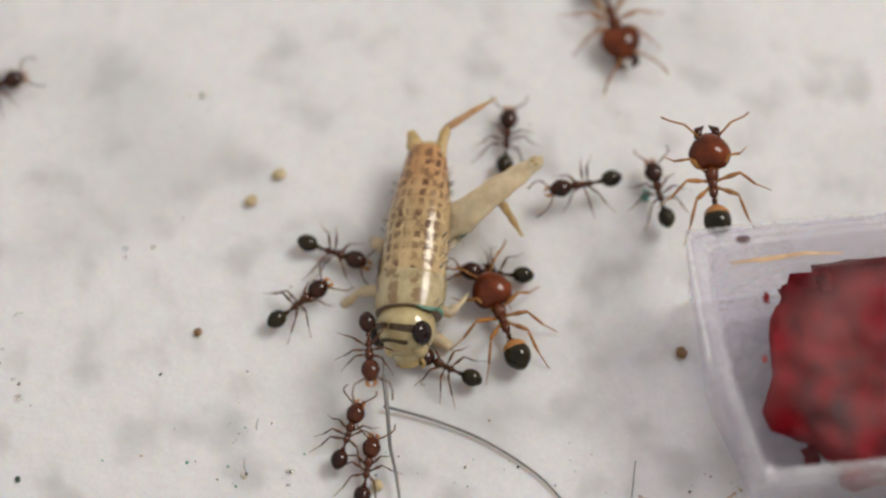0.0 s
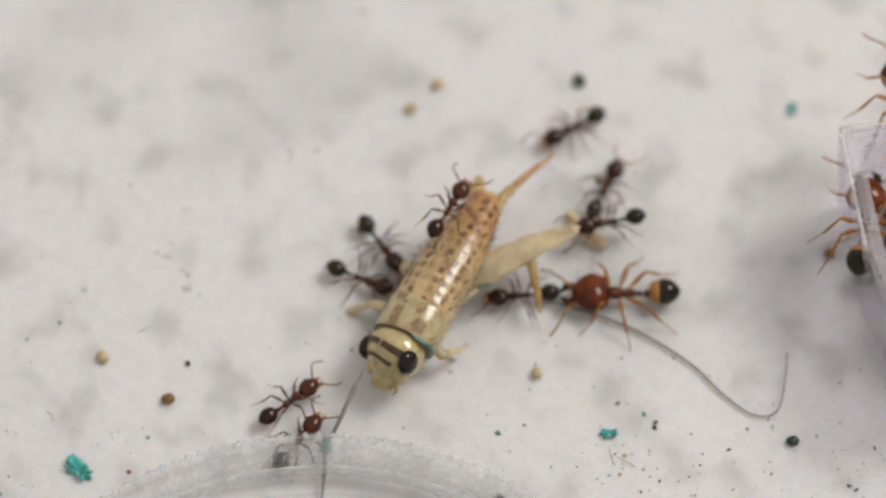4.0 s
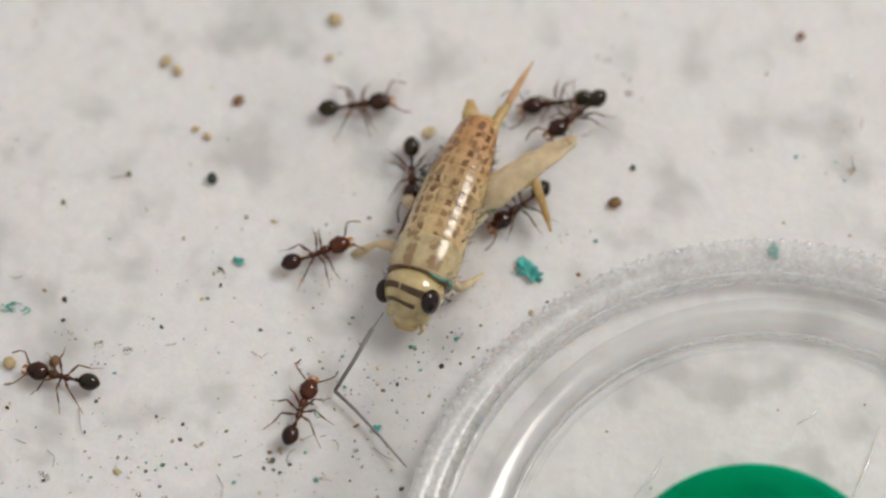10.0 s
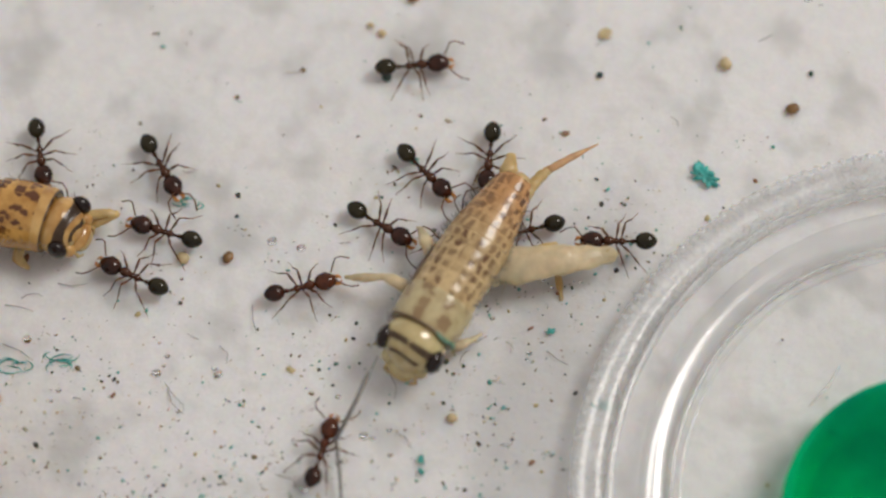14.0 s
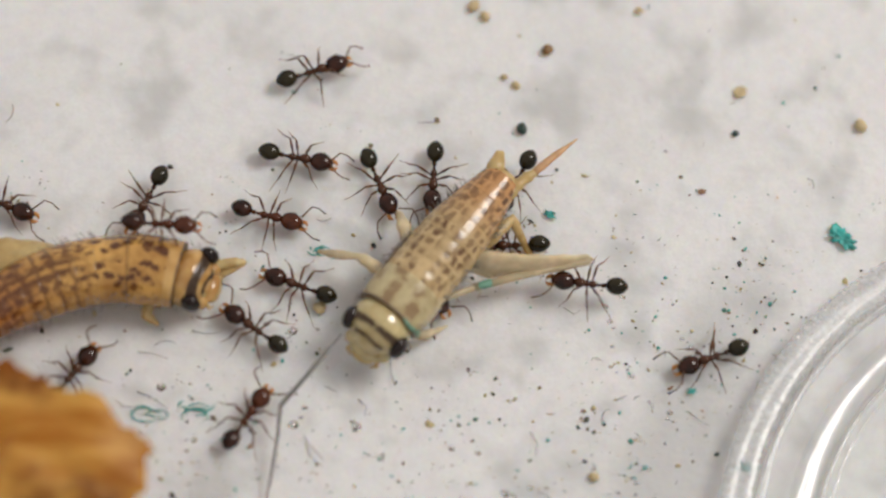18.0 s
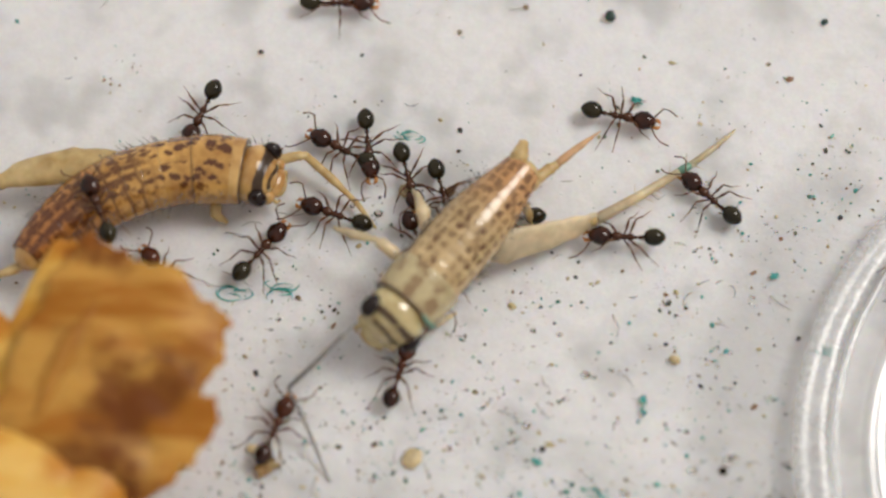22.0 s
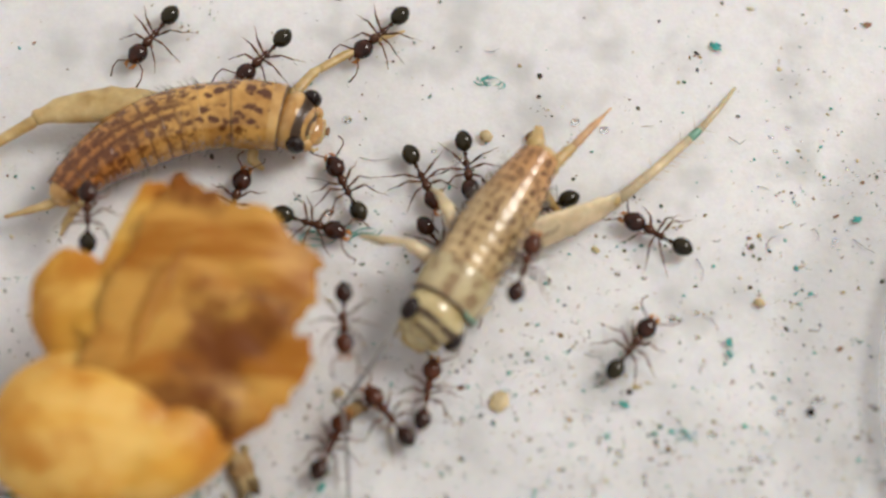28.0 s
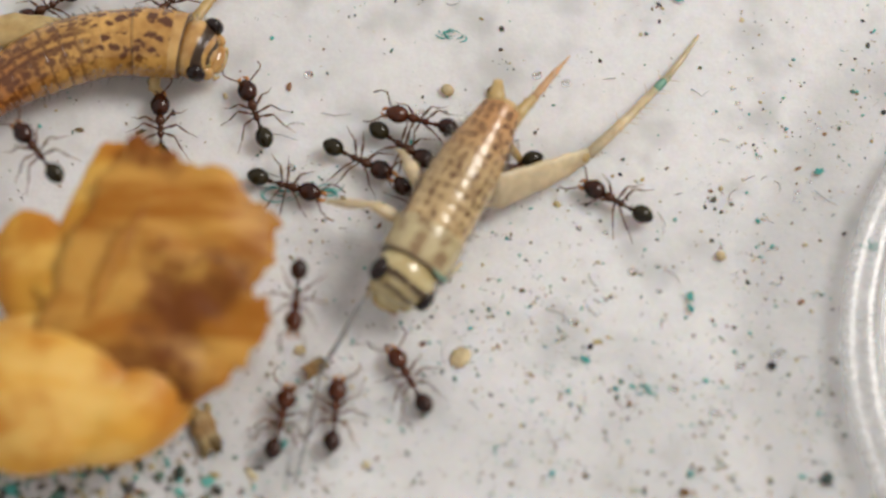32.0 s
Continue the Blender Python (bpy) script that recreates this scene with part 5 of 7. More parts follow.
def scrap(x, y, size, seed, mat, label):
    """A crumpled torn bit of cuticle, bent over itself."""
    bm = bmesh.new()
    bmesh.ops.create_grid(bm, x_segments=14, y_segments=18, size=1.0)
    for v in bm.verts:
        u, w = v.co.x, v.co.y
        k = 1 + 0.35 * noise.noise((u * 1.5 + seed, w * 1.5, 0))
        v.co = Vector((u * size * 0.55 * k, w * size * k, 0.30 * size * (1 - u * u) + 0.25 * size * noise.noise((u * 2, w * 2, seed)) + 0.15))
    bmesh.ops.solidify(bm, geom=bm.faces[:], thickness=0.06)
    ob = part("husk_scrap", bm, mat)
    ob.location, ob.rotation_euler = Vector((x, y, 0.05)) * MM, (0, 0, seed)
    tagged(ob, label, "insect scrap")


scrap(-54.0, -32.4, 0.95, 0.4, "husk_brown", "crumpled torn brown cuticle scrap lying on the sheet")
scrap(-49.6, -29.6, 0.5, 2.1, "husk_brown", "small torn dark and straw-coloured scrap on the sheet")


def disc(x, y, r, seed):
    ob = part("husk", blob((0, 0, 0), (r, r * 0.85, r * 0.22), 20, 8, lambda p: p * (1 + 0.2 * noise.noise(p * 2 + Vector((seed, 0, 0))))), "husk")
    ob.location, ob.rotation_euler = Vector((x, y, r * 0.2)) * MM, (0.1, -0.08, seed)
    tagged(ob, "round flat straw-coloured seed husk on the white sheet", "husk", "husks on the sheet")


disc(-43.6, -29.1, 0.46, 1.0)
disc(-50.2, -28.8, 0.26, 3.0)
disc(-25.9, -6.9, 0.32, 4.0)


def fibre(points, r, label):
    pts = [Vector((x, y, z)) for x, y, z in points]
    fine = []
    for i in range(len(pts) - 1):
        p0, p1, p2, p3 = pts[max(i - 1, 0)], pts[i], pts[i + 1], pts[min(i + 2, len(pts) - 1)]
        for k in range(6):
            f = k / 6
            fine.append(0.5 * (2 * p1 + (p2 - p0) * f + (2 * p0 - 5 * p1 + 4 * p2 - p3) * f * f + (3 * p1 - p0 - 3 * p2 + p3) * f ** 3))
    fine.append(pts[-1])
    n = len(fine)
    tagged(part("fibre", tube(fine, [r * (1 - 0.6 * i / n) for i in range(n)], 7), "hair"), label, "fibre")


fibre([(-1.3, -6.9, 0.3), (0.9, -7.7, 0.2), (3.0, -8.8, 0.15), (5.0, -10.4, 0.12), (6.2, -11.9, 0.12), (7.5, -13.0, 0.12), (8.6, -12.7, 0.2), (9.2, -10.2, 0.4)], 0.07, "long curved grey hair-like fibre lying on the sheet")


def dead_leg():
    t = thing("cricket_leg_scrap", "pale yellowish detached cricket leg scrap on the sheet", "insect scrap")
    limb("scrap_body", t, [(0.2, -2.6, 0.3), (0.9, -3.7, 0.4), (1.8, -4.4, 0.3)], [0.18, 0.32, 0.22], "leg_pale")


dead_leg()


# ---- how things move ----
def drag(thing_ob, rows):
    walk(thing_ob, [(t, mpose(x, y, z, roll, 0, turn)) for t, x, y, z, roll, turn in rows])


def between(rows, t):
    for a, b in zip(rows, rows[1:]):
        if a[0] <= t <= b[0]:
            f = (t - a[0]) / max(1e-6, b[0] - a[0])
            return [u + (v - u) * f for u, v in zip(a, b)], math.dist(a[1:3], b[1:3]) / max(1e-6, b[0] - a[0])
    return list(rows[-1]), 0.0


def crawl(kind, rows):
    """An ant's way: seconds, place, height of its footing and heading; its legs step as it goes."""
    ant = ANT_POOL[kind].pop(0)
    walk(ant, [(t, mpose(x, y, z, 0, 0, turn)) for t, x, y, z, turn in rows])
    rng = random.Random(round(rows[0][1] * 100) + len(rows))
    legs = [o for o in ant.children if o.name.startswith("leg")]
    feelers = [o for o in ant.children if o.name.startswith("antenna")]
    step = 0.25
    for n, leg in enumerate(legs):
        hip, side = leg.location.copy(), 1 if leg.location.y > 0 else -1
        lean, phase = rng.uniform(-15, 15), (n + (n // 2)) % 2 * PI
        keys, turn_phase = [], rng.uniform(0, 6)
        for k in range(int(32 / step) + 1):
            t = k * step
            _, pace = between(rows, t)
            stir = min(1.0, pace / 3.0)
            if k % 3 and stir < 0.15:
                continue
            swing = lean + (4 + 15 * stir) * math.sin(phase + turn_phase + t * (2.0 + 11.0 * stir))
            lift = max(0, (6 * stir) * math.cos(phase + t * (2.0 + 11.0 * stir)))
            keys.append((t, Matrix.Translation(hip) @ pose(0, 0, 0, side * lift, 0, swing)))
        if keys[-1][0] < 32:
            keys.append((32.0, keys[-1][1]))
        walk(leg, keys)
    for n, feeler in enumerate(feelers):
        base, ph = feeler.location.copy(), rng.uniform(0, 6)
        walk(feeler, [(t, Matrix.Translation(base) @ pose(0, 0, 0, 0, 3 * math.sin(ph + 2 * t), 6 * math.sin(ph + 1.7 * t + n))) for t in range(0, 33, 2)])


# the pale cricket's way: seconds, place, height, roll and heading
PALE_WAY = [
    (0, 0.50, -0.73, 2.00, 20, -100), (1, -1.16, -2.17, 2.00, 12, -99), (2, -2.20, -3.83, 2.00, 18, -105), (5, -9.26, -7.72, 2.00, 15, -126),
    (6, -12.53, -7.75, 2.00, 20, -127), (7, -14.79, -7.54, 2.00, 18, -120), (8, -18.32, -8.60, 2.00, 22, -107), (9, -20.99, -10.23, 2.00, 16, -112),
    (10, -25.52, -12.24, 2.00, 14, -112), (11, -29.53, -14.71, 2.00, 8, -103), (12, -31.44, -17.72, 2.00, 4, -96), (13, -32.18, -19.29, 2.00, 0, -113),
    (16, -35.27, -16.67, 2.10, -2, -126), (17, -38.16, -15.30, 2.10, 0, -129), (18, -39.66, -16.07, 2.15, -2, -128), (19, -41.81, -16.59, 2.23, -6, -115),
    (20, -42.72, -17.58, 2.33, -6, -119), (21, -43.20, -18.69, 2.37, -8, -119), (22, -42.31, -21.06, 2.42, -16, -128), (23, -42.06, -21.69, 2.42, -18, -125),
    (24, -42.17, -22.08, 2.33, -18, -125), (25, -43.34, -22.28, 2.42, -16, -124), (28, -44.56, -23.41, 2.50, -16, -121), (29, -43.85, -24.78, 2.50, -18, -122),
    (30, -43.45, -25.02, 2.42, -20, -122), (31, -43.82, -24.78, 2.46, -20, -119), (32, -44.29, -23.42, 2.42, -14, -118)]


def motions():
    # the pale cricket's head, thigh and shin turn on its body
    neck = PALE_HEAD.location.copy()
    walk(PALE_HEAD, [(t, Matrix.Translation(neck) @ pose(0, 0, 0, roll, nod, turn)) for t, roll, nod, turn in (
        (0, 16, 5, -6), (2, 14, 4, -4), (5, 10, 2, -8), (6, 12, 6, -4), (8, 16, 6, 0), (9, 12, 6, -4), (11, 6, 4, -4), (13, 0, 8, 0), (17, 0, 8, 4), (20, -6, 9, 4), (22, -16, 11, 0),
        (25, -16, 11, -2), (29, -16, 11, 0), (32, -14, 11, -2))])
    hip = PALE_THIGH.location.copy()
    knee = Vector((-3.8, 4.1, -0.1)) * MM
    swing = ((0, -4, -212), (1, -2, -212), (2, 0, -212), (5, 10, -212), (6, 10, -212), (7, 2, -212), (8, 8, -212), (9, 3, -212), (10, 10, -212), (11, 14, -212), (12, 22, -212),
             (13, -5, -212), (16, -2, -212), (17, -2, -212), (18, -2, -206), (18.25, -3, -150), (18.6, -5, -80), (19, -8, -40), (20, -6, -34), (21, 4, -28), (22, 15, -24), (23, 20, -22), (24, 18, -22), (25, 13, -20),
             (28, 14, -20), (29, 14, -20), (30, 20, -24), (31, 15, -20), (32, 10, -16))
    # the feeler points where the ant pulls it; its end trails behind
    pulled = ((0, -94, -88), (2, -102, -95), (5, -138, -100), (6, -150, -102), (7, -139, -99), (8, -140, -92), (9, -146, -90), (10, -130, -50), (11, -121, -10), (12, -107, -40), (13, -99, -66),
              (16, -153, -121), (17, -140, -112), (18, -131, -97), (20, -118, -90), (21, -123, -96), (22, -133, -60), (23, -139, -42), (24, -136, -98), (26, -130, -96), (28, -122, -80), (30, -131, -95), (31, -130, -80), (32, -118, -98))
    for piece, rows in zip(PALE_FEELER, ([(t, a - between(PALE_WAY, t)[0][5]) for t, a, b in pulled], [(t, b - a) for t, a, b in pulled])):
        base = piece.location.copy()
        walk(piece, [(t, Matrix.Translation(base) @ pose(0, 0, 0, 0, 0, a)) for t, a in rows])
    joint = PALE_MID.location.copy()
    walk(PALE_MID, [(t, Matrix.Translation(joint) @ pose(0, 0, 0, 0, 0, a)) for t, a in ((0, 0), (12, 0), (16, 24), (20, 48), (32, 52))])
    root = PALE_TIP.location.copy()
    walk(PALE_TIP, [(t, Matrix.Translation(root) @ pose(0, 0, 0, 0, 0, a)) for t, a in ((0, -36), (1, -34), (2, -28), (5, 6), (6, -4), (7, 8), (8, 29), (9, 17), (10, 13), (11, 20), (12, 23), (13, -12), (16, 8), (20, 11), (32, 12))])
    shoulder = BROWN_LEG.location.copy()
    walk(BROWN_LEG, [(t, Matrix.Translation(shoulder) @ pose(0, 0, 0, 0, 0, a)) for t, a in ((0, -42), (18, -42), (22, -42), (23, -38), (25, -30), (28, -3), (29, 0), (32, 2))])
    bent = BROWN_SHIN.location.copy()
    walk(BROWN_SHIN, [(t, Matrix.Translation(bent) @ pose(0, 0, 0, 0, 0, a)) for t, a in ((0, -150), (21, -150), (21.5, -110), (22, -40), (22.5, 0), (32, 0))])
    blade = Vector((-3.8, 4.1, -0.1)).normalized()
    walk(PALE_THIGH, [(t, Matrix.Translation(hip) @ pose(0, 0, 0, 0, 0, a) @ Matrix.Rotation(radians(74 * min(1, max(0, (t - 13) / 4)) - 32 * min(1, max(0, (t - 19) / 3))), 4, blade)) for t, a, b in swing])
    walk(PALE_SHIN, [(t, Matrix.Translation(hip + pose(0, 0, 0, 0, 0, a).to_3x3() @ knee) @ pose(0, 0, 0, 0, 0, a - 8 + b)) for t, a, b in swing])
    drag(pale_cricket, PALE_WAY)
    drag(brown_cricket, [
        (0, -54.05, -17.79, 1.60, 0, 5), (11, -54.05, -17.79, 1.60, 0, 5), (12, -53.58, -17.62, 1.60, 0, 5), (13, -53.41, -17.25, 1.60, 0, 5),
        (16, -53.54, -18.00, 1.60, 0, 10), (17, -53.62, -17.97, 1.60, 0, 12), (18, -53.59, -18.16, 1.60, 0, 12), (19, -53.67, -18.33, 1.60, 0, 16),
        (20, -53.79, -17.98, 1.60, 0, 16), (21, -54.23, -18.30, 1.60, 0, 16), (22, -54.30, -19.18, 1.60, 0, 17), (23, -54.44, -19.40, 1.60, 0, 16),
        (24, -54.96, -18.73, 1.60, 0, 18), (25, -55.75, -18.85, 1.60, 0, 17), (28, -56.23, -19.11, 1.60, 0, 14), (29, -56.74, -19.56, 1.60, 0, 13),
        (30, -57.37, -18.50, 1.60, 0, 13), (31, -58.34, -17.98, 1.60, 0, 13), (32, -58.79, -17.77, 1.60, 0, 13)])
    crawl('minor', [
        (0, -3.10, 0.39, 0.0, -25), (1, -4.60, 0.15, 0.0, -41), (2, -5.19, -1.55, 0.0, -53), (5, -11.05, -4.18, 0.0, -69), (6, -13.92, -4.35, 0.0, -88),
        (7, -15.79, -3.78, 0.0, -94), (8, -19.61, -6.22, 0.0, -77), (9, -22.73, -7.59, 0.0, -69), (10, -26.71, -8.97, 0.0, -91), (11, -30.98, -11.59, 0.0, -87),
        (11.5, -32.55, -13.88, 0.0, -58), (12, -34.12, -16.17, 0.0, -30), (13, -33.79, -14.15, 0.0, -51), (16, -36.32, -12.82, 0.0, -39), (17, -38.78, -11.01, 0.0, -55),
        (18, -39.35, -11.25, 0.0, -94), (19, -43.93, -13.20, 0.0, -56), (20, -44.26, -13.51, 0.0, -80), (21, -44.75, -14.64, 0.0, -85), (22, -44.07, -16.69, 0.0, -74),
        (23, -44.22, -17.44, 0.0, -71), (24, -44.54, -17.82, 0.0, -62), (25, -45.77, -18.25, 0.0, -59), (28, -46.89, -19.32, 0.0, -64), (29, -46.55, -21.02, 0.0, -54),
        (30, -46.48, -21.49, 0.0, -44), (31, -46.99, -21.62, 0.0, -41), (32, -47.99, -20.52, 0.0, -27)])
    crawl('minor', [
        (0, -4.72, -2.01, 0.0, 35), (1, -4.04, -3.83, 0.0, 43), (2, -5.52, -4.26, 0.0, 0), (5, -12.63, -6.61, 0.0, -29), (6, -16.70, -7.48, 0.0, -17),
        (7, -17.91, -6.43, 0.0, -21), (7.5, -19.57, -7.25, 0.0, -62), (8, -21.24, -8.08, 0.0, -103), (9, -25.54, -10.65, 0.0, -115), (9.25, -25.50, -10.68, 0.0, -159),
        (9.5, -25.46, -10.71, 0.0, -204), (9.75, -25.42, -10.74, 0.0, -249), (10, -25.39, -10.77, 0.0, -293), (11, -29.26, -12.15, 0.0, -287), (12, -31.68, -15.69, 0.0, -277),
        (13, -32.24, -17.11, 0.0, -299), (16, -36.10, -16.34, 0.0, -303), (17, -38.49, -14.66, 0.0, -302), (18, -39.80, -15.02, 0.0, -307), (19, -42.57, -15.54, 0.0, -305),
        (20, -43.11, -17.45, 0.0, -300), (21, -43.17, -17.75, 0.0, -302), (22, -42.73, -20.37, 0.0, -291), (23, -42.41, -21.37, 0.0, -301), (24, -42.28, -21.53, 0.0, -306),
        (25, -43.54, -21.68, 0.0, -306), (28, -44.90, -22.79, 0.0, -301), (29, -44.08, -24.35, 0.0, -302), (30, -43.48, -24.10, 0.0, -308), (31, -43.82, -24.12, 0.0, -307),
        (32, -44.46, -22.89, 0.0, -306)])
    crawl('minor_red', [
        (0, -2.92, -8.28, 0.0, 68), (1, -4.53, -9.01, 0.0, 74), (2, -6.99, -10.17, 0.0, 58), (5, -16.06, -11.80, 0.0, 33), (6, -19.30, -12.23, 0.0, 53),
        (7, -20.68, -10.05, 0.0, 38), (8, -23.27, -11.53, 0.0, 36), (9, -25.62, -12.84, 0.0, 47), (10, -31.02, -12.81, 0.0, 19), (11, -34.06, -17.50, 0.0, 44),
        (12, -36.73, -18.87, 0.0, 8), (13, -38.45, -18.87, 0.0, 13), (16, -42.00, -17.20, 0.0, 11), (17, -45.20, -13.80, 0.0, -7), (18, -46.47, -13.15, 0.0, -16),
        (19, -47.73, -13.75, 0.0, -29), (20, -44.09, -16.42, 0.0, -57), (21, -44.12, -17.13, 0.0, -53), (22, -43.46, -19.74, 0.0, -64), (23, -43.37, -20.87, 0.0, -46),
        (24, -43.23, -21.16, 0.0, -46), (25, -44.49, -21.05, 0.0, -47), (28, -46.08, -22.43, 0.0, -53), (29, -45.26, -23.99, 0.0, -53), (30, -44.55, -23.85, 0.0, -47),
        (31, -45.00, -23.87, 0.0, -53), (32, -45.41, -22.64, 0.0, -53)])
    crawl('minor_red', [
        (0, -2.20, -9.93, 0.0, 76), (1, -3.56, -11.73, 0.0, 88), (2, -6.22, -12.14, 0.0, 58), (5, -16.50, -13.87, 0.0, 49), (6, -20.72, -14.15, 0.0, 50),
        (7, -22.09, -14.81, 0.0, 47), (8, -24.96, -15.50, 0.0, 42), (9, -28.25, -17.13, 0.0, 48), (10, -31.82, -20.14, 0.0, 68), (11, -34.12, -23.46, 0.0, 78),
        (12, -34.65, -26.97, 0.0, 82), (13, -35.72, -27.84, 0.0, 88), (14.5, -39.69, -24.79, 0.0, 57), (16, -43.65, -21.74, 0.0, 27), (17, -45.99, -21.13, 0.0, 46),
        (18, -47.22, -22.31, 0.0, 56), (19, -46.77, -24.84, 0.0, 67), (20, -48.37, -25.60, 0.0, 72), (21, -49.14, -26.85, 0.0, 62), (22, -49.29, -28.16, 0.0, 68),
        (23, -49.19, -28.63, 0.0, 60), (24, -49.54, -28.83, 0.0, 56), (25, -49.66, -29.82, 0.0, 58), (28, -50.50, -31.31, 0.0, 67), (29, -50.51, -32.43, 0.0, 52),
        (30, -49.79, -32.73, 0.0, 53), (31, -50.17, -32.44, 0.0, 55), (32, -48.72, -31.80, 0.0, 85)])
    crawl('minor', [
        (0, 8.22, 2.48, 0.8, -172), (1, 6.25, 1.95, 0.8, -167), (2, 5.14, -0.15, 0.8, -164), (5, -1.14, -5.36, 0.9, -179), (6, -4.76, -6.49, 0.9, -186),
        (7, -6.91, -5.51, 0.9, -180), (8, -11.66, -3.22, 0.9, -145), (9, -14.47, -5.31, 0.9, -148), (10, -19.36, -6.94, 0.9, -143), (11, -24.12, -8.17, 0.9, -138),
        (12, -27.18, -10.47, 0.9, -128), (13, -25.54, -17.17, 0.8, -168), (16, -28.24, -17.21, 0.6, -187), (17, -31.14, -15.96, 0.6, -187), (18, -32.83, -16.40, 0.6, -186),
        (19, -34.29, -15.39, 0.4, -180), (20, -35.25, -16.39, 0.4, -176), (21, -35.56, -17.20, 0.3, -172), (22, -34.79, -19.38, 0.2, -181), (23, -34.71, -20.04, 0.0, -194),
        (24, -35.02, -20.57, 0.0, -209), (25, -35.91, -21.35, 0.0, -200), (28, -36.99, -21.79, 0.0, -209), (29, -36.63, -22.56, 0.0, -200), (30, -36.27, -22.98, 0.0, -203),
        (31, -36.41, -22.84, 0.0, -203), (32, -37.05, -22.40, 0.0, -209)])
    crawl('minor', [
        (0, 4.03, -1.17, 0.0, 171), (1, 2.39, -1.70, 0.0, 181), (2, 1.59, -3.57, 0.0, 176), (5, -5.60, -8.01, 0.0, 185), (6, -9.37, -8.82, 0.0, 172),
        (7, -11.03, -7.63, 0.0, 185), (8, -14.51, -7.77, 0.0, 212), (9, -17.16, -9.29, 0.0, 208), (10, -22.00, -10.85, 0.0, 218), (11, -26.02, -12.66, 0.0, 227),
        (12, -28.23, -15.00, 0.0, 238), (13, -29.15, -16.37, 0.0, 201), (16, -31.24, -15.14, 0.0, 190), (17, -34.26, -13.85, 0.0, 194), (18, -36.02, -14.43, 0.0, 183),
        (19, -38.20, -14.89, 0.0, 193), (20, -39.54, -15.95, 0.0, 196), (21, -40.19, -16.94, 0.0, 198), (22, -39.79, -18.56, 0.0, 186), (23, -39.82, -19.27, 0.0, 196),
        (24, -39.71, -19.47, 0.0, 202), (25, -40.55, -19.58, 0.0, 190), (28, -41.78, -20.64, 0.0, 201), (29, -41.25, -21.83, 0.0, 195), (30, -40.89, -22.70, 0.0, 188),
        (31, -41.24, -21.96, 0.0, 196), (32, -41.70, -20.91, 0.0, 200)])
    crawl('minor', [
        (0, 4.95, 5.16, 0.0, 81), (1, 4.21, 4.70, 0.0, 117), (2, 4.59, 2.68, 0.0, 151), (3.5, 1.82, 1.92, 0.0, 190), (5, -0.95, 1.15, 0.0, 230),
        (5.5, -2.44, 1.08, 0.0, 201), (6, -3.94, 1.01, 0.0, 173), (6.333, -2.56, 1.66, 0.0, 221), (6.667, -1.19, 2.31, 0.0, 269), (7, 0.18, 2.96, 0.0, 316),
        (8, 0.37, 2.45, 0.0, 327), (10, 3.64, 1.48, 0.0, 327), (13, -3.58, -4.83, 0.0, 327), (16, -4.11, -1.31, 0.0, 327), (19, -13.03, 0.45, 0.0, 327),
        (22, -15.20, -4.87, 0.0, 327), (25, -14.90, -6.56, 0.0, 327), (28, -18.57, -7.52, 0.0, 327), (32, -17.20, -10.09, 0.0, 327)])
    crawl('minor', [
        (0, 11.43, 1.88, 0.4, 99), (0.5, 11.02, -0.33, 0.4, 140), (0.8, 9.47, -2.35, 0.0, 160), (1, 6.65, -2.14, 0.0, 167), (1.5, 7.24, -1.53, 0.0, 123),
        (2, 7.83, -0.92, 0.0, 79), (5, -0.40, -1.97, 0.0, 55), (6, -0.54, -1.88, 0.0, 46), (7, -0.81, -1.95, 0.0, 47), (8, -0.88, -1.94, 0.0, 47),
        (32, -0.88, -1.94, 0.0, 47)])
    crawl('minor_red', [
        (0, -1.77, -5.19, 2.4, -90), (0.25, -1.97, -5.21, 2.6, -48), (0.5, -2.17, -5.24, 2.9, -5), (0.75, -2.37, -5.26, 3.1, 38), (1, -2.57, -5.28, 3.4, 81),
        (2, -2.81, -4.52, 3.4, 67), (5, -7.58, -4.05, 3.2, 44), (6, -10.56, -7.09, 3.2, 23), (6.5, -12.55, -6.11, 3.1, 51), (7, -14.55, -5.12, 3.0, 78),
        (8, -18.99, -2.07, 0.2, 85), (8.5, -17.03, 0.42, 0.1, 47), (9, -15.06, 2.91, 0.0, 8), (10, -14.03, 5.79, 0.0, 8), (13, -21.04, -0.96, 0.0, 8),
        (16, -22.14, 2.11, 0.0, 8), (19, -30.65, 3.63, 0.0, 8), (22, -32.50, -1.78, 0.0, 8), (25, -32.40, -3.46, 0.0, 8), (28, -35.81, -4.43, 0.0, 8),
        (32, -34.23, -6.92, 0.0, 8)])
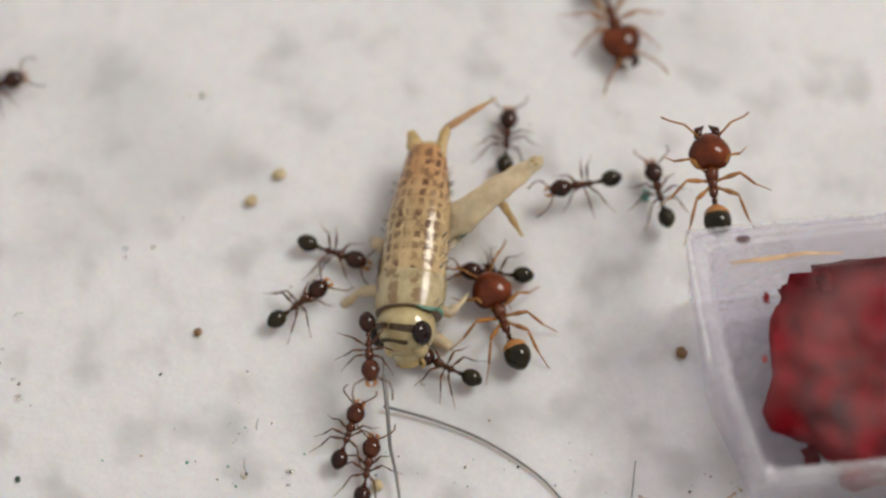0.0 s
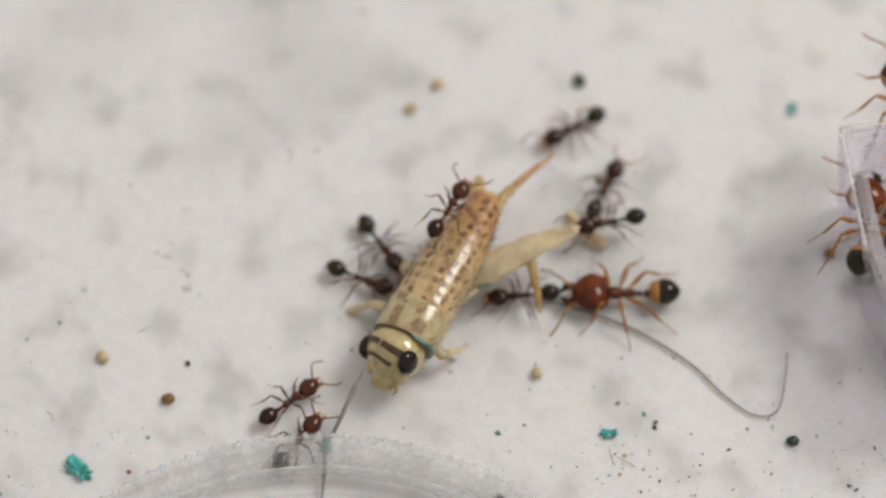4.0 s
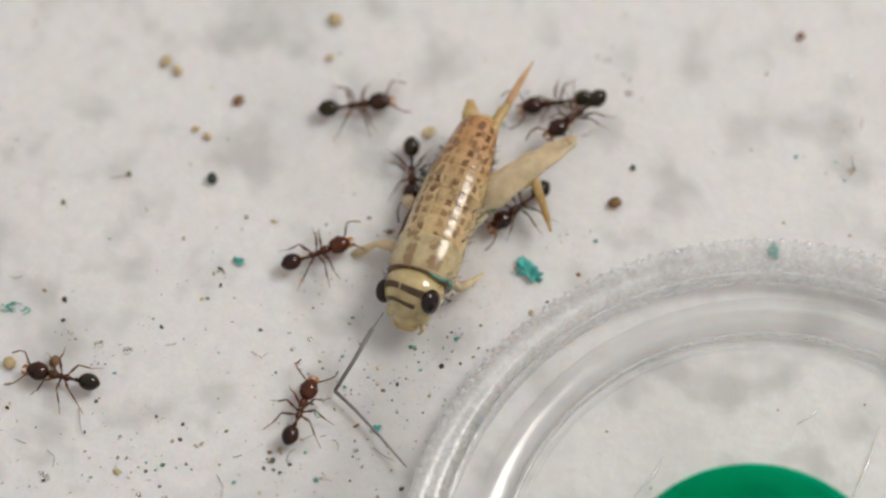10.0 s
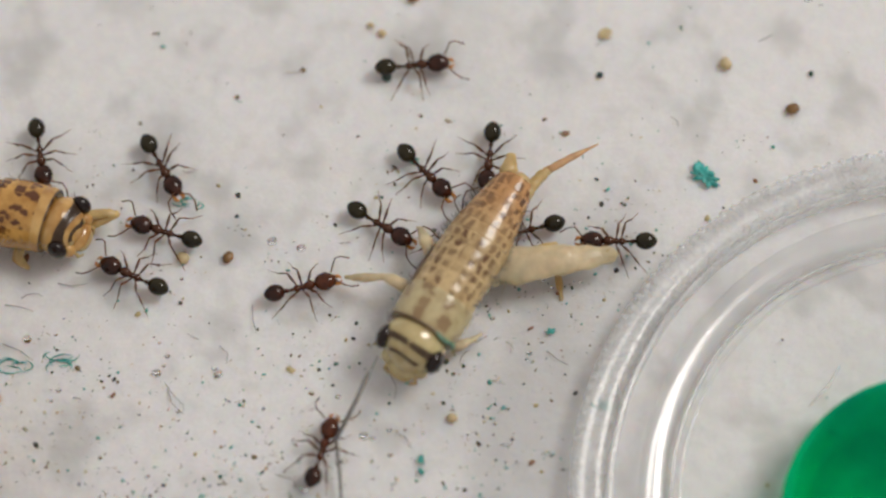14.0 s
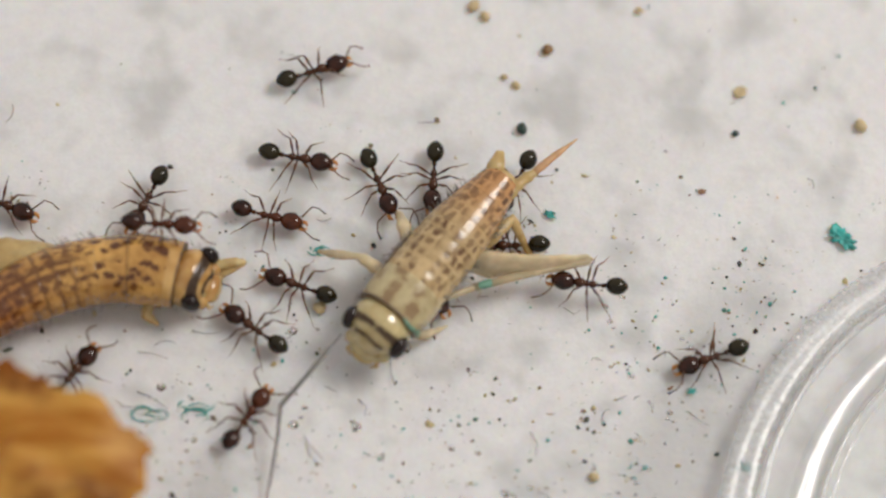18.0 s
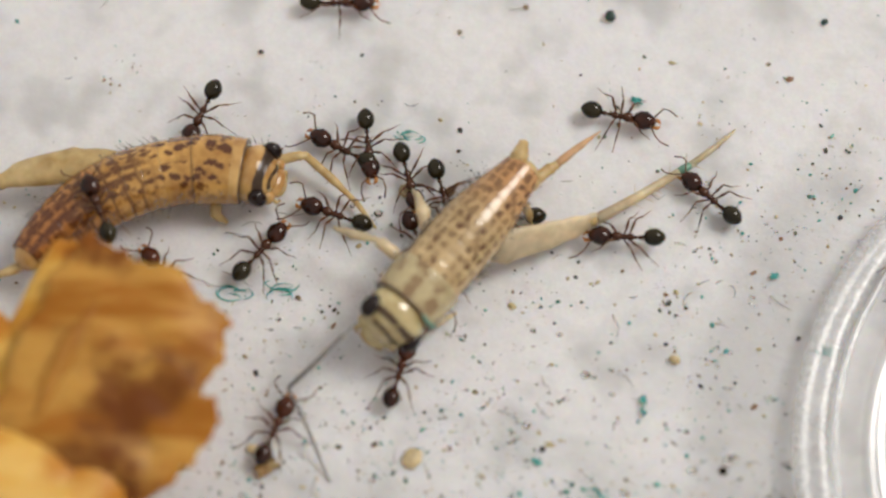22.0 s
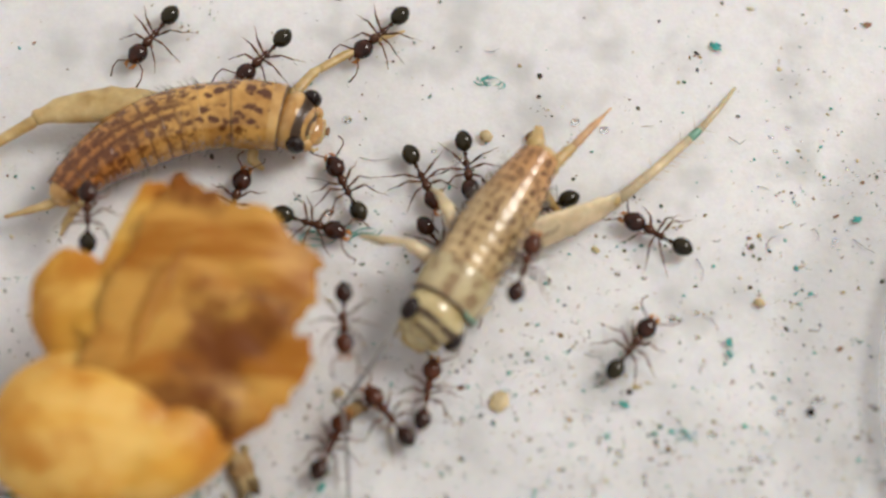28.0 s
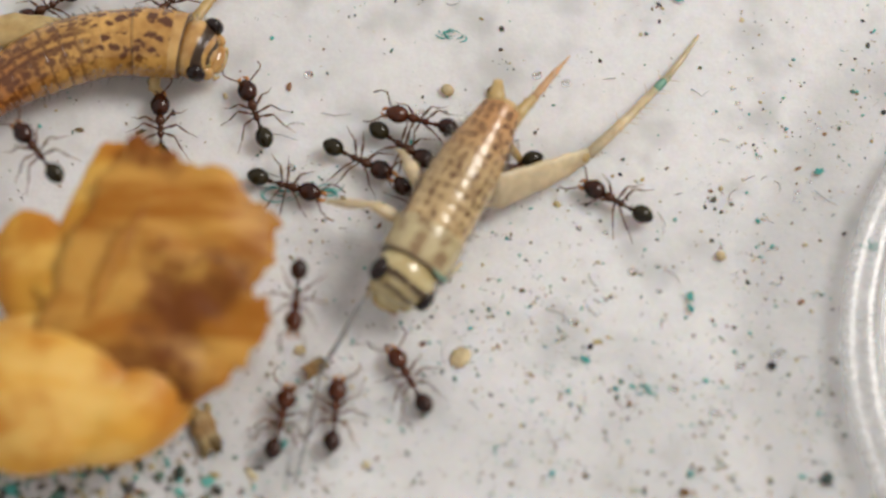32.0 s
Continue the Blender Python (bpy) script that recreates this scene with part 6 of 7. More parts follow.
    crawl('minor', [
        (0, 12.66, 18.09, 0.0, -153), (2.5, 8.28, 14.68, 0.0, -153), (5, 3.79, 13.23, 0.0, -153), (7, -8.77, -3.18, 0.0, -153), (8, -13.33, -2.66, 0.0, -170),
        (9, -16.34, -4.46, 0.0, -151), (10, -20.14, -5.91, 0.0, -173), (11, -26.93, -7.44, 0.0, -162), (11.5, -26.82, -8.39, 0.0, -128), (12, -26.71, -9.34, 0.0, -94),
        (13, -29.46, -13.97, 0.0, -78), (14.5, -31.56, -11.87, 0.0, -112), (16, -33.66, -9.76, 0.0, -146), (17, -33.27, -10.09, 1.0, -162), (18, -35.86, -11.74, 0.6, -118),
        (18.5, -37.19, -11.69, 0.2, -164), (19, -38.64, -11.21, 0.2, -208), (19.5, -40.66, -11.08, 0.2, -200), (20, -40.93, -12.28, 0.2, -195), (20.4, -40.84, -12.02, 0.2, -150),
        (20.7, -41.13, -11.57, 0.2, -100), (21, -41.39, -11.08, 0.5, -63), (22, -35.18, -13.72, 0.0, -12), (23, -35.69, -13.77, 0.0, -61), (24, -35.65, -15.01, 0.0, -73),
        (24.5, -34.25, -13.70, 0.0, -42), (25, -32.85, -12.39, 0.0, -11), (28, -23.37, -4.80, 0.0, -11), (32, -21.95, -7.40, 0.0, -11)])
    crawl('minor', [
        (0, -4.27, -13.06, 0.0, -108), (1, -6.74, -8.53, 0.0, -109), (2, -9.19, -15.08, 0.0, -107), (5, -21.09, -24.13, 0.0, -107), (7.5, -28.17, -25.44, 0.0, -107),
        (10, -37.38, -30.17, 0.0, -107), (13, -43.83, -36.11, 0.0, -107), (16, -45.28, -34.05, 0.0, -107), (19, -51.89, -32.71, 0.0, -107), (22, -53.17, -37.31, 0.0, -107),
        (25, -53.95, -39.01, 0.0, -107), (28, -56.69, -39.70, 0.0, -107), (32, -55.15, -41.38, 0.0, -107)])
    crawl('minor', [
        (0, 1.57, -5.42, 0.0, 150), (1, 0.62, -6.57, 0.0, 150), (2, -2.79, -9.60, 0.0, 178), (3, -3.50, -13.71, 0.0, 218), (4, -4.20, -17.81, 0.0, 258),
        (5, -4.91, -21.91, 0.0, 298), (7.5, -14.23, -28.63, 0.0, 298), (10, -23.54, -33.10, 0.0, 298), (13, -30.19, -38.83, 0.0, 298), (16, -31.53, -36.60, 0.0, 298),
        (19, -38.19, -34.87, 0.0, 298), (22, -39.50, -39.36, 0.0, 298), (25, -40.44, -41.23, 0.0, 298), (28, -43.20, -41.82, 0.0, 298), (32, -41.65, -43.58, 0.0, 298)])
    crawl('minor', [
        (0, -11.98, -15.65, 0.0, 78), (2.5, -15.30, -19.17, 0.0, 78), (5, -22.19, -22.81, 0.0, 78), (6, -25.05, -22.54, 0.0, 78), (6.8, -25.32, -16.26, 0.0, 78),
        (7, -24.89, -12.76, 0.0, 78), (8, -27.98, -13.45, 0.0, 127), (8.333, -29.53, -16.27, 0.0, 179), (8.667, -31.07, -19.09, 0.0, 231), (9, -32.62, -21.91, 0.0, 283),
        (10, -39.69, -32.48, 0.0, 283), (13, -46.09, -38.38, 0.0, 283), (16, -47.54, -36.37, 0.0, 283), (19, -54.04, -35.09, 0.0, 283), (22, -55.30, -39.66, 0.0, 283),
        (25, -56.11, -41.32, 0.0, 283), (28, -58.83, -42.01, 0.0, 283), (32, -57.30, -43.67, 0.0, 283)])
    crawl('minor', [
        (0, -25.03, 3.49, 0.0, -10), (2.5, -29.16, 0.14, 0.0, -10), (5, -33.92, -12.05, 0.0, -10), (7, -38.81, -12.55, 0.0, -10), (7.6, -30.66, -10.02, 0.0, -10),
        (8, -29.17, -8.47, 0.0, -10), (8.5, -29.01, -9.13, 0.0, -44), (9, -28.84, -9.78, 0.0, -79), (9.5, -29.01, -7.73, 0.0, -37), (10, -29.18, -5.68, 0.0, 6),
        (11, -33.47, -10.15, 0.0, -28), (12, -33.19, -9.09, 0.0, -17), (13, -33.20, -10.52, 0.0, -40), (14, -34.39, -8.50, 0.0, 4), (15, -35.57, -6.48, 0.0, 47),
        (16, -36.76, -4.46, 0.0, 90), (16.5, -40.38, -6.81, 0.0, 10), (17, -42.79, -11.93, 0.0, -43), (18, -39.66, -16.07, 0.0, -63), (19, -41.81, -16.59, 0.0, -83),
        (20, -42.72, -17.58, 0.0, -103), (21, -43.20, -18.69, 0.0, -103), (22, -42.31, -21.06, 0.0, -103), (23, -42.06, -21.69, 0.0, -103), (24, -42.17, -22.08, 0.0, -103),
        (25, -43.34, -22.28, 0.0, -103), (28, -44.56, -23.41, 0.0, -103), (29, -43.85, -24.78, 0.0, -103), (30, -43.45, -25.02, 0.0, -103), (31, -43.82, -24.78, 0.0, -103),
        (32, -44.29, -23.42, 0.0, -103)])
    crawl('minor', [
        (0, -24.97, -4.56, 0.0, 165), (2.5, -28.82, -8.04, 0.0, 165), (5, -34.92, -11.72, 0.0, 165), (7.5, -42.57, -13.14, 0.0, 165), (10, -41.84, -18.11, 0.0, 165),
        (10.333, -39.82, -16.87, 0.0, 119), (10.667, -37.81, -15.62, 0.0, 74), (11, -35.79, -14.38, 0.0, 29), (12, -37.62, -15.98, 0.0, -9), (13, -35.54, -16.13, 0.0, -27),
        (16, -38.37, -13.08, 0.0, -40), (17, -40.55, -11.03, 0.0, -55), (18, -41.72, -11.52, 0.0, -68), (19, -41.66, -11.30, 0.0, -62), (20, -41.98, -14.14, 0.0, -74),
        (21, -42.15, -14.77, 0.0, -65), (22, -42.56, -17.43, 0.0, -73), (23, -42.62, -17.40, 0.0, -75), (24, -43.01, -17.62, 0.0, -69), (25, -43.96, -18.02, 0.0, -66),
        (28, -45.01, -18.75, 0.0, -82), (29, -44.55, -20.46, 0.0, -69), (30, -44.61, -20.93, 0.0, -58), (31, -45.03, -20.90, 0.0, -50), (32, -46.15, -19.87, 0.0, -34)])
    crawl('minor', [
        (0, -9.51, 19.70, 0.0, 40), (2.5, -13.91, 16.51, 0.0, 40), (5, -19.12, 14.03, 0.0, 40), (7.5, -27.48, 12.18, 0.0, 40), (10, -37.38, 6.18, 0.0, 40),
        (11, -36.34, -8.04, 0.0, 40), (11.333, -37.35, -9.06, 0.0, -10), (11.667, -38.35, -10.08, 0.0, -59), (12, -39.35, -11.10, 0.0, -108), (13, -42.90, -13.28, 0.0, -87),
        (16, -46.39, -10.65, 0.0, -37), (17, -45.27, -9.22, 0.0, -48), (18, -45.28, -10.44, 0.0, -12), (19, -46.06, -10.23, 0.0, -14), (20, -47.38, -12.79, 0.0, -49),
        (21, -46.85, -13.48, 0.0, -70), (22, -45.82, -15.20, 0.0, -83), (23, -47.38, -17.70, 0.0, -53), (23.5, -48.02, -19.17, 0.0, -26), (24, -48.66, -20.63, 0.0, 2),
        (25, -49.85, -21.43, 0.0, 1), (28, -51.61, -21.45, 0.0, -18), (29, -50.58, -22.59, 0.0, -22), (30, -50.08, -23.31, 0.0, -13), (31, -50.47, -23.12, 0.0, -15),
        (32, -51.04, -21.70, 0.0, -17)])
    crawl('minor', [
        (0, -23.77, -0.67, 0.0, 165), (2.5, -27.73, -4.09, 0.0, 165), (5, -33.70, -7.70, 0.0, 165), (7.5, -41.45, -9.14, 0.0, 165), (10, -50.81, -14.44, 0.0, 165),
        (11, -45.32, -16.16, 0.0, 165), (12, -45.00, -16.20, 0.0, 161), (13, -44.86, -16.12, 0.0, 162), (16, -44.98, -16.45, 0.0, 161), (17, -44.95, -16.51, 0.0, 163),
        (18, -44.99, -16.38, 0.0, 160), (19, -45.25, -16.36, 0.0, 163), (20, -45.49, -16.05, 0.0, 160), (21, -46.16, -15.94, 0.0, 158), (22, -46.83, -15.52, 0.0, 153),
        (22.5, -47.10, -14.38, 0.0, 184), (23, -47.37, -13.23, 0.0, 214), (24, -47.47, -13.21, 0.0, 209), (25, -47.94, -13.20, 0.0, 224), (28, -48.72, -12.59, 0.0, 226),
        (29, -50.08, -11.95, 0.0, 234), (30, -50.39, -11.21, 0.0, 229), (31, -50.49, -10.38, 0.0, 229), (32, -51.23, -10.71, 0.0, 229)])
    crawl('minor', [
        (0, -23.76, -3.34, 0.0, 160), (2.5, -27.63, -6.79, 0.0, 160), (5, -33.72, -10.43, 0.0, 160), (7.5, -41.39, -11.86, 0.0, 160), (10, -50.70, -17.08, 0.0, 160),
        (11, -46.67, -18.30, 0.0, 160), (12, -46.21, -18.36, 0.0, 153), (13, -46.17, -18.17, 0.0, 154), (16, -46.56, -18.33, 0.0, 154), (17, -46.79, -18.62, 0.0, 142),
        (18, -46.84, -18.35, 0.0, 144), (19, -46.70, -18.49, 0.0, 141), (20, -46.80, -17.94, 0.0, 145), (21, -47.03, -17.99, 0.0, 153), (22, -47.03, -18.52, 0.0, 161),
        (23, -47.34, -18.56, 0.0, 153), (24, -47.33, -17.98, 0.0, 161), (25, -48.54, -17.83, 0.0, 157), (28, -50.05, -19.92, 0.0, 117), (29, -50.30, -20.14, 0.0, 124),
        (30, -50.63, -18.91, 0.0, 128), (31, -51.85, -18.75, 0.0, 112), (32, -52.29, -18.53, 0.0, 110)])
    crawl('minor', [
        (0, -22.55, 10.32, 0.0, -125), (2.5, -26.85, 7.08, 0.0, -125), (5, -32.38, 3.70, 0.0, -125), (7.5, -40.46, 2.16, 0.0, -125), (10, -49.99, -3.50, 0.0, -125),
        (12, -47.55, -10.66, 0.0, -125), (13, -48.86, -11.82, 0.0, -74), (16, -51.85, -12.84, 0.4, -108), (17, -51.68, -12.64, 0.4, -115), (18, -51.50, -12.58, 0.4, -115),
        (19, -51.74, -12.74, 0.4, -114), (20, -51.99, -12.78, 0.4, -119), (21, -52.44, -13.18, 0.4, -122), (22, -52.93, -14.04, 0.4, -112), (23, -52.99, -14.09, 0.4, -114),
        (24, -53.10, -13.86, 0.4, -116), (25, -53.46, -13.81, 0.4, -132), (28, -53.69, -13.96, 0.4, -132), (29, -54.31, -14.45, 0.4, -133), (30, -54.47, -14.02, 0.4, -125),
        (31, -55.47, -13.93, 0.4, -138), (32, -56.07, -13.52, 0.4, -128)])
    crawl('minor', [
        (0, -23.76, -4.65, 0.0, 53), (2.5, -27.58, -8.13, 0.0, 53), (5, -33.73, -11.78, 0.0, 53), (7.5, -41.35, -13.20, 0.0, 53), (10, -50.65, -18.39, 0.0, 53),
        (13, -56.79, -24.82, 0.0, 53), (16, -58.20, -22.94, 0.0, 53), (19, -53.22, -20.00, 0.0, 53), (20, -53.25, -22.50, 0.0, 50), (20.4, -54.40, -19.43, 0.0, 42),
        (21, -50.40, -19.59, 0.0, 46), (22, -50.25, -20.27, 0.0, 51), (23, -50.17, -19.76, 0.0, 47), (24, -52.08, -19.93, 0.0, 50), (25, -53.39, -19.69, 0.0, 55),
        (28, -54.80, -20.66, 0.0, 73), (29, -55.75, -19.96, 0.0, 78), (30, -56.27, -19.32, 0.0, 71), (31, -56.09, -20.18, 0.0, 109), (32, -56.28, -19.27, 0.0, 93)])
    crawl('minor', [
        (0, -23.80, 6.17, 0.0, -24), (2.5, -27.99, 2.86, 0.0, -24), (5, -33.66, -0.64, 0.0, -24), (7.5, -41.63, -2.13, 0.0, -24), (10, -51.08, -7.66, 0.0, -24),
        (13, -57.19, -14.48, 0.0, -24), (16, -58.60, -12.58, 0.0, -24), (19, -57.09, -12.83, 0.0, -24), (20, -56.60, -14.01, 0.8, -48), (21, -56.68, -14.77, 1.0, -67),
        (21.25, -56.71, -15.93, 1.4, -22), (21.5, -56.73, -17.09, 1.7, 23), (21.75, -56.76, -18.26, 2.0, 68), (22, -56.79, -19.42, 2.4, 112), (22.5, -57.39, -17.91, 2.0, 141),
        (23, -57.99, -16.41, 1.6, 169), (24, -57.55, -18.97, 2.6, 144), (24.5, -58.55, -19.34, 2.6, 174), (25, -59.56, -19.71, 2.6, 203), (26.5, -60.07, -21.04, 2.5, 148),
        (28, -60.58, -22.36, 2.4, 93), (29, -60.38, -21.62, 2.4, 83), (30, -60.22, -20.48, 2.4, 76), (31, -60.63, -21.55, 2.4, 102), (32, -61.01, -21.32, 2.4, 128)])
    crawl('minor_red', [
        (0, -23.75, -7.25, 0.0, 61), (2.5, -27.49, -10.76, 0.0, 61), (5, -33.74, -14.43, 0.0, 61), (7.5, -41.29, -15.85, 0.0, 61), (10, -50.55, -20.96, 0.0, 61),
        (13, -56.70, -27.31, 0.0, 61), (16, -58.00, -20.00, 2.6, 35), (17, -54.13, -17.75, 2.8, 33), (17.4, -53.03, -16.29, 2.8, 15), (17.8, -51.99, -14.93, 2.5, 4),
        (18, -50.94, -14.54, 2.3, -4), (18.2, -50.36, -14.49, 2.2, -8), (18.6, -50.34, -15.17, 2.5, -35), (19, -49.92, -18.75, 1.4, -108), (19.5, -51.38, -18.98, 0.4, -40),
        (20, -50.29, -18.97, 0.0, 32), (21, -53.25, -19.14, 0.0, 61), (21.5, -53.68, -20.28, 0.0, 95), (22, -54.11, -21.42, 0.0, 130), (22.5, -53.34, -21.75, 0.2, 81),
        (23, -52.57, -22.08, 0.5, 31), (24, -51.65, -24.36, 1.0, 81), (24.5, -50.62, -24.56, 1.0, 112), (25, -49.59, -24.76, 1.0, 142), (26, -49.72, -25.39, 1.5, 186),
        (27, -49.85, -26.02, 2.0, 229), (28, -49.98, -26.65, 2.5, 272), (29, -50.21, -25.80, 2.5, 293), (30, -50.50, -25.29, 2.5, 290), (31, -50.51, -26.57, 2.5, 277),
        (32, -50.26, -27.47, 2.5, 266)])
    crawl('minor_red', [
        (0, -6.05, -14.85, 0.0, 128), (2.5, -9.37, -18.32, 0.0, 128), (5, -16.24, -21.90, 0.0, 128), (7.5, -23.39, -23.20, 0.0, 128), (10, -32.69, -27.92, 0.0, 128),
        (13, -39.23, -33.87, 0.0, 128), (16, -40.65, -31.72, 0.0, 128), (19, -47.40, -30.27, 0.0, 128), (22, -48.71, -34.88, 0.0, 128), (25, -49.48, -36.65, 0.0, 128),
        (28, -48.08, -29.99, 0.0, 128), (29, -48.00, -29.99, 0.0, 124), (29.5, -49.61, -29.85, 0.0, 89), (30, -51.23, -29.71, 0.0, 53), (31, -51.67, -31.04, 0.0, 65),
        (32, -50.95, -32.14, 0.0, 77)])
    crawl('minor_red', [
        (0, 3.27, -16.76, 0.0, 141), (2.5, -0.03, -20.16, 0.0, 141), (5, -6.84, -23.73, 0.0, 141), (7.5, -13.98, -24.94, 0.0, 141), (10, -23.38, -29.51, 0.0, 141),
        (13, -30.05, -35.31, 0.0, 141), (16, -31.38, -33.04, 0.0, 141), (19, -38.20, -31.34, 0.0, 141), (20, -39.46, -30.63, 0.0, 141), (20.3, -40.03, -25.22, 0.0, 141),
        (21, -44.42, -24.02, 0.0, 141), (21.5, -44.32, -24.80, 0.0, 107), (22, -44.22, -25.59, 0.0, 74), (23, -44.39, -26.62, 0.0, 86), (24, -43.98, -26.61, 0.0, 60),
        (25, -43.70, -26.37, 0.0, 69), (28, -46.57, -29.01, 0.0, 80), (29, -45.05, -30.14, 0.0, 117), (30, -45.01, -30.46, 0.0, 112), (31, -44.10, -29.78, 0.0, 100),
        (32, -45.65, -30.30, 0.0, 120)])
    crawl('minor_red', [
        (0, 25.44, -2.90, 0.0, -131), (2.5, 21.34, -6.27, 0.0, -131), (5, 16.59, -8.79, 0.0, -131), (7.5, 8.28, -10.26, 0.0, -131), (10, -1.98, -15.08, 0.0, -131),
        (13, -8.98, -20.99, 0.0, -131), (16, -9.76, -18.05, 0.0, -131), (19, -17.80, -16.08, 0.0, -131), (20, -30.75, -22.97, 1.0, -131), (20.333, -30.18, -23.11, 0.7, -182),
        (20.667, -29.61, -23.25, 0.3, -232), (21, -29.03, -23.39, 0.0, -282), (22, -17.59, -28.31, 0.0, -282), (25, -18.04, -30.36, 0.0, -282), (28, -21.27, -30.94, 0.0, -282),
        (32, -19.78, -32.97, 0.0, -282)])
    crawl('minor', [
        (0, 25.05, -5.55, 0.0, 165), (2.5, 21.04, -8.90, 0.0, 165), (5, 16.09, -11.61, 0.0, 165), (7.5, 7.91, -13.00, 0.0, 165), (10, -2.26, -17.72, 0.0, 165),
        (13, -9.24, -23.56, 0.0, 165), (16, -10.03, -20.68, 0.0, 165), (19, -17.95, -18.67, 0.0, 165), (20, -20.82, -18.89, 0.0, 165), (21, -29.84, -19.47, 0.0, 165),
        (22, -31.21, -17.51, 0.0, 138), (22.5, -31.38, -18.37, 0.0, 166), (23, -31.55, -19.23, 0.0, 195), (24, -30.69, -23.78, 0.0, 225), (24.5, -33.67, -27.76, 0.0, 189),
        (25, -36.65, -31.75, 0.0, 153), (26.5, -37.43, -29.32, 0.0, 104), (28, -38.21, -26.90, 0.0, 54), (29, -25.01, -26.03, 0.0, 46), (32, -18.17, -25.64, 0.0, 46)])
    crawl('minor', [
        (0, 29.55, -0.47, 0.0, -164), (2.5, 25.27, -3.87, 0.0, -164), (5, 21.05, -6.09, 0.0, -164), (7.5, 12.45, -7.67, 0.0, -164), (10, 1.99, -12.56, 0.0, -164),
        (13, -5.08, -18.48, 0.0, -164), (16, -5.70, -15.38, 0.0, -164), (19, -14.00, -13.38, 0.0, -164), (22, -21.80, -20.89, 0.0, -164), (23, -27.69, -20.66, 0.0, -146),
        (24, -31.63, -31.00, 0.0, -98), (25, -32.41, -37.70, 0.0, -98), (28, -35.30, -38.26, 0.0, -98), (32, -33.74, -40.10, 0.0, -98)])
    crawl('minor', [
        (0, 21.98, 18.93, 0.0, -33), (2.5, 17.41, 15.45, 0.0, -33), (5, 13.68, 14.53, 0.0, -33), (7.5, 4.57, 12.24, 0.0, -33), (10, -6.19, 6.37, 0.0, -33),
        (13, -13.34, -0.28, 0.0, -33), (16, -14.21, 3.06, 0.0, -33), (19, -22.96, 4.64, 0.0, -33), (22, -24.98, -0.81, 0.0, -33), (23, -25.46, -16.90, 0.0, -33),
        (23.333, -27.76, -15.14, 0.0, 21), (23.667, -30.06, -13.38, 0.0, 74), (24, -32.36, -11.63, 0.0, 128), (25, -44.55, -10.30, 0.0, 164), (28, -50.75, -3.82, 0.0, 164),
        (32, -49.02, -6.19, 0.0, 164)])
    crawl('minor_red', [
        (0, 5.62, -16.93, 0.0, -126), (2.5, 2.30, -20.31, 0.0, -126), (5, -4.45, -23.88, 0.0, -126), (7.5, -11.62, -25.06, 0.0, -126), (10, -21.05, -29.60, 0.0, -126),
        (13, -27.75, -35.38, 0.0, -126), (16, -29.04, -33.07, 0.0, -126), (19, -35.91, -31.31, 0.0, -126), (22, -37.27, -35.84, 0.0, -126), (23, -41.30, -24.39, 0.0, -126),
        (23.333, -43.12, -23.80, 0.1, -79), (23.667, -44.95, -23.20, 0.2, -31), (24, -46.77, -22.60, 0.3, 16), (25, -52.50, -1.55, 0.0, 16), (28, -55.78, -2.48, 0.0, 16),
        (32, -53.99, -4.83, 0.0, 16)])
    crawl('minor_red', [
        (0, 7.97, -17.10, 0.0, 72), (2.5, 4.62, -20.46, 0.0, 72), (5, -2.05, -24.02, 0.0, 72), (7.5, -9.25, -25.18, 0.0, 72), (10, -18.72, -29.69, 0.0, 72),
        (13, -25.45, -35.44, 0.0, 72), (16, -26.70, -33.09, 0.0, 72), (19, -33.61, -31.27, 0.0, 72), (22, -34.99, -35.80, 0.0, 72), (25, -35.83, -37.72, 0.0, 72),
        (28, -42.71, -24.60, 3.0, 72), (29, -41.54, -22.16, 4.6, 79), (30, -39.46, -21.37, 4.2, 66), (31, -41.26, -22.65, 4.6, 89), (31.5, -43.25, -20.82, 2.5, 127),
        (32, -45.24, -18.99, 0.5, 165)])
    crawl('minor', [
        (0, 27.07, -0.29, 0.0, -167), (2.5, 22.86, -3.69, 0.0, -167), (5, 18.41, -5.97, 0.0, -167), (7.5, 9.92, -7.54, 0.0, -167), (10, -0.46, -12.46, 0.0, -167),
        (13, -7.51, -18.42, 0.0, -167), (16, -8.23, -15.37, 0.0, -167), (17, -23.15, -15.91, 0.0, -167), (18, -27.64, -19.41, 0.0, -159), (19, -45.14, -28.15, 0.0, -172),
        (22, -48.57, -38.38, 0.0, -172), (25, -49.43, -40.14, 0.0, -172), (28, -52.17, -40.79, 0.0, -172), (32, -50.62, -42.50, 0.0, -172)])
    crawl('minor', [
        (0, 14.12, 19.51, 0.0, 33), (2.5, 9.68, 16.09, 0.0, 33), (5, 5.37, 14.82, 0.0, 33), (7.5, -3.45, 12.62, 0.0, 33), (10, -13.97, 6.70, 0.0, 33),
        (11, -14.95, -3.52, 0.0, 33), (13, -10.78, -0.34, 0.0, 33), (16, -11.57, 3.08, 0.0, 33), (19, -20.41, 4.69, 0.0, 33), (22, -22.48, -0.77, 0.0, 33),
        (25, -22.21, -2.41, 0.0, 33), (28, -25.80, -3.42, 0.0, 33), (32, -24.35, -6.04, 0.0, 33)])
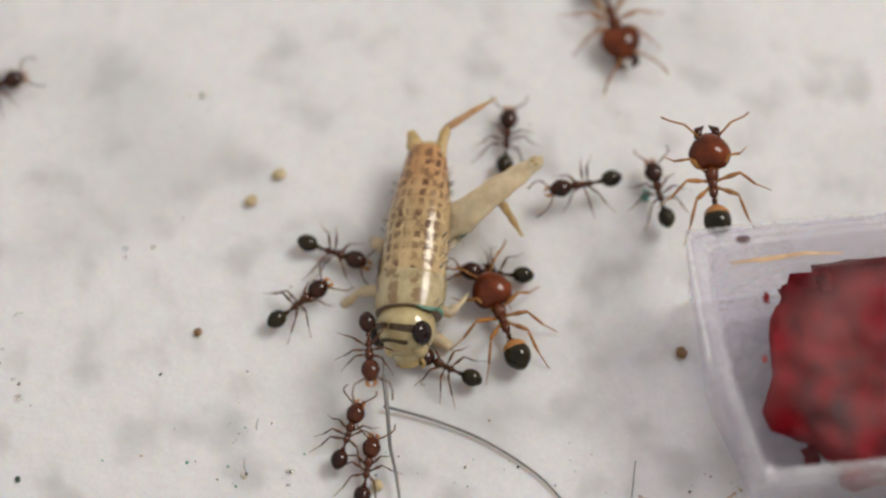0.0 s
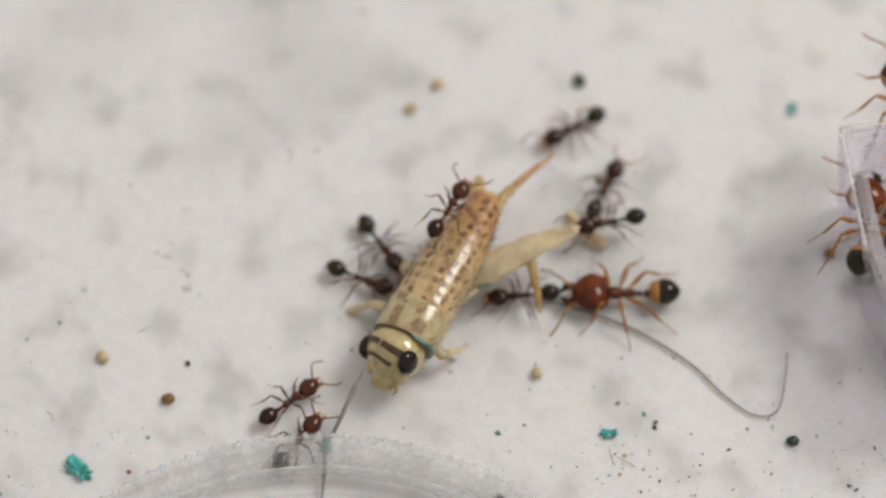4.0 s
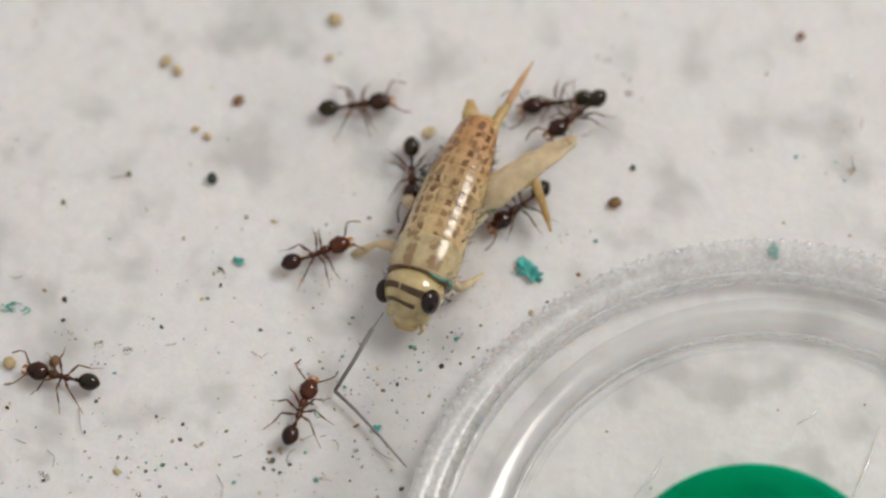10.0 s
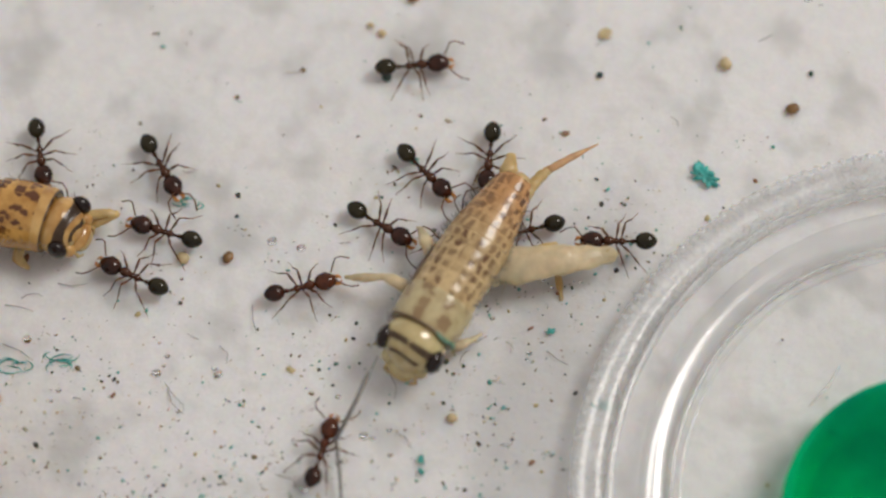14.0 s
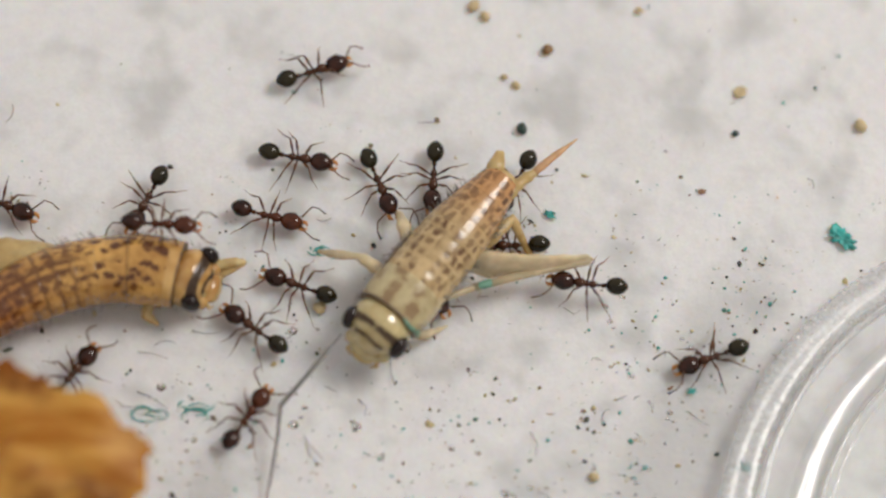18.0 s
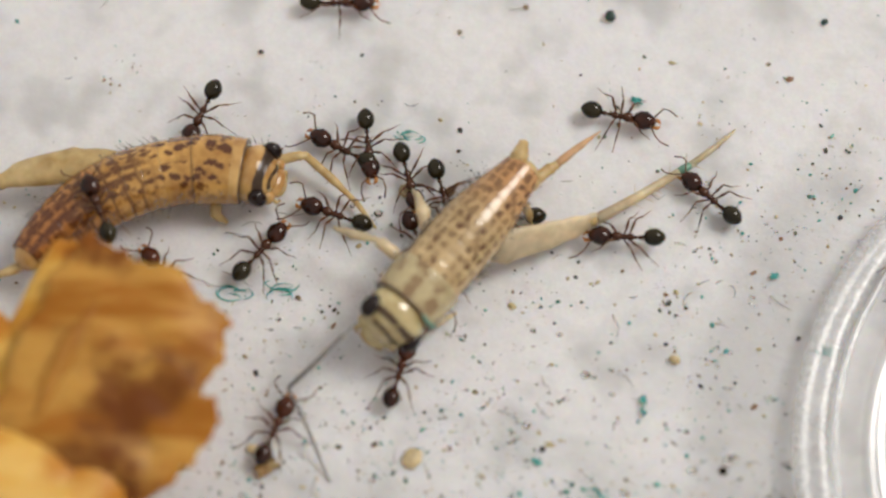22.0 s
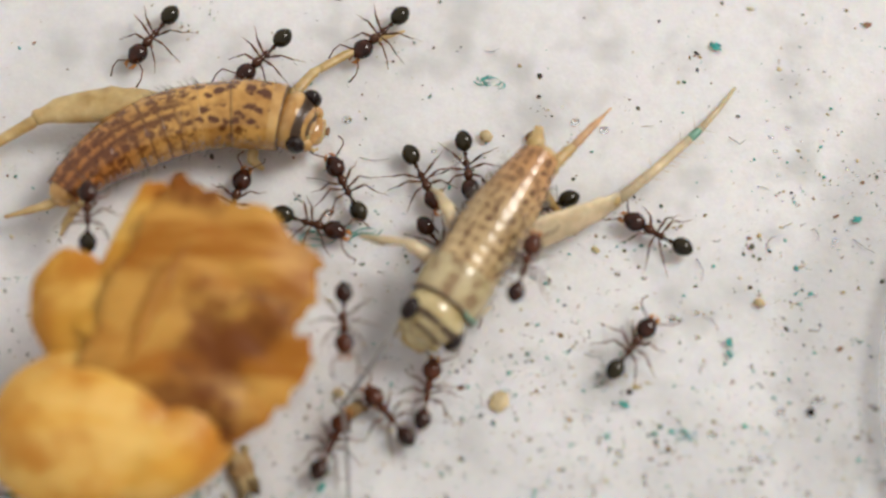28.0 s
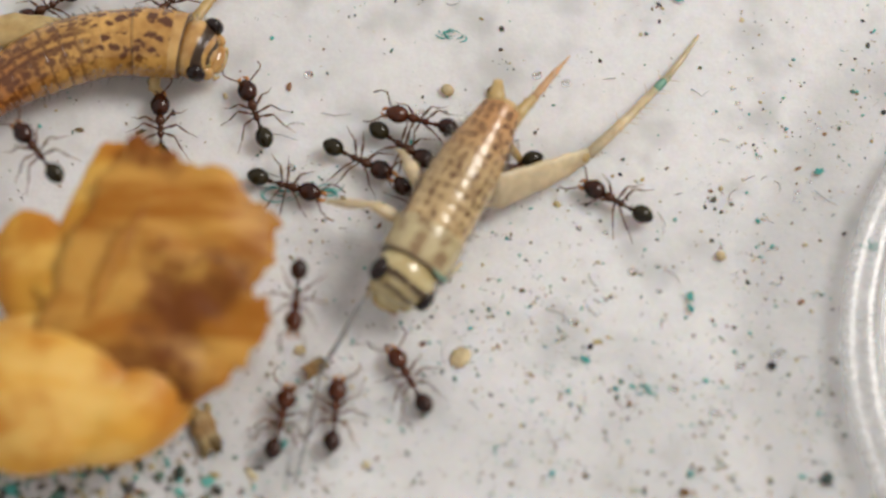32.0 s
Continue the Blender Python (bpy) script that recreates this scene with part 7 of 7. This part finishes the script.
    crawl('minor', [
        (0, 28.31, 8.07, 0.0, 145), (2.5, 23.86, 4.59, 0.0, 145), (5, 20.05, 3.03, 0.0, 145), (7.5, 11.12, 1.12, 0.0, 145), (10, 0.45, -4.17, 0.0, 145),
        (11, -10.34, -8.06, 0.0, 145), (12, -10.34, -15.95, 0.0, 154), (13, -5.36, -21.09, 0.0, 154), (16, -6.01, -18.06, 0.0, 154), (19, -14.18, -16.02, 0.0, 154),
        (22, -16.04, -20.82, 0.0, 154), (25, -16.24, -22.77, 0.0, 154), (28, -19.62, -23.47, 0.0, 154), (32, -18.17, -25.64, 0.0, 154)])
    crawl('minor', [
        (0, -9.46, 21.22, 0.0, 19), (2.5, -13.90, 18.06, 0.0, 19), (5, -19.04, 15.64, 0.0, 19), (7.5, -27.45, 13.76, 0.0, 19), (10, -37.38, 7.69, 0.0, 19),
        (13, -43.86, 0.45, 0.0, 19), (16, -45.30, 2.83, 0.0, 19), (18, -44.60, -6.39, 0.0, 19), (19, -38.24, -7.19, 0.0, -19), (20, -29.92, -3.03, 0.0, -26),
        (22, -24.98, -0.81, 0.0, -26), (25, -24.76, -2.46, 0.0, -26), (28, -28.30, -3.46, 0.0, -26), (32, -26.81, -6.06, 0.0, -26)])
    crawl('minor', [
        (0, -22.56, 14.67, 0.0, -11), (2.5, -27.00, 11.52, 0.0, -11), (5, -32.34, 8.23, 0.0, -11), (7.5, -40.56, 6.64, 0.0, -11), (10, -50.15, 0.81, 0.0, -11),
        (13, -56.26, -6.35, 0.0, -11), (16, -57.69, -4.39, 0.0, -11), (19, -65.67, -3.29, 0.0, -11), (20, -53.78, -8.56, 0.0, -11), (21, -50.22, -2.85, 0.0, -6),
        (22, -50.13, 0.22, 0.0, -6), (25, -50.00, -1.50, 0.0, -6), (28, -53.28, -2.44, 0.0, -6), (32, -51.52, -4.82, 0.0, -6)])
    crawl('minor', [
        (0, -23.81, 8.99, 0.0, -24), (2.5, -28.09, 5.73, 0.0, -24), (5, -33.65, 2.27, 0.0, -24), (7.5, -41.70, 0.76, 0.0, -24), (10, -51.20, -4.87, 0.0, -24),
        (13, -57.29, -11.80, 0.0, -24), (16, -58.71, -9.90, 0.0, -24), (19, -66.44, -8.84, 0.0, -24), (21, -59.68, -12.05, 0.0, -24), (22, -47.40, -8.55, 0.0, -0),
        (25, -39.94, -2.75, 0.0, -0), (28, -43.27, -3.70, 0.0, -0), (32, -41.61, -6.14, 0.0, -0)])
    crawl('minor', [
        (0, -12.08, 21.41, 0.0, -125), (2.5, -16.55, 18.28, 0.0, -125), (5, -21.70, 15.73, 0.0, -125), (7.5, -30.11, 13.89, 0.0, -125), (10, -39.98, 7.80, 0.0, -125),
        (13, -46.39, 0.51, 0.0, -125), (16, -47.84, 2.81, 0.0, -125), (19, -56.10, 4.06, 0.0, -125), (22, -57.61, -1.33, 0.0, -125), (25, -57.45, -3.08, 0.0, -125),
        (28, -58.46, -12.83, 0.0, -125), (29, -59.68, -12.93, 0.0, -107), (30, -59.36, -13.11, 0.0, -96), (31, -60.59, -13.71, 0.0, -142), (32, -61.23, -13.56, 0.0, -148)])
    crawl('minor', [
        (0, 26.59, 14.06, 0.0, -88), (2.5, 22.03, 10.56, 0.0, -88), (5, 18.43, 9.44, 0.0, -88), (7.5, 9.32, 7.30, 0.0, -88), (10, -1.47, 1.70, 0.0, -88),
        (13, -8.64, -4.70, 0.0, -88), (16, -9.36, -1.33, 0.0, -88), (19, -18.09, 0.36, 0.0, -88), (22, -20.15, -4.95, 0.0, -88), (25, -19.96, -6.65, 0.0, -88),
        (28, -23.52, -7.60, 0.0, -88), (29, -29.26, -19.74, 0.0, -88), (30, -20.89, -26.66, 0.0, -81), (32, -20.52, -25.65, 0.0, -81)])
    crawl('minor', [
        (0, -25.04, 4.87, 0.0, 30), (2.5, -29.21, 1.54, 0.0, 30), (5, -34.90, -2.03, 0.0, 30), (7.5, -42.85, -3.50, 0.0, 30), (9, -38.43, -5.11, 0.0, 30),
        (10, -53.58, -7.56, 0.0, 30), (13, -59.61, -14.42, 0.0, 30), (16, -61.00, -12.58, 0.0, 30), (19, -68.64, -11.58, 0.0, 30), (22, -70.01, -16.58, 0.0, 30),
        (25, -69.99, -18.28, 0.0, 30), (28, -73.06, -19.09, 0.0, 30), (32, -71.35, -20.91, 0.0, 30)])
    crawl('minor', [
        (0, -17.92, 9.53, 0.0, 17), (1, -19.90, 12.02, 0.0, -12), (2.5, -29.63, 11.72, 0.0, -12), (5, -34.89, 8.33, 0.0, -12), (7.5, -43.15, 6.77, 0.0, -12),
        (10, -52.71, 0.91, 0.0, -12), (13, -58.74, -6.29, 0.0, -12), (16, -60.15, -4.40, 0.0, -12), (19, -68.15, -3.33, 0.0, -12), (22, -69.56, -8.51, 0.0, -12),
        (25, -69.36, -10.26, 0.0, -12), (28, -72.54, -11.10, 0.0, -12), (32, -70.74, -13.08, 0.0, -12)])
    crawl('minor_red', [
        (0, 11.20, -25.00, 0.0, 97), (1, 11.20, -25.20, 0.0, 97), (2.5, 11.13, -25.66, 0.0, 97), (5, 4.46, -29.44, 0.0, 97), (7.5, -2.67, -30.45, 0.0, 97),
        (10, -12.12, -34.73, 0.0, 97), (13, -18.88, -40.32, 0.0, 97), (16, -20.00, -37.95, 0.0, 97), (19, -26.88, -35.87, 0.0, 97), (22, -28.25, -40.29, 0.0, 97),
        (25, -29.19, -42.32, 0.0, 97), (28, -32.05, -42.82, 0.0, 97), (32, -30.50, -44.64, 0.0, 97)])
    crawl('major', [
        (0, 4.11, -3.54, 0.0, 106), (1, 3.06, -4.08, 0.0, 152), (2, 2.19, -5.21, 0.0, 147), (5, 2.82, -7.40, 0.0, 188), (6, 3.48, -7.46, 0.0, 184),
        (7, 3.57, -7.62, 0.0, 180), (8, 4.17, -4.80, 0.0, 188), (32, 4.17, -4.80, 0.0, 188)])
    crawl('major', [
        (0, 13.19, -0.08, 5.0, 90), (1, 14.06, -0.02, 5.0, 63), (2, 13.16, -0.24, 5.0, 91), (5, 15.20, -1.28, 5.0, 80), (32, 15.20, -1.28, 5.0, 80)])
    crawl('major', [
        (0, 10.18, 11.15, 0.0, -79), (1, 9.24, 8.64, 0.0, -126), (1.333, 11.74, 7.20, 0.0, -82), (1.667, 14.24, 5.77, 0.0, -38), (2, 16.74, 4.34, 0.0, 5),
        (5, 13.23, -7.37, 0.0, 58), (32, 13.23, -7.37, 0.0, 58)])
    crawl('major', [
        (0, 10.96, -15.63, 1.0, 88), (0.8, 10.99, -10.29, 3.2, 80), (1, 11.17, -9.47, 4.2, 78), (1.5, 15.58, -1.18, 5.5, 78), (2, 15.24, -1.62, 5.5, 78),
        (5, 11.91, -7.49, 3.0, 77), (32, 11.91, -7.49, 3.0, 77)])


PALE_HEAD = [o for o in pale_cricket.children if o.name.startswith("head")][0]
motions()
